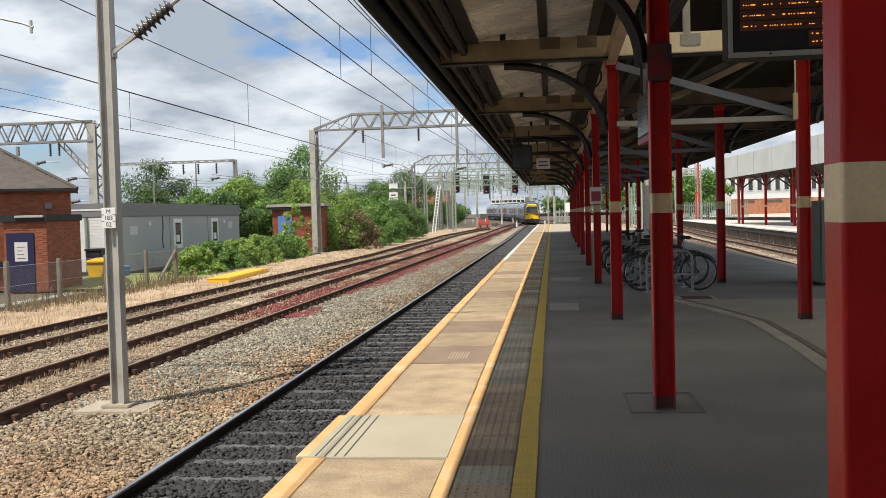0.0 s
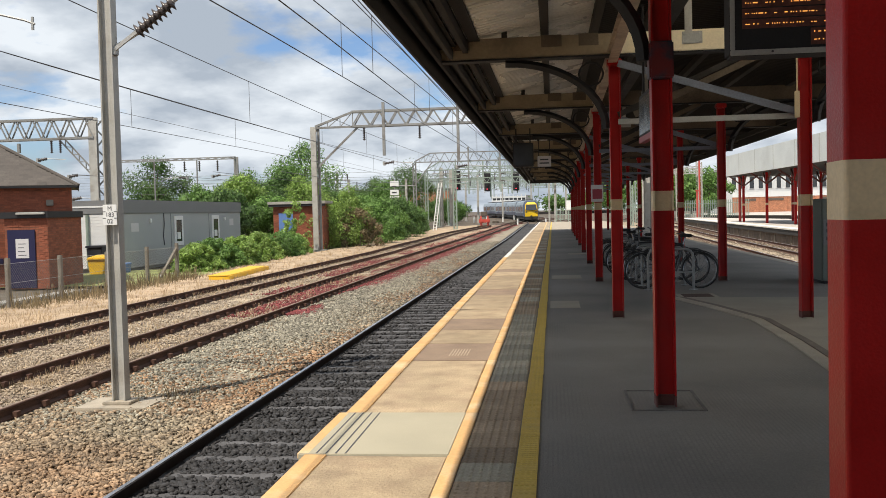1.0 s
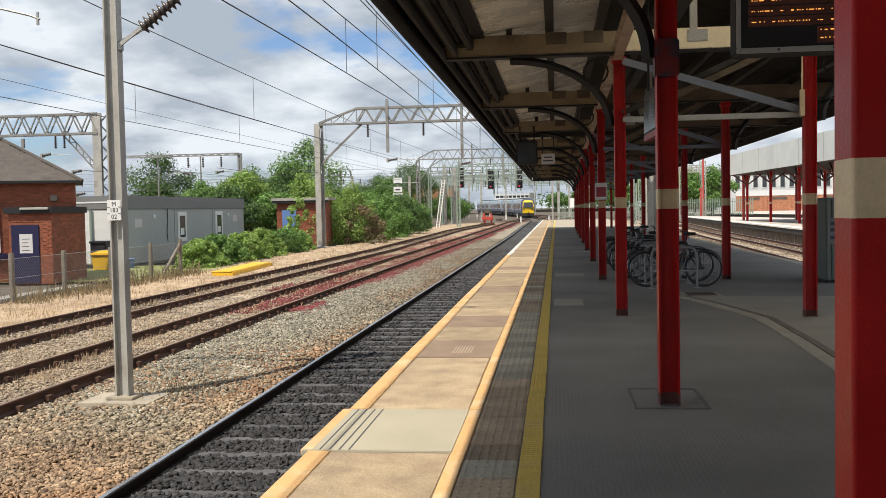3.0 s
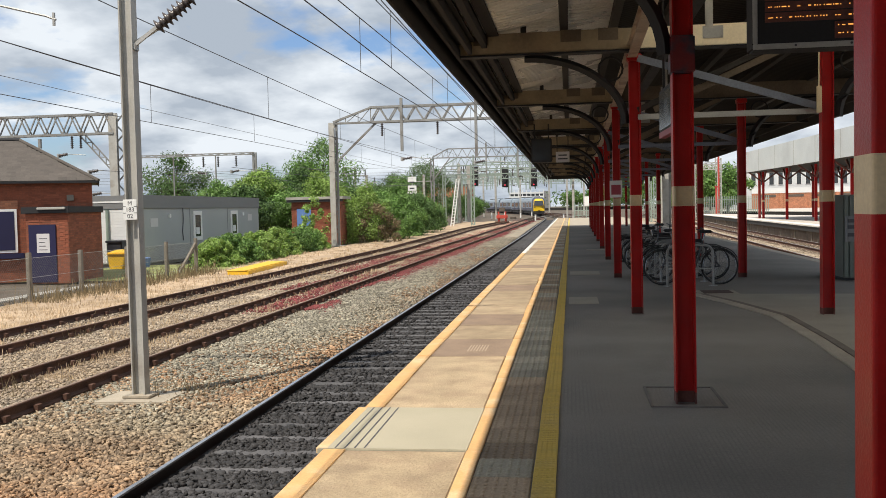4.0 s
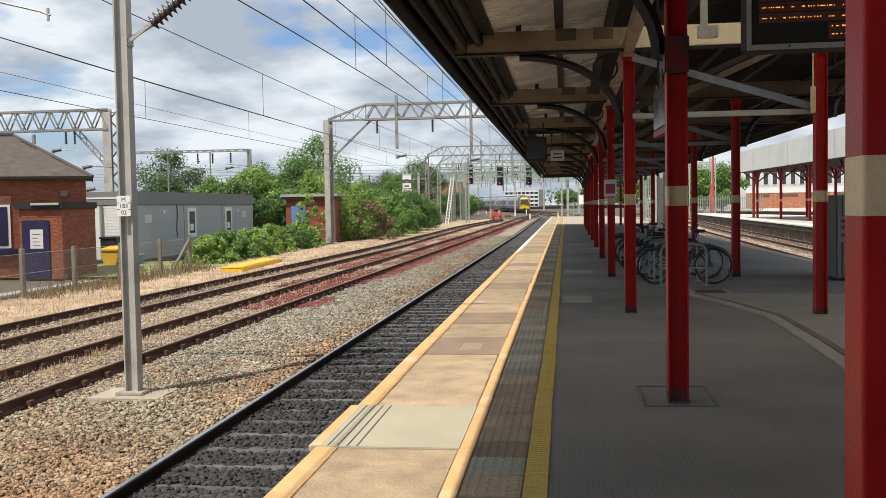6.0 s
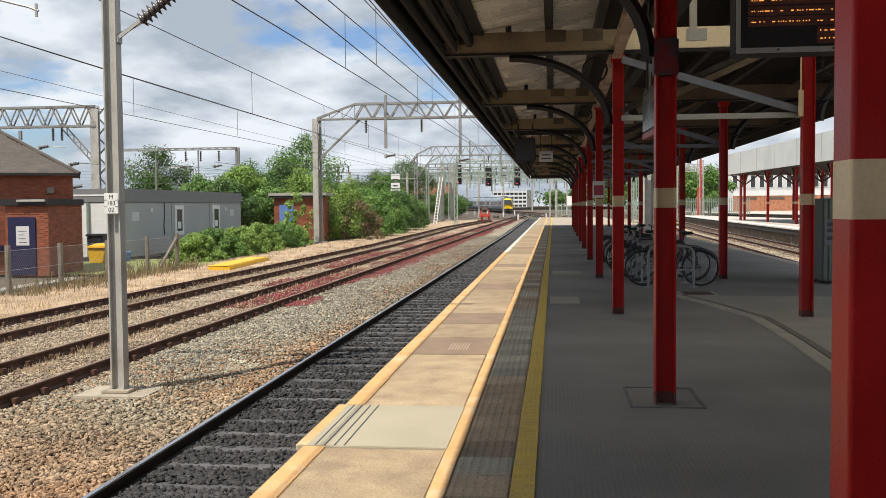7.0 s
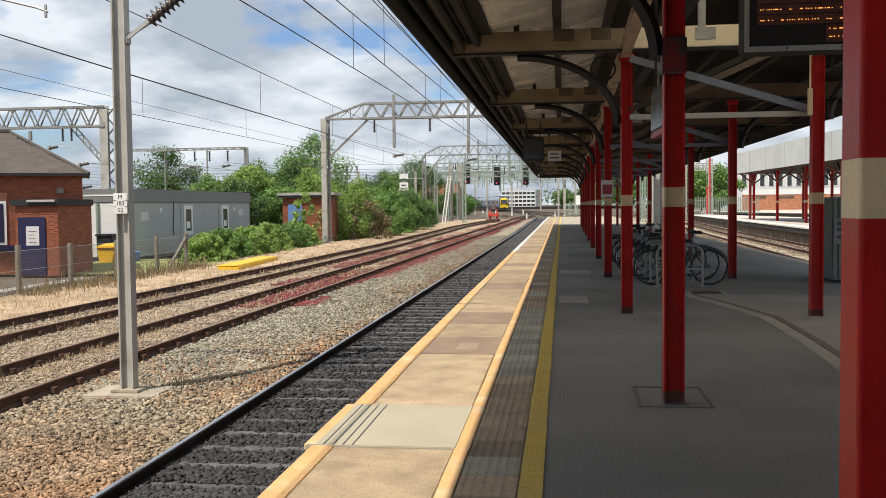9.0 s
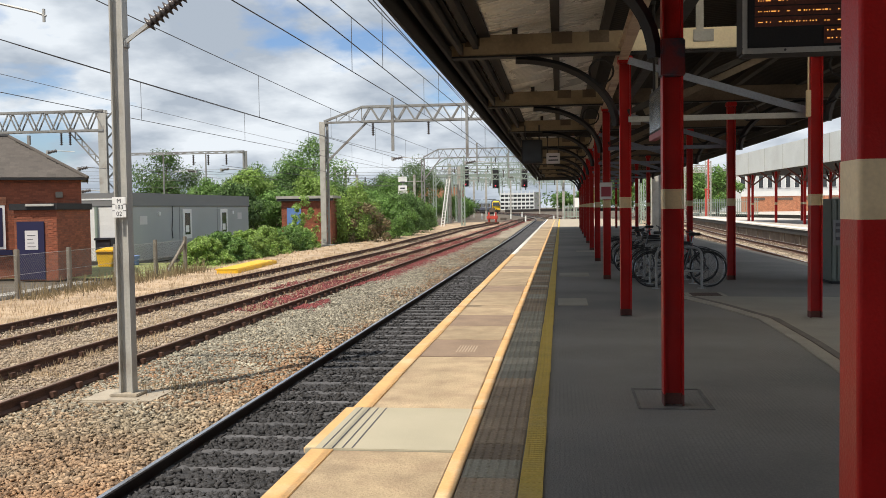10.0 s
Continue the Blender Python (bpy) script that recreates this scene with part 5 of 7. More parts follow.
def build_brick_house():
    h = empty("brick_house", (-18.45, 37.6, -1.1), 28)
    porch = lambda ob: turned_by(ob, -25)
    W, D, H = 12.0, 5.0, 4.15
    # Brick colour is taken darker to stand for shade on this wall.
    part("wall", boxed(-W, 0, 0.0, D, 0, H), M["brick_wall"], h, "red brick wall in a colour darkened for shade")
    # porch in front
    porch(part("porch_wall", boxed(-1.78, 0.0, -2.2, 0.8, 0, 2.84), M["brick_wall"], h))
    porch(part("porch_fascia", boxed(-1.9, 0.1, -2.34, 0.8, 2.84, 3.1, bevel=0.01), M["black_metal"], h))
    porch(part("porch_gutter", boxed(-1.2, -0.02, -2.42, -2.34, 2.98, 3.08, bevel=0.02), M["galvanised"], h))
    # Door blue is darkened for the shadow that lies across the porch.
    d = part("door", boxed(-1.66, -0.52, -2.25, -2.205, 0.05, 2.38, bevel=0.01), M["blue_door"], h, "blue door darkened for shade, with a white notice")
    porch(d)
    part("door_notice", boxed(-1.32, -0.78, -2.262, -2.25, 1.25, 2.02, bevel=0.004), M["notice"], d)
    for k in range(4):
        part("notice_line", boxed(-1.22, -0.88 - 0.05 * (k % 3), -2.266, -2.262, 1.36 + k * 0.15, 1.385 + k * 0.15), M["ink"], d)
    w = part("window", boxed(-4.95, -2.95, -0.05, -0.004, 1.25, 3.05), M["white"], h, "blue boarded window")
    part("board", boxed(-4.85, -3.05, -0.07, -0.05, 1.35, 2.95, bevel=0.01), M["blue_door"], w)
    part("sill", boxed(-5.1, -2.7, -0.16, -0.003, 1.0, 1.22, bevel=0.02), M["blue_door"], h)
    part("lintel_arch", boxed(-5.1, -2.9, -0.03, -0.003, 3.06, 3.4, bevel=0.01), M["far_brick"], h)
    part("wall_box", boxed(-1.0, -0.72, -0.12, -0.003, 3.35, 3.6, bevel=0.02), M["concrete_post"], h)
    # hipped slate roof
    e, zr = 0.28, H + 1.9
    bm = bmesh.new()
    v = [bm.verts.new(p) for p in ((-W - e, -e, H), (e, -e, H), (e, D + e, H), (-W - e, D + e, H), (-W - e, D / 2, zr), (-2.9, D / 2, zr))]
    for f in ((0, 1, 5, 4), (1, 2, 5), (2, 3, 4, 5), (0, 4, 3), (3, 2, 1, 0)):
        bm.faces.new([v[i] for i in f])
    part("roof", fix(bm), M["roof_slate"], h, "dark weathered slate hipped roof")
    part("ridge", tubed([(-W - e, D / 2, zr + 0.02), (-2.85, D / 2, zr + 0.02)], 0.10, 8), M["black_metal"], h)
    part("hip_tile", tubed([(e, -e, H + 0.03), (-2.9, D / 2, zr + 0.03)], 0.085, 8), M["roof_slate"], h)
    part("eaves_board", boxed(-W - e, e, -e - 0.03, -e, H - 0.06, H + 0.02), M["black_metal"], h)
    part("eaves_board", boxed(e, e + 0.03, -e, D + e, H - 0.06, H + 0.02), M["black_metal"], h)
    # slates of the front slope
    slope = Vector((0, D / 2 + e, zr - H))
    n = Vector((0, -(zr - H), D / 2 + e)).normalized()
    ln = slope.length
    s = slope.normalized()
    rot = Matrix((Vector((1, 0, 0)), s, n)).transposed().to_4x4()
    first = None
    rows, cols = 22, 18
    for r in range(rows):
        right = 0.05 - 3.1 * r / rows
        for c in range(cols):
            x = -0.05 - c * 0.36 - (0.18 if r % 2 else 0)
            if x > right - 0.1 or x < -5.6:
                continue
            if first is None:
                first = part("slate", boxed(-0.175, 0.175, -0.12, 0.15, 0.0, 0.02), M["roof_slate"], h)
                ob = first
            else:
                ob = new("slate", first.data)
                ob.parent = h
            p = Vector((0, -e, H)) + s * (0.17 + ln * r / rows * 0.97)
            ob.matrix_basis = Matrix.Translation((x, p.y, p.z)) @ Matrix.Translation(n * 0.012) @ rot @ pose(0, 0, 0, random.uniform(1, 4), random.uniform(-1, 1), random.uniform(-0.8, 0.8))
    brick_face(h, (-1.78, -2.2, 0), (1, 0, 0), (0, -1, 0), 1.78, 2.83, [(0.02, 1.4, 0, 2.42)], 110, turn=-25)
    brick_face(h, (-6.0, 0.0, 0), (1, 0, 0), (0, -1, 0), 6.0, 3.98, [(0.8, 3.3, 1.0, 3.45), (3.7, 6.0, 0, 3.1)], 185)
    tagged(h, "low red brick station building with slate hipped roof and porch", "building")


def build_cabin():
    c = empty("portable_cabin", (-20.2, 46.0, -1.1))
    L, W, H = 18.2, 4.2, 3.72
    part("body", boxed(-W, 0, 0, L, 0.15, 3.02, bevel=0.02), M["cabin_grey"], c, "grey painted cabin wall")
    part("end_panel", boxed(-W + 0.05, -0.25, -0.03, -0.001, 0.2, 3.0), M["cabin_white"], c, "white painted cabin end")
    for k in range(18):
        part("board", boxed(-W + 0.06, -0.26, -0.045, -0.03, 0.22 + k * 0.155, 0.36 + k * 0.155, bevel=0.004), M["cabin_white"], c)
    part("fascia", boxed(-W - 0.04, 0.06, -0.08, L + 0.05, 3.02, H, bevel=0.015), M["cabin_trim"], c, "dark grey roof fascia")
    part("fascia_line", boxed(-W - 0.06, 0.0, -0.1, -0.08, 3.35, 3.43), M["cabin_white"], c)
    part("downpipe", tubed([(-1.9, -0.1, 0.2), (-1.9, -0.1, 3.0)], 0.09, 8), M["pale_green"], c, "pale drainpipe")
    part("plinth", boxed(-W + 0.1, -0.1, 0.1, L - 0.1, 0, 0.15), M["cabin_trim"], c)
    for y in (7.1, 13.2):
        w = part("window", boxed(0.0, 0.05, y - 0.62, y + 0.68, 1.12, 2.85, bevel=0.01), M["white"], c, "narrow white framed window")
        part("pane", boxed(0.05, 0.058, y - 0.36, y + 0.42, 1.36, 2.62), M["glass_dark"], w)
        part("poster", boxed(0.058, 0.068, y - 0.3, y + 0.2, 1.5, 1.9), M["white"], w)
    for y, z, w in ((1.3, 2.3, 0.9), (16.3, 2.4, 0.8)):
        part("notice", boxed(0.0, 0.02, y - w / 2, y + w / 2, z - 0.25, z + 0.2), M["notice"], c, "small white notice")
    for y in (3.2, 14.9):
        part("wall_light", boxed(0.0, 0.1, y - 0.1, y + 0.1, 2.5, 2.72, bevel=0.02), M["white"], c)
    part("cable", tubed([(0.03, 5.0, 3.3), (0.03, 5.05, 2.4), (0.03, 4.9, 1.7), (0.03, 5.0, 1.2)], 0.025, 6), M["ink"], c)
    for y in (6.05, 12.1):
        part("module_joint", boxed(0.0, 0.012, y - 0.03, y + 0.03, 0.15, 3.0), M["cabin_trim"], c)
    tagged(c, "long grey portable site cabin with two narrow windows", "cabin")


def build_hut():
    h = empty("brick_hut", (-20.3, 72.5, -1.1))
    part("wall", boxed(0, 4.0, 0, 2.0, 0, 3.6), M["brick_wall"], h, "red brick wall")
    part("roof_slab", boxed(-0.35, 4.3, -0.35, 2.3, 3.6, 3.82, bevel=0.02), M["concrete"], h, "pale concrete slab roof")
    part("roof_edge", boxed(-0.3, 4.25, -0.3, -0.2, 3.42, 3.6), M["black_metal"], h)
    d = part("door", boxed(0.45, 1.6, -0.06, -0.002, 0.05, 2.9, bevel=0.01), M["blue_pale"], h, "faded blue door")
    part("door_panel", boxed(0.55, 1.5, -0.075, -0.06, 0.2, 2.2), M["blue_pale"], d)
    brick_face(h, (0, 0, 0), (1, 0, 0), (0, -1, 0), 4.0, 3.4, [(0.35, 1.7, 0, 3.0)], 220)
    tagged(h, "small red brick hut with flat roof and blue door", "hut")


def build_fence():
    f = empty("chain_link_fence")
    x = -15.5
    posts = [24.6, 27.9, 31.1, 34.6, 38.2, 41.4]
    for i, y in enumerate(posts):
        bm = boxed(x - 0.07, x + 0.07, y - 0.07, y + 0.07, -1.2, 0.42 + random.uniform(-0.05, 0.08), bevel=0.015)
        if i == 0:
            bmesh.ops.rotate(bm, verts=bm.verts, cent=(x, y, -1.2), matrix=Matrix.Rotation(0.03, 3, "X"))
        part("post", bm, M["concrete_post"], f, "weathered concrete post")
    part("strut", bar(bmesh.new(), (x, 41.4, 0.25), (x - 0.1, 39.6, -1.1), 0.1), M["concrete_post"], f)
    part("strut", bar(bmesh.new(), (x, 41.5, 0.1), (x - 1.0, 41.6, -1.1), 0.1), M["concrete_post"], f)
    bm = bmesh.new()
    step, z0, z1 = 0.115, -1.1, 0.28
    h = z1 - z0
    y = 20.0
    while y < 41.5:
        for s in (-1, 1):
            ya, yb = (y, y + h) if s > 0 else (y + h, y)
            pts = []
            for k in range(3):
                u = k / 2
                pts.append((x + 0.03 * math.sin(3 * (ya + (yb - ya) * u)), min(41.5, ya + (yb - ya) * u), z0 + h * u))
            for a, b in zip(pts, pts[1:]):
                if abs(a[1] - b[1]) > 0.02:
                    bar(bm, a, b, 0.0035, 0.0035, up=(1, 0, 0))
        y += step
    w = part("wire_mesh", bm, M["fence_wire"], f, "sagging chain-link mesh")
    tagged(w, kind="stuff")
    for z in (-0.9, -0.35, 0.28):
        part("line_wire", tubed([(x, 20, z), (x, 41.5, z)], 0.006, 4), M["steel_grey"], f)
    tagged(f, "chain-link fence on weathered concrete posts", "fence")
    k = mesh_object("path_kerb", boxed(-16.4, -15.7, 20, 33.5, -1.2, -0.98, bevel=0.03), M["concrete"])
    tagged(k, "pale concrete path edge along the fence", "kerb", kind="structure")


def build_yard_things():
    b = empty("grit_bin", (-20.45, 44.2, -1.1), -8)
    bm = boxed(-0.62, 0.62, -0.45, 0.45, 0.0, 0.72, bevel=0.05)
    for v in bm.verts:
        if v.co.z < 0.3:
            v.co.x *= 0.88
            v.co.y *= 0.88
    part("tub", bm, M["grit_yellow"], b)
    bm = boxed(-0.68, 0.68, -0.52, 0.5, 0.72, 0.98, bevel=0.08)
    for v in bm.verts:
        if v.co.z > 0.85 and v.co.y < 0:
            v.co.z -= 0.12
    part("lid", bm, M["grit_yellow"], b)
    tagged(b, "yellow plastic grit bin with sloping lid", "grit bin")
    d = empty("wheelie_bin", (-21.35, 45.45, -1.1))
    bm = boxed(-0.42, 0.42, -0.4, 0.4, 0.05, 1.3, bevel=0.04)
    for v in bm.verts:
        if v.co.z < 0.4:
            v.co.x *= 0.85
            v.co.y *= 0.85
    part("body", bm, M["bin_navy"], d)
    part("lid", boxed(-0.46, 0.46, -0.46, 0.44, 1.3, 1.42, bevel=0.03), M["bin_navy"], d)
    tagged(d, "dark wheeled refuse bin beside the cabin", "bin")
    t = empty("blue_tub", (-19.75, 45.0, -1.1))
    part("body", tubed([(0, 0, 0), (0, 0, 0.5)], [0.28, 0.34], 14), M["blue_pale"], t)
    part("rim", tubed([(0.34 * math.cos(k * math.pi / 8), 0.34 * math.sin(k * math.pi / 8), 0.5) for k in range(16)], 0.025, 6, True), M["blue_pale"], t)
    tagged(t, "small blue plastic tub on the grass", "tub")
    r = empty("yellow_walkway", (-12.75, 42.2, -1.1), 4)
    bm = bmesh.new()
    pr = [(-0.45, 0.0), (0.45, 0.0), (0.45, 0.16), (-0.45, 0.20)]
    rings = [[bm.verts.new((x, y, z)) for x, z in pr] for y in (-3.6, 3.6)]
    for k in range(4):
        bm.faces.new((rings[0][k], rings[0][(k + 1) % 4], rings[1][(k + 1) % 4], rings[1][k]))
    bm.faces.new(rings[0])
    bm.faces.new(rings[1][::-1])
    part("deck", fix(bm), M["grit_yellow"], r)
    part("edge", boxed(0.40, 0.47, -3.6, 3.6, 0.0, 0.19, bevel=0.01), M["grit_yellow"], r, "yellow painted edge")
    part("edge", boxed(-0.52, 0.39, -3.62, 3.62, 0.19, 0.215, bevel=0.01), M["grit_yellow"], r, "yellow painted top")
    tagged(r, "low walkway with bright yellow painted edges", "walkway")
    for x, y, h in ((-10.2, 172, 1.2), (-7.6, 178, 1.0), (-3.8, 150, 0.9), (0.6, 158, 0.8), (-12.9, 176, 1.1), (-6.2, 196, 1.0)):
        z = -1.06 + ground_z(y)
        k = empty("marker_post", (x, y, z))
        part("post", boxed(-0.12, 0.12, -0.12, 0.12, 0, h, bevel=0.02), M["white"], k)
        part("cap", boxed(-0.16, 0.16, -0.16, 0.16, h, h + 0.12, bevel=0.03), M["concrete"], k)
        tagged(k, "small white lineside marker post", "marker post", group="marker posts")
    for x, y, a in ((-4.6, 152, 12), (-8.4, 168, -10), (-1.0, 170, 8), (-3.0, 196, 14)):
        k = empty("point_motor", (x, y, -1.06 + ground_z(y)), a)
        part("casing", boxed(-0.5, 0.5, -0.35, 0.35, 0, 0.4, bevel=0.05), M["face_dark"], k)
        part("drive_rod", bar(bmesh.new(), (0.5, 0, 0.15), (1.6, 0, 0.15), 0.06), M["rail_rust"], k)
        tagged(k, "dark point motor casing beside a track", "point motor", group="point motors")
    b = empty("buffer_stop", (-8.1, 136, RAIL_TOP + ground_z(136)))
    for dx in (-0.5, 0.5):
        part("stanchion", bar(bmesh.new(), (dx, 0, -0.2), (dx, 0, 1.5), 0.22), M["buffer_red"], b)
        part("rake", bar(bmesh.new(), (dx, -0.1, 1.3), (dx, 2.2, -0.1), 0.16), M["buffer_red"], b)
        part("buffer_head", tubed([(dx, -0.6, 0.75), (dx, -0.1, 0.75)], 0.2, 12), M["buffer_red"], b)
    part("beam", boxed(-0.8, 0.8, -0.2, 0.15, 0.5, 1.0, bevel=0.03), M["buffer_red"], b)
    part("sign_board", boxed(-0.45, 0.45, -0.1, 0.0, 1.5, 2.1, bevel=0.04), M["face_dark"], b)
    part("base_beam", boxed(-1.0, 1.0, -0.4, 0.3, -0.3, 0.1), M["rail_rust"], b)
    tagged(b, "orange-red painted steel buffer stop at the siding end", "buffer stop")


build_brick_house()
build_cabin()
build_hut()
build_fence()
build_yard_things()


# ---- plants ----
def leaf_cloud(rng, centres, radii, per, size):
    """Leaf faces on the shells of many clumps."""
    n = len(centres) * per
    c = np.repeat(np.asarray(centres), per, 0)
    r = np.repeat(np.asarray(radii), per)
    d = rng.normal(size=(n, 3))
    d /= np.linalg.norm(d, axis=1)[:, None]
    p = c + d * (r * rng.uniform(0.45, 1.08, n))[:, None] * np.array([1, 1, 0.85])
    nrm = d + rng.normal(0, 0.55, (n, 3)) + np.array([0, 0, 0.35])
    nrm /= np.linalg.norm(nrm, axis=1)[:, None]
    t = np.cross(nrm, rng.normal(size=(n, 3)))
    t /= np.linalg.norm(t, axis=1)[:, None] + 1e-9
    b = np.cross(nrm, t)
    s = rng.uniform(0.6, 1.25, n)[:, None] * size
    q = np.stack([p - t * s, p + b * s * 0.42 + nrm * s * 0.15, p + t * s, p - b * s * 0.42 + nrm * s * 0.15], 1)
    return q


def build_plant(name, x, y, z, h, w, material, label, seed, clumps=60, per=70, leaf=0.16, low=0.0, trunk=True, category="tree", depth=None, tilt=0.0):
    rng = np.random.default_rng(seed)
    depth = depth or w
    t = empty(name, (x, y, z))
    cs, rs = [], []
    while len(cs) < clumps:
        p = rng.uniform(-1, 1, 3)
        if p @ p > 1:
            continue
        if p @ p < 0.18 and rng.random() < 0.7:
            continue
        u = (p[2] + 1) / 2
        taper = 0.62 + 0.55 * math.sin(math.pi * min(1, u * 1.05)) - 0.25 * u
        if not trunk:
            u = rng.random() ** 1.25
            taper = 1.1 * math.sqrt(1.02 - u * u)
        cs.append((p[0] * w / 2 * taper + tilt * u, p[1] * depth / 2 * taper, low * h + (h * (1 - low)) * ((0.06 if trunk else 0.03) + 0.88 * u)))
        rs.append(rng.uniform(0.10, 0.2) * min(w, h) * (1 if trunk else 0.9))
    q = leaf_cloud(rng, cs, rs, per, leaf)
    n = len(q)
    ob = raw_mesh("crown" if trunk else "foliage", q.reshape(-1, 3), np.arange(4 * n).reshape(n, 4), material)
    ob.parent = t
    bm = bmesh.new()
    if trunk:
        tube(bm, [(0, 0, -0.1), (0.05 * h * 0.1, 0, h * 0.3), (0.02 * h, 0.01 * h, h * 0.75)], [h * 0.028, h * 0.02, h * 0.006], 8)
        for i in range(9):
            c = cs[(i * 7) % len(cs)]
            a = h * (0.22 + 0.05 * i)
            tube(bm, [(0, 0, a), (c[0] * 0.5, c[1] * 0.5, (a + c[2]) / 2 + 0.1 * h * 0.3), c], [h * 0.011, h * 0.007, h * 0.002], 6)
    else:
        for i in range(5):
            c = cs[(i * 5) % len(cs)]
            tube(bm, [(c[0] * 0.5, c[1] * 0.6, -0.1), (c[0] * 0.8, c[1] * 0.9, c[2] * 0.5), c], [0.035, 0.025, 0.01], 5)
    part("trunk" if trunk else "stem", bm, M["bark"], t)
    tagged(t, label, category)
    return t


def build_plants():
    g = -1.15
    # hedge of shrubs in front of the cabin and hut
    for i, (x, y, h, w, d) in enumerate(((-16.3, 45.8, 1.45, 2.4, 4.0), (-16.6, 48.8, 1.7, 3.0, 5.0), (-16.4, 52.5, 1.65, 3.0, 5.5), (-16.7, 56.8, 1.8, 3.2, 6.0), (-16.5, 61.5, 1.7, 3.2, 6.0), (-17.0, 65.6, 1.6, 3.0, 4.5))):
        build_plant("hedge_bush", x, y, g, h, w, M["leaf" if i % 3 == 1 else "leaf_light"], "dense low green bramble bush beside the siding", 10 + i, 130, 120, 0.075, 0.0, False, "bush", d)
    build_plant("shrub", -17.1, 67.2, g, 4.0, 1.9, M["leaf_light"], "slender bright green sapling by the hut", 31, 26, 60, 0.11, 0.05, False, "bush")
    build_plant("shrub", -17.4, 74.5, g, 5.6, 4.6, M["leaf_light"], "tall bright green shrub behind a gantry post", 32, 60, 130, 0.11, 0.0, False, "bush")
    build_plant("shrub", -15.6, 78.0, g, 5.2, 4.6, M["leaf_light"], "tall bright green shrub", 33, 60, 130, 0.11, 0.0, False, "bush")
    build_plant("dead_bush", -14.4, 76.5, g, 3.4, 4.4, M["leaf_brown"], "brown withered bush with tangled stems", 34, 50, 70, 0.12, 0.0, False, "bush")
    for i, (x, y, h, w, m) in enumerate(((-14.8, 84, 3.8, 5.0, "leaf"), (-15.2, 92, 4.3, 6.0, "leaf"), (-15.0, 101, 4.6, 6.5, "leaf_dark"), (-17.8, 96, 4.8, 6.0, "leaf"), (-16.2, 110, 4.6, 6.5, "leaf"), (-19.5, 88, 5.2, 6, "leaf_dark"),
                                         (-17.3, 122, 4.2, 6.0, "leaf_dark"), (-21, 110, 5.0, 7, "leaf"), (-18.8, 134, 4.5, 6, "leaf"))):
        build_plant("bush", x, y, g, h, w, M[m], "large rounded green bush beside the sidings", 40 + i, 90, 130, 0.12, 0.0, False, "bush")
    for i, (x, y, h, w, m) in enumerate(((-23.0, 92, 10.2, 8.0, "leaf"), (-25.5, 80, 6.6, 6.0, "leaf_light"), (-28.5, 78, 5.6, 5.0, "leaf"), (-20.0, 80, 6.2, 5.0, "leaf_light"), (-22.4, 84, 7.0, 5.5, "leaf_dark"), (-27.0, 86, 7.4, 5.5, "leaf"), (-26, 96, 8.2, 6, "leaf_dark"), (-31.0, 92, 6.0, 5, "leaf"), (-38.0, 91, 9.4, 7.2, "leaf_dark"), (-44, 104, 6.5, 7, "leaf_dark"),
                                         (-36.5, 110, 6.2, 7, "leaf"), (-19.0, 116, 7.0, 5, "leaf"), (-21.5, 124, 7.6, 5.6, "leaf_dark"), (-22.5, 128, 8.0, 6, "leaf_dark"), (-27, 132, 7.2, 7, "leaf"), (-33, 135, 7, 8, "leaf_dark"), (-24, 72, 5.4, 4.5, "leaf_dark"),
                                         (-21.5, 76, 5.0, 4.2, "leaf"), (-20.2, 142, 10.8, 8, "leaf_dark"), (-18.0, 165, 5.5, 6, "leaf_dark"), (-17.5, 180, 5.0, 6, "leaf"), (-19, 200, 5.5, 7, "leaf_dark"))):
        build_plant("tree", x, y, g, h, w, M[m], "leafy green tree behind the sidings", 70 + i, 80, 130, 0.14, 0.12, True)
    for i, (x, y, h, w) in enumerate(((2.6, 320, 6.3, 8), (9, 335, 6.8, 9), (16, 300, 9, 11), (17.0, 150, 7.5, 6), (20.5, 160, 8.5, 7), (24, 172, 9, 8), (27.5, 160, 8, 7), (29, 190, 9, 9), (13, 175, 8, 7))):
        build_plant("tree", x, y, -0.6 + ground_z(y), h, w, M["leaf"], "distant leafy green tree beyond the platform", 110 + i, 60, 70, 0.3, 0.1, True)
    rng = np.random.default_rng(5)
    bands = [(x, 330 + rng.uniform(-10, 60), 0.1 + rng.uniform(1, 5.5)) for x in np.linspace(-190, 190, 150) if not -34 < x < -4]
    q = leaf_cloud(rng, bands, [4.2] * len(bands), 60, 0.7)
    ob = raw_mesh("far_wood", q.reshape(-1, 3), np.arange(len(q) * 4).reshape(-1, 4), M["leaf_dark"])
    tagged(ob, "far belt of green trees on the horizon", "trees", kind="stuff")
    # dry grass blades along the verge and among the siding rails
    P = []
    for _ in range(24000):
        y = 1 / (1 / 14 + (1 / 110 - 1 / 14) * rng.random())
        r = rng.random()
        if r < 0.66:
            x = rng.uniform(-15.3, yard_x(y) - 0.7)
        elif r < 0.84:
            x = yard_x(y) + rng.normal(0, 0.85)
        else:
            x = siding_x(y) + rng.normal(-0.6, 0.7)
        if noise.noise((x * 0.8, y * 0.35, 2)) < -0.05 and r > 0.4:
            continue
        P.append((x, y, (0.03 + 0.16 * rng.random() ** 4) * (1.0 if r < 0.66 else 0.8)))
    V = []
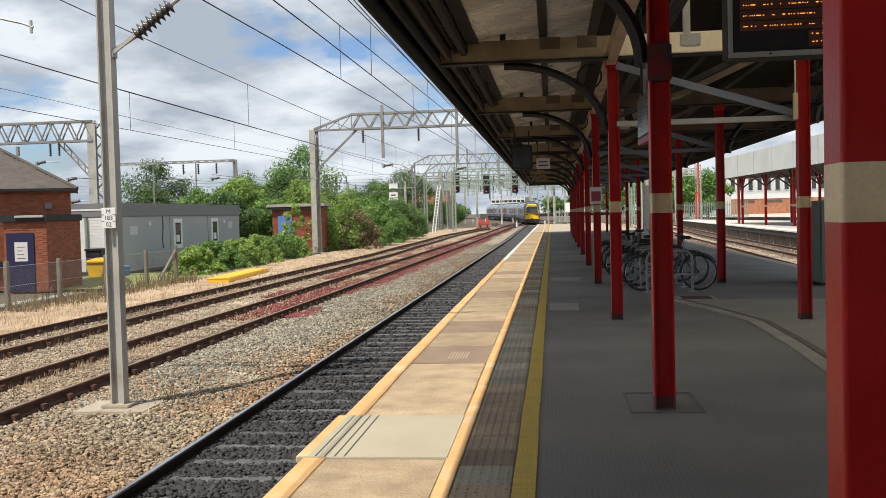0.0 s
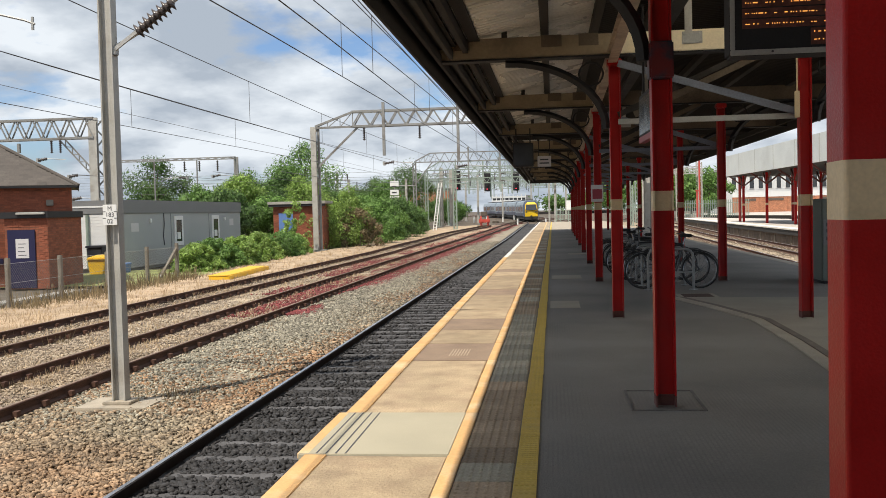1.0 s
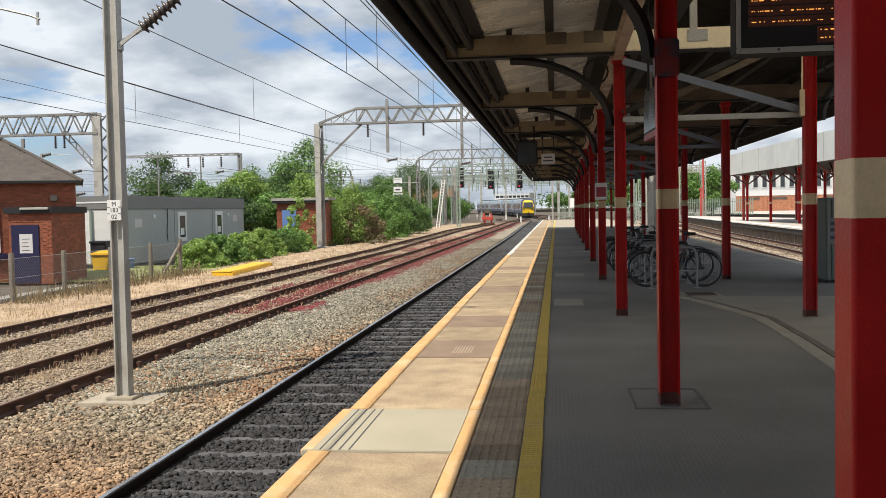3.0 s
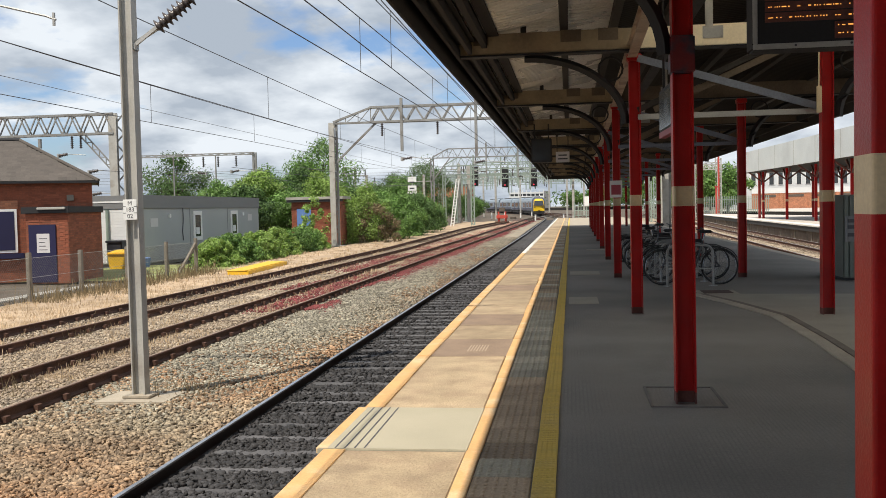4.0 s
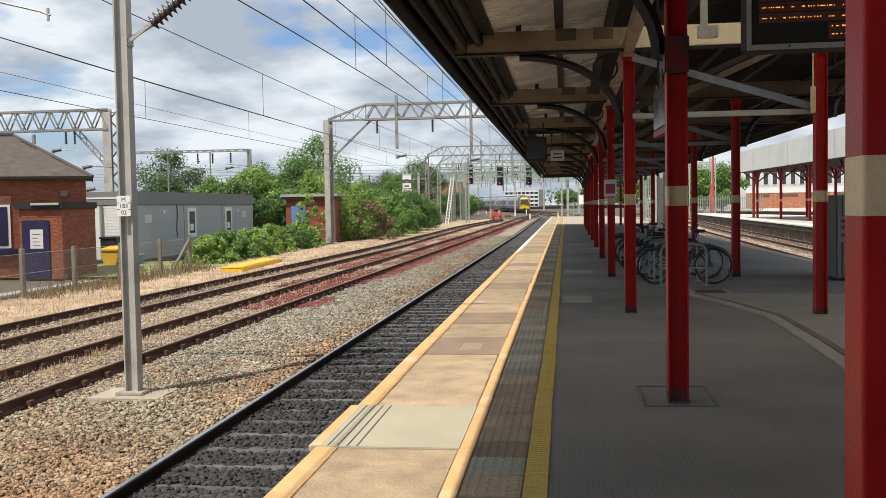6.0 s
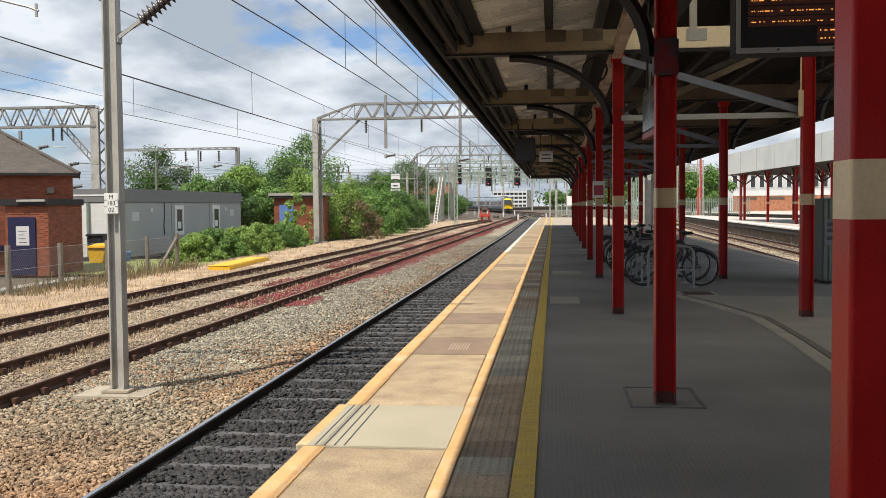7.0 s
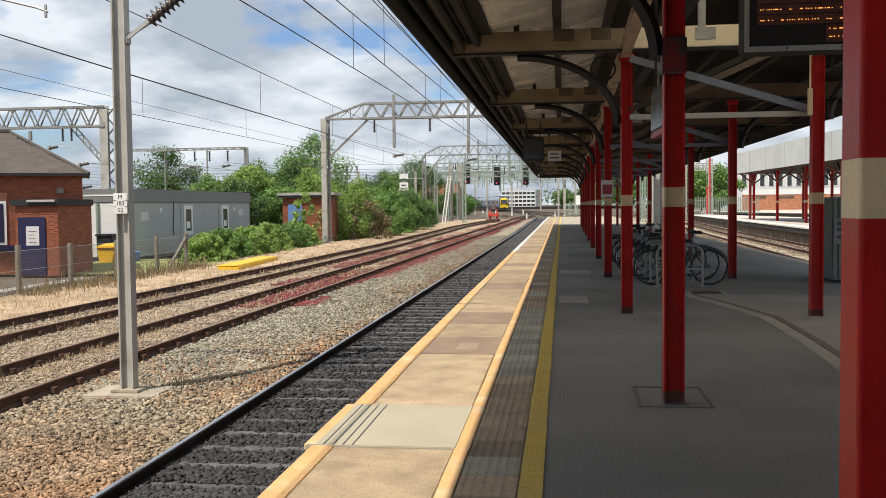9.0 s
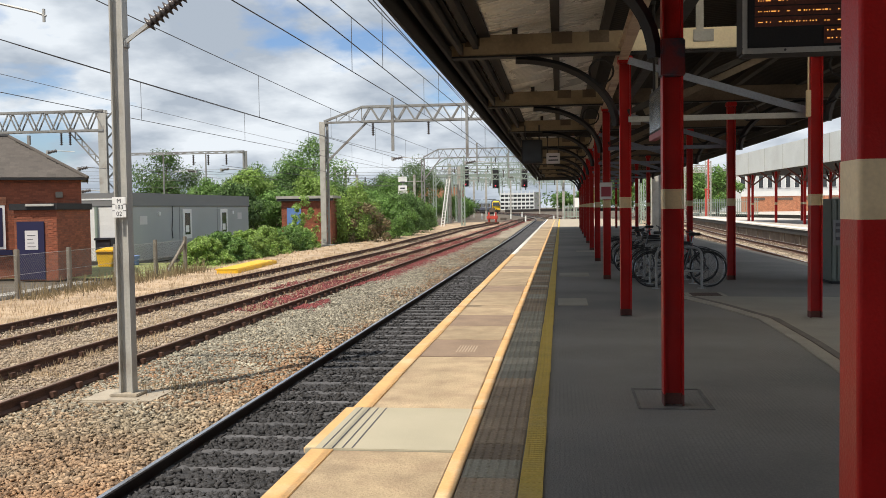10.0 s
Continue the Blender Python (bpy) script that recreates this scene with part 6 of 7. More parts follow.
    for x, y, h in P:
        z = -1.04 + ground_z(y) - (0.08 if x < -11.3 else 0)
        for k in range(3):
            a, l = rng.uniform(0, 6.28), rng.uniform(0.1, 0.6) * h
            w = 0.004 + 0.0002 * y
            px, py = x + rng.normal(0, 0.06), y + rng.normal(0, 0.06)
            V += [(px - w, py, z), (px + w, py, z), (px + w * 0.3 + l * math.cos(a), py + l * math.sin(a), z + h), (px - w * 0.3 + l * math.cos(a), py + l * math.sin(a), z + h)]
    ob = raw_mesh("dry_grass", V, np.arange(len(V)).reshape(-1, 4), M["dry_grass"])
    tagged(ob, "dry straw-coloured grass tufts along the sidings", "grass", kind="stuff")
    P, V = [], []
    for _ in range(1500):
        y = rng.uniform(27, 41.5)
        x = -14.7 + rng.normal(0, 0.45)
        h = 0.10 + 0.5 * rng.random() ** 3
        a, l = rng.uniform(0, 6.28), rng.uniform(0.1, 0.4) * h
        V += [(x - 0.015, y, -1.12), (x + 0.015, y, -1.12), (x + 0.006 + l * math.cos(a), y + l * math.sin(a), -1.1 + h), (x - 0.006 + l * math.cos(a), y + l * math.sin(a), -1.1 + h)]
    for _ in range(240):
        cx, cy = ((-3.85, 12.9), (-6.9, 13.0), (-9.0, 19.0), (-13.4, 30.0))[int(rng.integers(4))]
        x, y = cx + rng.normal(0, 0.22), cy + rng.normal(0, 0.35)
        h = 0.06 + 0.26 * rng.random() ** 3
        a, l = rng.uniform(0, 6.28), rng.uniform(0.1, 0.5) * h
        V += [(x - 0.006, y, -1.06), (x + 0.006, y, -1.06), (x + 0.003 + l * math.cos(a), y + l * math.sin(a), -1.04 + h), (x - 0.003 + l * math.cos(a), y + l * math.sin(a), -1.04 + h)]
    ob = raw_mesh("dead_weeds", V, np.arange(len(V)).reshape(-1, 4), M["leaf_brown"])
    tagged(ob, "brown withered weeds along the fence and ballast", "weeds", kind="stuff")


build_plants()


# ---- things under the canopy ----
def build_bicycle():
    b = empty("bicycle")
    R = 0.335
    for x in (-0.54, 0.54):
        w = part("wheel", tubed([(x + R * math.cos(k * math.pi / 16), 0, R + R * math.sin(k * math.pi / 16)) for k in range(32)], 0.018, 6, True), M["rubber"], b)
        part("rim", tubed([(x + (R - 0.028) * math.cos(k * math.pi / 16), 0, R + (R - 0.028) * math.sin(k * math.pi / 16)) for k in range(32)], 0.010, 5, True), M["chrome"], w, "bright metal rim")
        bm = bmesh.new()
        for k in range(16):
            a = k * math.pi / 8
            bar(bm, (x, 0.02 * (-1) ** k, R), (x + (R - 0.03) * math.cos(a), 0, R + (R - 0.03) * math.sin(a)), 0.004)
        part("spokes", bm, M["chrome"], w)
        part("hub", tubed([(x, -0.05, R), (x, 0.05, R)], 0.022, 8), M["chrome"], w)
        part("mudguard", tubed([(x + (R + 0.035) * math.cos(a), 0, R + (R + 0.035) * math.sin(a)) for a in [0.5 + 0.2 * k for k in range(12)]], 0.012, 6), M["bike_black"], b)
    bb, st, hd, hd2 = (-0.08, 0, 0.29), (-0.24, 0, 0.82), (0.34, 0, 0.80), (0.38, 0, 0.66)
    bm = bmesh.new()
    for a, c in ((bb, st), (st, hd), (bb, hd2), (hd, hd2)):
        tube(bm, [a, c], 0.018, 8)
    for s in (-0.05, 0.05):
        tube(bm, [bb, (-0.54, s, R)], 0.011, 6)
        tube(bm, [(-0.22, s * 0.3, 0.76), (-0.54, s, R)], 0.010, 6)
    part("bike_frame", bm, M["bike_black"], b)
    bm = bmesh.new()
    for s in (-0.05, 0.05):
        tube(bm, [hd2, (0.46, s, 0.45), (0.54, s, R)], 0.012, 6)
    part("fork", bm, M["bike_black"], b)
    part("seat_post", tubed([st, (-0.28, 0, 0.97)], 0.014, 8), M["chrome"], b)
    bm = boxed(-0.42, -0.16, -0.075, 0.075, 0.97, 1.03, bevel=0.025)
    for v in bm.verts:
        if v.co.x > -0.24:
            v.co.y *= 0.4
    part("saddle", bm, M["rubber"], b)
    part("handlebar", tubed([(0.28, -0.3, 1.03), (0.36, -0.16, 1.0), (0.33, 0, 0.98), (0.36, 0.16, 1.0), (0.28, 0.3, 1.03)], 0.014, 8), M["bike_black"], b)
    part("stem", tubed([hd, (0.32, 0, 0.99)], 0.016, 8), M["bike_black"], b)
    part("chainring", tubed([(-0.08, -0.04, 0.29), (-0.08, -0.055, 0.29)], 0.09, 16), M["steel_grey"], b)
    part("crank", bar(bmesh.new(), (-0.2, -0.07, 0.2), (0.04, -0.07, 0.38), 0.02), M["steel_grey"], b)
    tagged(b, "black bicycle leaning at a metal cycle hoop", "bicycle", group="parked bicycles")
    return b


def build_cycle_parking():
    first = build_bicycle()
    spots = [(3.92, 18.45, 180, 4), (3.95, 19.6, 0, -4), (3.85, 20.6, 180, 5), (3.75, 21.9, 0, -5), (3.95, 23.0, 180, 4), (3.8, 24.2, 0, 3), (3.7, 25.6, 180, -4), (3.75, 27.0, 0, 4)]
    for i, (x, y, r, lean) in enumerate(spots):
        m = pose(x, y, 0.015, lean, 0, r)
        if i == 0:
            first.matrix_basis = m
        else:
            copy_thing(first, m)
    hoop = empty("cycle_hoop")
    pts = [(-0.42, 0, 0.0), (-0.42, 0, 0.62)] + [(-0.27 - 0.15 * math.cos(a), 0, 0.62 + 0.15 * math.sin(a)) for a in (0.4, 0.8, 1.2, 1.57)] + \
          [(0.27 + 0.15 * math.sin(a), 0, 0.62 + 0.15 * math.cos(a)) for a in (0, 0.4, 0.8, 1.2)] + [(0.42, 0, 0.6), (0.42, 0, 0.0)]
    part("tube", tubed(pts, 0.025, 10), M["gantry_steel"], hoop)
    for x in (-0.42, 0.42):
        part("foot_plate", tubed([(x, 0, 0), (x, 0, 0.012)], 0.08, 12), M["steel_grey"], hoop)
    part("cross_rail", tubed([(-0.42, 0, 0.33), (0.42, 0, 0.33)], 0.015, 8), M["steel_grey"], hoop)
    tagged(hoop, "galvanised tubular cycle parking hoop", "cycle stand", group="cycle hoops")
    for i, y in enumerate((18.15, 19.2, 20.2, 21.4, 22.5, 23.6, 24.9, 26.2)):
        m = pose(3.87 - 0.02 * i, y, 0)
        if i == 0:
            hoop.matrix_basis = m
        else:
            copy_thing(hoop, m)


def build_signs():
    d = empty("departure_board", (3.58, 6.5, 2.57))
    part("case", boxed(-0.72, 0.72, 0.0, 0.22, 0.0, 0.72, bevel=0.015), M["black_metal"], d)
    for x0, x1, z0, z1 in ((-0.72, 0.72, 0.0, 0.035), (-0.72, 0.72, 0.685, 0.72), (-0.72, -0.69, 0.035, 0.685), (0.69, 0.72, 0.035, 0.685)):
        part("surround", boxed(x0, x1, -0.02, 0.0, z0, z1, bevel=0.004), M["steel_grey"], d, "thin silver metal surround")
    for z0, z1, a, b, lines in ((0.316, 0.378, -0.64, 0.64, (0.342,)), (0.246, 0.308, -0.64, 0.64, (0.272,)), (0.176, 0.238, -0.64, 0.64, (0.202,)), (0.055, 0.165, -0.20, 0.30, (0.085, 0.137))):
        part("display_strip", boxed(a, b, -0.006, -0.001, z0, z1), M["base_dirt"], d, "dim amber display strip")
        for z in lines:
            x = a + 0.02
            while x < b - 0.05:
                w = random.choice((0.005, 0.006, 0.008, 0.018, 0.03))
                part("lit_segment", boxed(x, x + w, -0.010, -0.006, z, z + random.uniform(0.004, 0.008)), M["led_amber"], d)
                x += w + random.choice((0.008, 0.01, 0.012, 0.02, 0.05))
    for x in (-0.45, -0.1, 0.4):
        part("screw", tubed([(x, -0.026, 0.018), (x, -0.018, 0.018)], 0.008, 8), M["ink"], d)
    for x in (-0.5, 0.5):
        part("hanger_rod", tubed([(x, 0.11, 0.70), (x, 0.11, 1.99)], 0.02, 8), M["black_metal"], d)
    tagged(d, "hanging departure board with glowing amber rows", "display board")
    s = empty("hanging_monitor", (0.87, 27.0, 2.82))
    part("case", boxed(-0.29, 0.29, 0, 0.35, 0, 0.68, bevel=0.02), M["black_metal"], s)
    part("screen", boxed(-0.25, 0.25, -0.012, 0.0, 0.06, 0.62), M["glass_dark"], s)
    for x in (-0.2, 0.2):
        part("hanger_rod", tubed([(x, 0.17, 0.68), (x, 0.17, 1.1)], 0.018, 6), M["black_metal"], s)
    tagged(s, "black boxed monitor hanging from the canopy", "monitor")
    s = empty("hanging_sign", (1.45, 29.5, 2.92))
    part("board", boxed(-0.21, 0.21, 0, 0.05, 0, 0.33, bevel=0.01), M["notice"], s)
    for k, w in ((0, 0.15), (1, 0.13)):
        part("dark_mark", boxed(-w, w, -0.006, 0.0, 0.09 + k * 0.11, 0.13 + k * 0.11), M["ink"], s)
    for x in (-0.17, 0.17):
        part("hanger_rod", tubed([(x, 0.02, 0.33), (x, 0.02, 1.36)], 0.012, 6), M["black_metal"], s)
    tagged(s, "small white hanging sign with dark marks", "sign")
    s = empty("flag_sign", (2.67, 9.9, 2.30), 2)
    bm = boxed(-0.03, 0.03, -0.55, 0.55, 0.0, 0.48, bevel=0.01)
    part("panel", bm, M["black_metal"], s, "dark framed panel")
    part("red_trim", boxed(-0.034, 0.034, -0.555, 0.555, -0.03, 0.03), M["maroon"], s)
    part("glass", boxed(-0.038, -0.03, -0.5, 0.5, 0.05, 0.43), M["panel_glass"], s)
    for y in (-0.4, 0.4):
        part("hanger_rod", tubed([(0, y, 0.48), (0, y, 1.44)], 0.014, 6), M["black_metal"], s)
        part("hanger_arm", bar(bmesh.new(), (0.02, y, 1.43), (-0.2, y, 1.43), 0.03), M["black_metal"], s)
    tagged(s, "grey glazed information panel hung along the column row", "sign")
    y = COLS_Y[3]
    s = empty("column_notice", (row_x(y) - 0.02, y - 0.10, 1.72))
    part("board", boxed(-0.13, 0.13, -0.012, 0.0, 0.0, 0.36, bevel=0.004), M["notice"], s)
    part("maroon_panel", boxed(-0.10, 0.10, -0.016, -0.012, 0.06, 0.27), M["maroon"], s)
    tagged(s, "small white and maroon notice fixed to a column", "notice")
    c = empty("metal_cabinet", (6.88, 19.0, 0.0))
    part("body", boxed(0.0, 0.8, 0.06, 1.6, 0.05, 1.66, bevel=0.015), M["cabinet_green"], c)
    for k in range(8):
        part("slat", boxed(0.01 + k * 0.1, 0.085 + k * 0.1, 0.03, 0.06, 0.08, 1.64, bevel=0.006), M["cabinet_green"], c)
    part("plinth", boxed(0.03, 0.77, 0.08, 1.58, 0, 0.05), M["black_metal"], c)
    n = part("notice", boxed(0.02, 0.26, 0.015, 0.03, 0.75, 1.25), M["cabin_trim"], c, "grey notice with dark marks")
    for z in (0.85, 1.0, 1.12):
        part("dark_mark", boxed(0.07, 0.21, 0.010, 0.015, z, z + 0.07), M["ink"], n)
    tagged(c, "dark green slatted metal cabinet on the platform", "cabinet")
    y = 13.72 - 0.27
    s = empty("column_conduit", (row_x_right(y) - 0.12, y - 0.1, 2.75))
    part("box", boxed(-0.03, 0.03, -0.03, 0.03, 0.0, 0.36, bevel=0.006), M["cream_paint"], s)
    part("pipe", tubed([(0, 0, 0.36), (0, 0, 0.95)], 0.012, 6), M["cream_paint"], s)
    tagged(s, "small cream conduit box clipped to a column", "conduit box")
    # gate and fence at the platform end
    g = empty("end_gate", (2.2, 119.5, 0))
    for x in (0.0, 0.55, 1.5, 2.4):
        part("post", boxed(x - 0.05, x + 0.05, -0.05, 0.05, 0, 2.0), M["pale_green"], g)
    for z in (0.3, 0.9, 1.6):
        part("rail", boxed(0, 2.4, -0.03, 0.03, z, z + 0.07), M["pale_green"], g)
    for k in range(12):
        part("bar", boxed(0.15 + k * 0.19, 0.19 + k * 0.19, -0.02, 0.02, 0.2, 1.8), M["pale_green"], g)
    part("gate_sign", boxed(1.25, 1.95, -0.08, -0.05, 1.5, 2.7, bevel=0.02), M["white"], g, "white sign above the gate")
    tagged(g, "pale grey-green gate and railing at the platform end", "gate")


build_cycle_parking()
build_signs()


# ---- opposite platform ----
def build_opposite():
    bm = bmesh.new()
    E = opposite_edge
    pts = [(E(-14), -14), (E(40), 40), (E(75), 75), (E(131), 131), (21.6, 134), (27.2, 97), (33, 59), (41, -14)]
    top = [bm.verts.new((x, y, 0)) for x, y in pts]
    low = [bm.verts.new((x, y, -1.2)) for x, y in pts]
    bm.faces.new(top)
    for i in range(len(pts)):
        j = (i + 1) % len(pts)
        bm.faces.new((top[i], low[i], low[j], top[j]))
    p = mesh_object("opposite_platform", fix(bm), M["pale_concrete"])
    tagged(p, "opposite platform with a white painted edge", "platform", kind="structure")
    for a, b in zip(pts[:3], pts[1:4]):
        part("white_edge", bar(bmesh.new(), (a[0] + 0.1, a[1], -0.03), (b[0] + 0.1, b[1], -0.03), 0.9, 0.09), M["white_paint"], p, "white painted edge")
        # Near-black bar paints the shade below the overhanging white edge.
        part("coping_lip", bar(bmesh.new(), (a[0] - 0.05, a[1], -0.24), (b[0] - 0.05, b[1], -0.24), 0.5, 0.32), M["train_under"], p, "near-black strip for shade under the coping")
        part("platform_face", bar(bmesh.new(), (a[0] - 0.05, a[1], -0.7), (b[0] - 0.05, b[1], -0.7), 0.12, 0.94), M["face_brown"], p, "grimy brown platform face")
    for k in range(15):
        y = 30 + k * 5.3
        part("buttress", boxed(E(y) - 0.16, E(y) - 0.1, y - 0.07, y + 0.07, -1.05, -0.24), M["concrete_post"], p, "concrete buttress")
    bm = bmesh.new()
    prism([(28.5, 180), (37, 134), (46, 85), (64, -14), (130, -14), (130, 206), (28.5, 206)], -1.2, -0.004, bm)
    p2 = mesh_object("rear_platform", fix(bm), M["pale_concrete"])
    tagged(p2, "pale rear platform beyond a sunken track", "platform", kind="structure")
    for a, b in (((28.5, 180), (37, 134)), ((37, 134), (46, 85))):
        part("platform_face", bar(bmesh.new(), (a[0] - 0.05, a[1], -0.65), (b[0] - 0.05, b[1], -0.65), 0.1, 1.0), M["near_black"], p2)
        part("white_edge", bar(bmesh.new(), (a[0] + 0.3, a[1], -0.03), (b[0] + 0.3, b[1], -0.03), 0.9, 0.08), M["white_paint"], p2)
    rx = lambda y: 19.1 - 0.042 * (y - 58)
    r = empty("opposite_canopy")
    ys = (20, 93)
    part("fascia", fix(prism([(rx(ys[0]), ys[0]), (rx(ys[1]), ys[1]), (rx(ys[1]) + 0.15, ys[1]), (rx(ys[0]) + 0.15, ys[0])], 4.25, 6.1, bmesh.new())), M["panel_white"], r, "pale grey panelled fascia")
    for k in range(1, 14):
        y = 20 + k * 5.4
        part("panel_joint", boxed(rx(y) - 0.02, rx(y) + 0.01, y - 0.03, y + 0.03, 4.25, 6.1), M["steel_grey"], r)
    part("end_fascia", boxed(rx(93), rx(93) + 9, 93, 93.15, 4.25, 6.1), M["panel_white"], r)
    part("deck", fix(prism([(rx(20) + 0.15, 20), (rx(93) + 0.15, 93), (rx(93) + 9, 93), (rx(20) + 9, 20)], 4.3, 4.5, bmesh.new())), M["near_black"], r)
    part("roof", fix(prism([(rx(20) + 0.15, 20), (rx(93) + 0.15, 93), (rx(93) + 9, 93), (rx(20) + 9, 20)], 6.0, 6.1, bmesh.new())), M["panel_white"], r)
    tagged(r, "pale panelled canopy of the opposite platform", "canopy")
    col = None
    for off in (1.6, 6.0):
        for y in range(26, 92, 8):
            m = pose(rx(y) + off, y, 0)
            if col is None:
                col = empty("opposite_column")
                part("shaft", boxed(-0.10, 0.10, -0.10, 0.10, 0, 4.3, bevel=0.02), M["red_paint"], col)
                part("band", boxed(-0.104, 0.104, -0.104, 0.104, 1.5, 1.72, bevel=0.02), M["cream_paint"], col, "cream painted band")
                for s in (-1, 1):
                    part("brace", bar(bmesh.new(), (0, 0, 3.3), (s * 1.3, 0, 4.28), 0.12), M["base_dirt"], col)
                    part("brace", bar(bmesh.new(), (0, 0, 3.3), (0, s * 1.3, 4.28), 0.12), M["base_dirt"], col)
                tagged(col, "red column with cream band under the opposite canopy", "column", group="opposite columns")
                col.matrix_basis = m
            else:
                copy_thing(col, m)
    w = empty("boundary_wall", (39.5, 204, 0))
    part("wall", boxed(0, 50, 0, 0.4, 0, 3.2), M["far_brick"], w, "orange brick wall")
    part("coping", boxed(-0.05, 50, -0.1, 0.46, 3.2, 4.3), M["office_white"], w, "white rendered band")
    for k in range(9):
        part("pier", boxed(k * 5.6, k * 5.6 + 0.7, -0.16, 0.0, 0, 3.2), M["far_brick"], w)
        part("recess", boxed(k * 5.6 + 1.4, k * 5.6 + 4.8, -0.06, 0.0, 2.4, 2.9), M["face_dark"], w)
    tagged(w, "long orange brick wall with a white band behind the platforms", "wall")
    b = empty("white_building", (38, 212, 0))
    part("wall", boxed(0, 55, 0, 10, 0, 9.0), M["office_white"], b)
    part("parapet", boxed(-0.2, 55.2, -0.2, 10.2, 9.0, 9.5), M["steel_grey"], b)
    for k in range(28):
        win = part("window", boxed(0.8 + k * 1.9, 2.0 + k * 1.9, -0.06, -0.002, 5.0, 8.0), M["white"], b)
        part("pane", boxed(0.95 + k * 1.9, 1.85 + k * 1.9, -0.1, -0.06, 5.15, 7.85), M["glass_dark"], win)
    tagged(b, "long pale building behind the brick wall", "building")
    for x, y, h, m in ((22.7, 138, 9.8, "buffer_red"), (19.6, 93, 4.2, "buffer_red"), (21.9, 135, 3.6, "buffer_red")):
        p = empty("red_post", (x, y, 0))
        part("post", tubed([(0, 0, 0), (0, 0, h)], 0.13, 10), M[m], p)
        part("cap", boxed(-0.2, 0.2, -0.2, 0.2, h, h + 0.25, bevel=0.04), M[m], p)
        tagged(p, "slim red painted post on the opposite platform", "post", group="red posts")
    for x, y, h in ((21.2, 150, 9.5), (23.4, 142, 9), (25.8, 160, 10), (14.0, 125, 8.5), (11.2, 140, 8.5), (10.9, 95, 7.0)):
        p = empty("line_mast", (x, y, -1.0))
        part("post", lattice_post(bmesh.new(), 0, 0, 0, h, 0.5), M["galvanised"], p)
        part("cross_arm", lattice(bmesh.new(), (-4, 0, h - 1.6), (0.5, 0, h - 1.6), 0.7, 5), M["galvanised"], p)
        tagged(p, "pale lattice overhead line mast", "mast", group="line masts")
    f = empty("palisade_fence", (19.5, 137, 0))
    for k in range(40):
        part("pale", boxed(k * 0.25, k * 0.25 + 0.09, 0, 0.03, 0, 2.4), M["pale_green"], f)
    for z in (0.4, 1.9):
        part("rail", boxed(0, 10, 0.03, 0.08, z, z + 0.08), M["pale_green"], f)
    tagged(f, "pale green steel palisade fence", "fence")


def prism(pts, z0, z1, bm):
    a = [bm.verts.new((x, y, z0)) for x, y in pts]
    b = [bm.verts.new((x, y, z1)) for x, y in pts]
    bm.faces.new(a)
    bm.faces.new(b[::-1])
    n = len(pts)
    for i in range(n):
        j = (i + 1) % n
        bm.faces.new((a[i], b[i], b[j], a[j]))
    return bm


build_opposite()


# ---- distance ----
def build_distance():
    o = empty("office_block", (-36.2, 600, 0))
    part("wall", boxed(0, 21.5, 0, 14, -1, 10.6), M["glass_dark"], o, "dark glazed office wall")
    for k in range(5):
        z = -0.3 + k * 2.5
        part("spandrel", boxed(-0.2, 21.7, -0.3, -0.02, z, z + 1.1), M["office_white"], o, "white spandrel band")
        for j in range(9):
            part("mullion", boxed(j * 2.65, j * 2.65 + 0.5, -0.2, -0.02, z + 1.1, z + 2.5), M["office_white"], o)
    part("stair_tower", boxed(21.7, 25.5, -0.5, 12, -1, 11.2), M["cabin_trim"], o, "dark stair tower")
    tagged(o, "distant white-banded office block", "building")
    v = empty("bridge_parapet", (-12, 305, 0))
    part("wall", boxed(-4, 60, 0, 1, -0.8, 1.0), M["near_black"], v)
    for k in range(26):
        part("panel", boxed(-4 + k * 2.4, -1.8 + k * 2.4, -0.15, 0, -0.3, 0.8), M["rail_dark"], v)
    tagged(v, "dark distant bridge parapet across the tracks", "bridge")
    for x, y, w, h in ((-95, 330, 30, 9), (-60, 360, 24, 10), (40, 380, 40, 11), (80, 330, 36, 10)):
        b = empty("far_building", (x, y, 0))
        part("wall", boxed(0, w, 0, 12, -1, h), M["far_brick"], b)
        part("roof", boxed(-0.3, w + 0.3, -0.3, 12.3, h, h + 0.8), M["roof_slate"], b)
        for k in range(int(w / 4)):
            part("window", boxed(1 + k * 4, 3 + k * 4, -0.08, -0.01, 4.5, 6.5), M["glass_dark"], b)
        tagged(b, "far brick building with a dark roof", "building", group="far buildings")


build_distance()


# ---- train ----
CAR_LEN, CAR_GAP = 22.9, 0.9


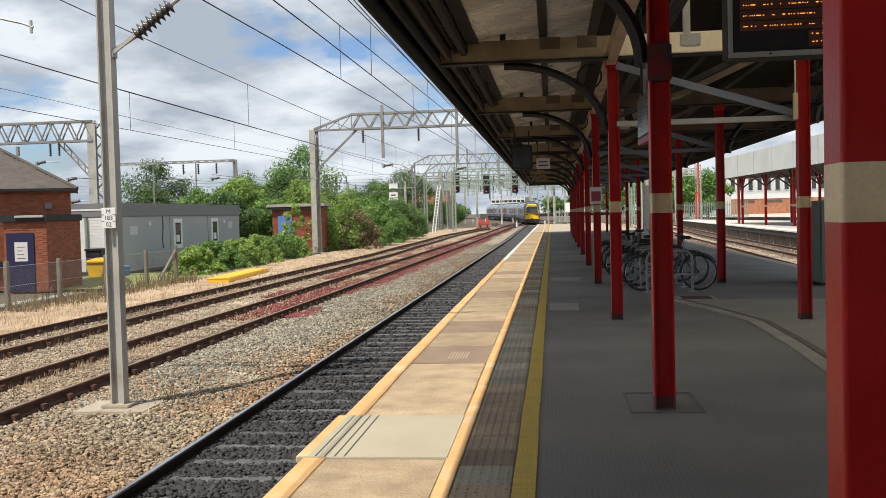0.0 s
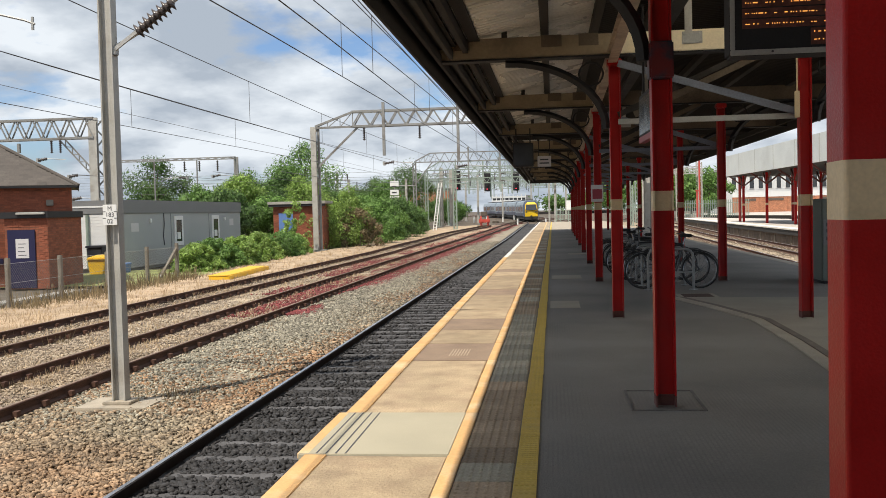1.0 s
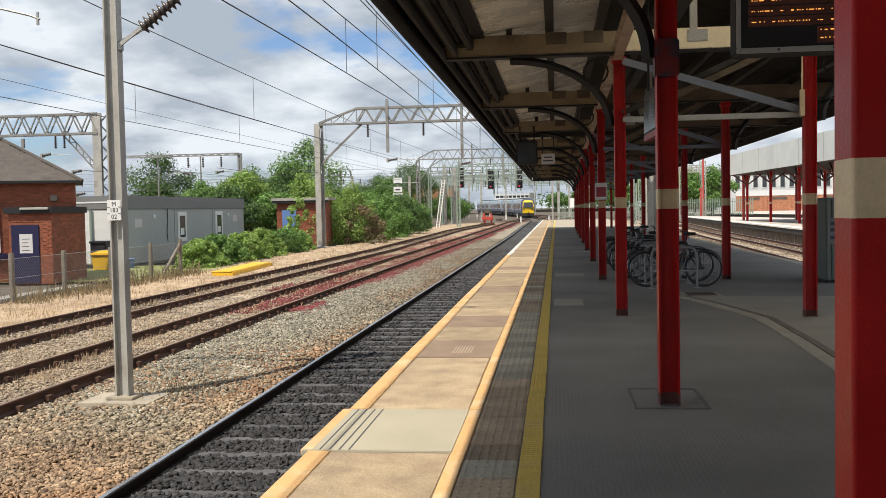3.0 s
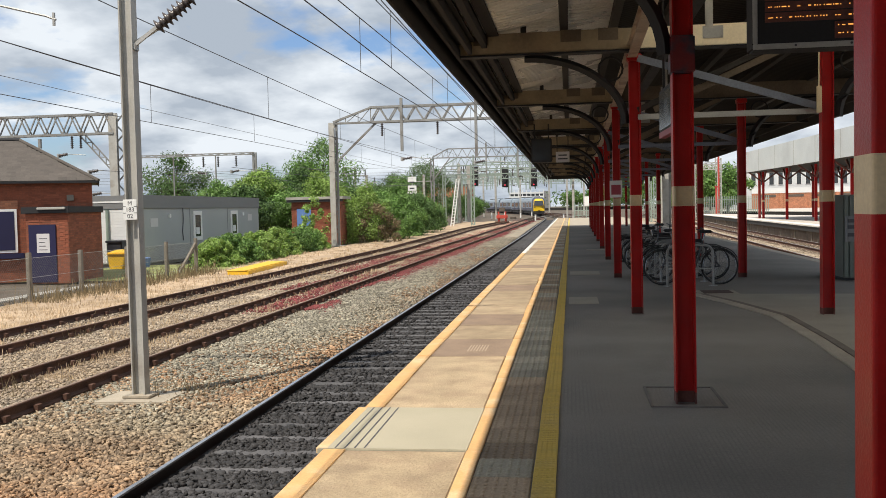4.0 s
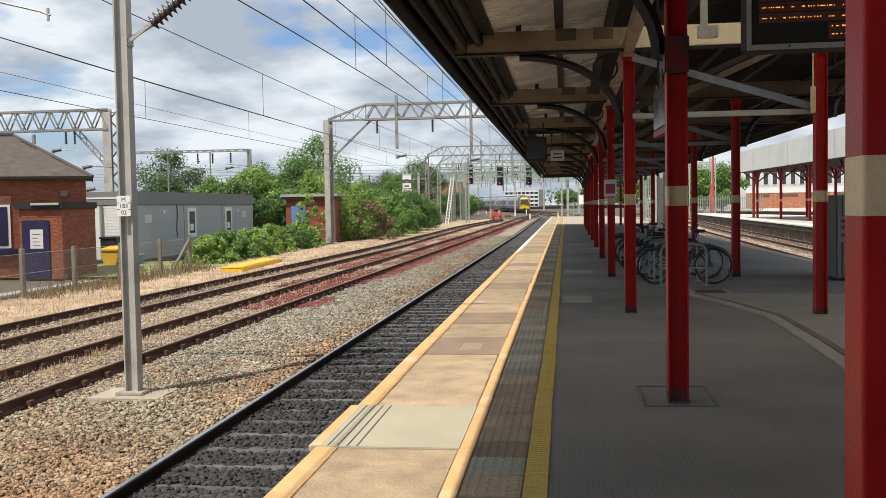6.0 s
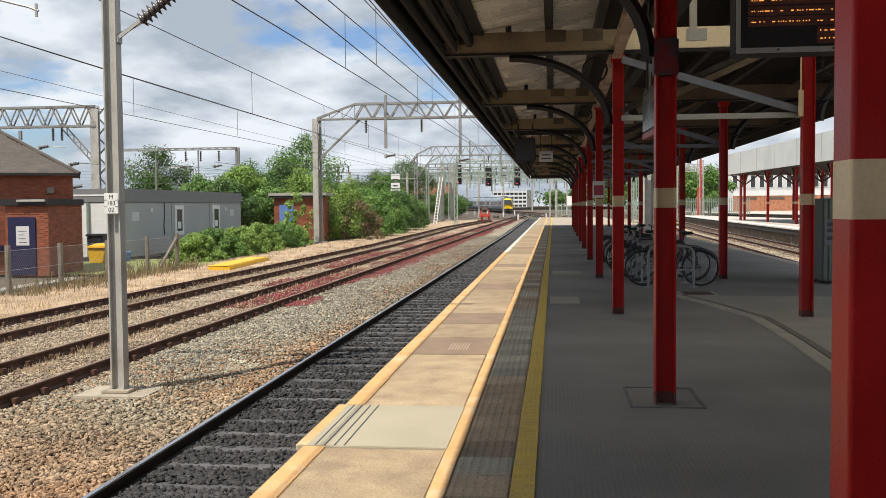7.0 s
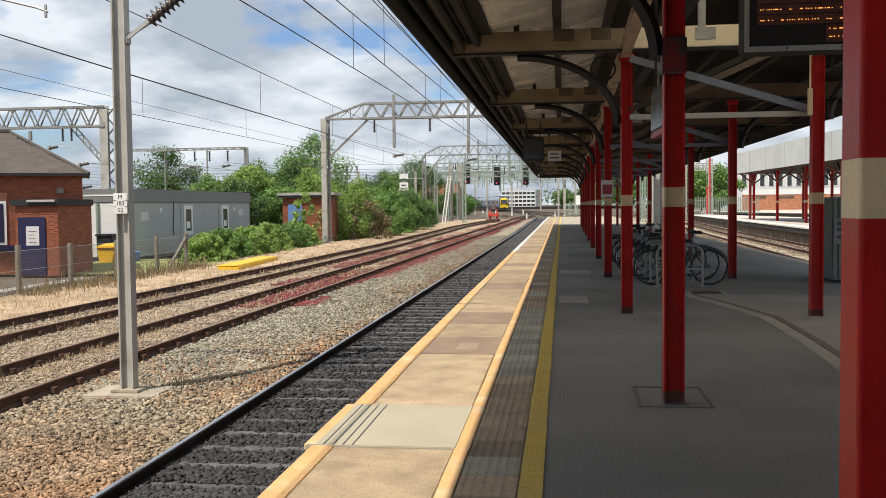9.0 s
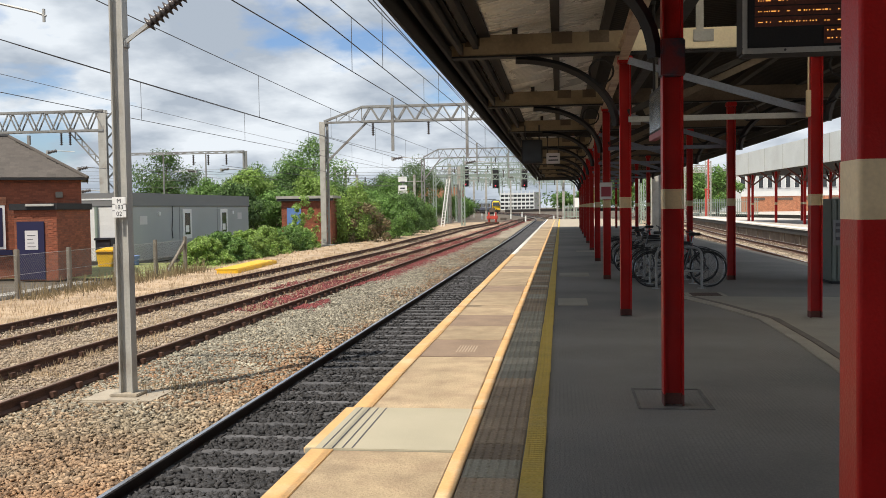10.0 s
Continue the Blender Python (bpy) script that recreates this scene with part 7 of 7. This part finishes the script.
def build_car(tail):
    c = empty("train_car")
    L, hw = CAR_LEN, 1.36
    bm = bmesh.new()
    pr = [(-hw, 0.95), (hw, 0.95), (hw, 2.9), (hw - 0.18, 3.45), (hw - 0.55, 3.72), (-hw + 0.55, 3.72), (-hw + 0.18, 3.45), (-hw, 2.9)]
    y0 = 0.9 if tail else 0.0
    rings = [[bm.verts.new((x, y, z)) for x, z in pr] for y in (y0, L)]
    for k in range(8):
        bm.faces.new((rings[0][k], rings[0][(k + 1) % 8], rings[1][(k + 1) % 8], rings[1][k]))
    bm.faces.new(rings[0])
    bm.faces.new(rings[1][::-1])
    part("body", fix(bm), M["train_grey"], c, "silver grey body side")
    for s in (-1, 1):
        x0, x1 = sorted((s * hw, s * (hw + 0.012)))
        part("lower_band", boxed(x0, x1, y0 + 0.3, L - 0.1, 0.98, 1.5), M["train_blue"], c, "dark blue lower band")
        for k in range(9):
            y = 2.6 + k * 2.2
            if k in (2, 6):
                part("door", boxed(x0, x1, y - 0.1, y + 1.3, 1.02, 2.95), M["train_blue"], c, "dark blue passenger door")
            else:
                part("window", boxed(x0 - (0.004 if s < 0 else 0), x1 + (0.004 if s > 0 else 0), y, y + 1.5, 1.75, 2.65), M["glass_dark"], c)
    part("underframe", boxed(-1.2, 1.2, y0 + 0.5, L - 0.5, 0.35, 0.95), M["train_under"], c)
    for y in (3.6, L - 3.6):
        bg = part("bogie", boxed(-1.15, 1.15, y - 1.6, y + 1.6, 0.3, 0.75), M["train_under"], c)
        for dy in (-1.2, 1.2):
            for s in (-0.75, 0.75):
                part("wheel", tubed([(s - 0.06, y + dy, 0.42), (s + 0.06, y + dy, 0.42)], 0.42, 14), M["train_under"], bg)
    part("roof_pod", boxed(-0.8, 0.8, 5, L - 5, 3.72, 3.9, bevel=0.05), M["train_under"], c)
    if tail:
        bm = bmesh.new()
        pa = [(-hw, 0.75), (hw, 0.75), (hw, 2.9), (hw - 0.18, 3.45), (hw - 0.55, 3.72), (-hw + 0.55, 3.72), (-hw + 0.18, 3.45), (-hw, 2.9)]
        f = [(-hw + 0.2, 0.8), (hw - 0.2, 0.8), (hw - 0.22, 2.2), (hw - 0.35, 3.1), (hw - 0.7, 3.4), (-hw + 0.7, 3.4), (-hw + 0.35, 3.1), (-hw + 0.22, 2.2)]
        dy = [0.1, 0.1, 0.0, 0.45, 0.75, 0.75, 0.45, 0.0]
        a = [bm.verts.new((x, 0.95, z)) for x, z in pa]
        b = [bm.verts.new((x, d, z)) for (x, z), d in zip(f, dy)]
        for k in range(8):
            bm.faces.new((a[k], a[(k + 1) % 8], b[(k + 1) % 8], b[k]))
        bm.faces.new(b)
        part("cab_end", fix(bm), M["train_blue"], c, "dark blue cab surround")
        bm = bmesh.new()
        lo = [bm.verts.new((x * 0.97, d - 0.03, 0.06 + z * 0.975)) for (x, z), d in zip(f, dy)]
        hi = [bm.verts.new((x * 0.97, d + 0.05, 0.06 + z * 0.975)) for (x, z), d in zip(f, dy)]
        bm.faces.new(lo)
        bm.faces.new(hi[::-1])
        for k in range(8):
            bm.faces.new((lo[k], lo[(k + 1) % 8], hi[(k + 1) % 8], hi[k]))
        part("cab_face", fix(bm), M["train_yellow"], c, "bright yellow cab face")
        bm = bmesh.new()
        vs = [bm.verts.new(p) for p in ((-1.02, -0.13, 1.95), (1.02, -0.13, 1.95), (0.86, 0.27, 2.98), (-0.86, 0.27, 2.98), (-1.06, 0.3, 1.9), (1.06, 0.3, 1.9), (0.86, 0.6, 2.98), (-0.86, 0.6, 2.98))]
        for q in ((0, 1, 2, 3), (7, 6, 5, 4), (0, 4, 5, 1), (1, 5, 6, 2), (2, 6, 7, 3), (3, 7, 4, 0)):
            bm.faces.new([vs[i] for i in q])
        part("windscreen", bm, M["glass_dark"], c, "wide dark windscreen")
        part("valance", boxed(-1.15, 1.15, 0.1, 1.0, 0.25, 0.78, bevel=0.05), M["train_under"], c)
        part("coupler", tubed([(0, -0.35, 0.85), (0, 0.3, 0.85)], 0.18, 10), M["train_under"], c)
        for s in (-0.85, 0.85):
            part("tail_lamp", boxed(s - 0.16, s + 0.16, -0.03, 0.1, 1.55, 1.75, bevel=0.03), M["ink"], c)
    tagged(c, "modern multiple-unit train car in grey and blue" + (" with yellow cab end" if tail else ""), "train", group="train cars")
    return c


# distance along the track by the position in y
_ys = np.arange(100.0, 420.0, 0.5)
_xs = np.array([main_x(y) for y in _ys])
_k = np.ones(25) / 25
_xs = np.convolve(np.pad(_xs, 12, mode="edge"), _k, mode="valid")
_s = np.concatenate([[0], np.cumsum(np.hypot(np.diff(_ys), np.diff(_xs)))])


def on_track(s):
    y = float(np.interp(s, _s, _ys))
    return float(np.interp(y, _ys, _xs)), y


def train_rows(offset):
    rows = []
    for i in range(21):
        t = i * 0.5
        y = 160 + 7.6 * t + 0.25 * t * t
        s = float(np.interp(y, _ys, _s)) + offset
        xa, ya = on_track(s + 3.6)
        xb, yb = on_track(s + CAR_LEN - 3.6)
        head = math.atan2(-(xb - xa), yb - ya)
        u = Vector((xb - xa, yb - ya)).normalized()
        x, yy = xa - u.x * 3.6, ya - u.y * 3.6
        za, zb = RAIL_TOP + ground_z(ya), RAIL_TOP + ground_z(yb)
        rows.append((t, Matrix.Translation((x, yy, za)) @ Matrix.Rotation(head, 4, "Z")))
    return rows


cars = [build_car(True)]
mid_car = build_car(False)
cars.append(mid_car)
cars += [copy_thing(mid_car, pose(0, 200 + k, 0)) for k in range(2)]


def motions():
    for k, c in enumerate(cars):
        walk(c, train_rows(k * (CAR_LEN + CAR_GAP)))


motions()
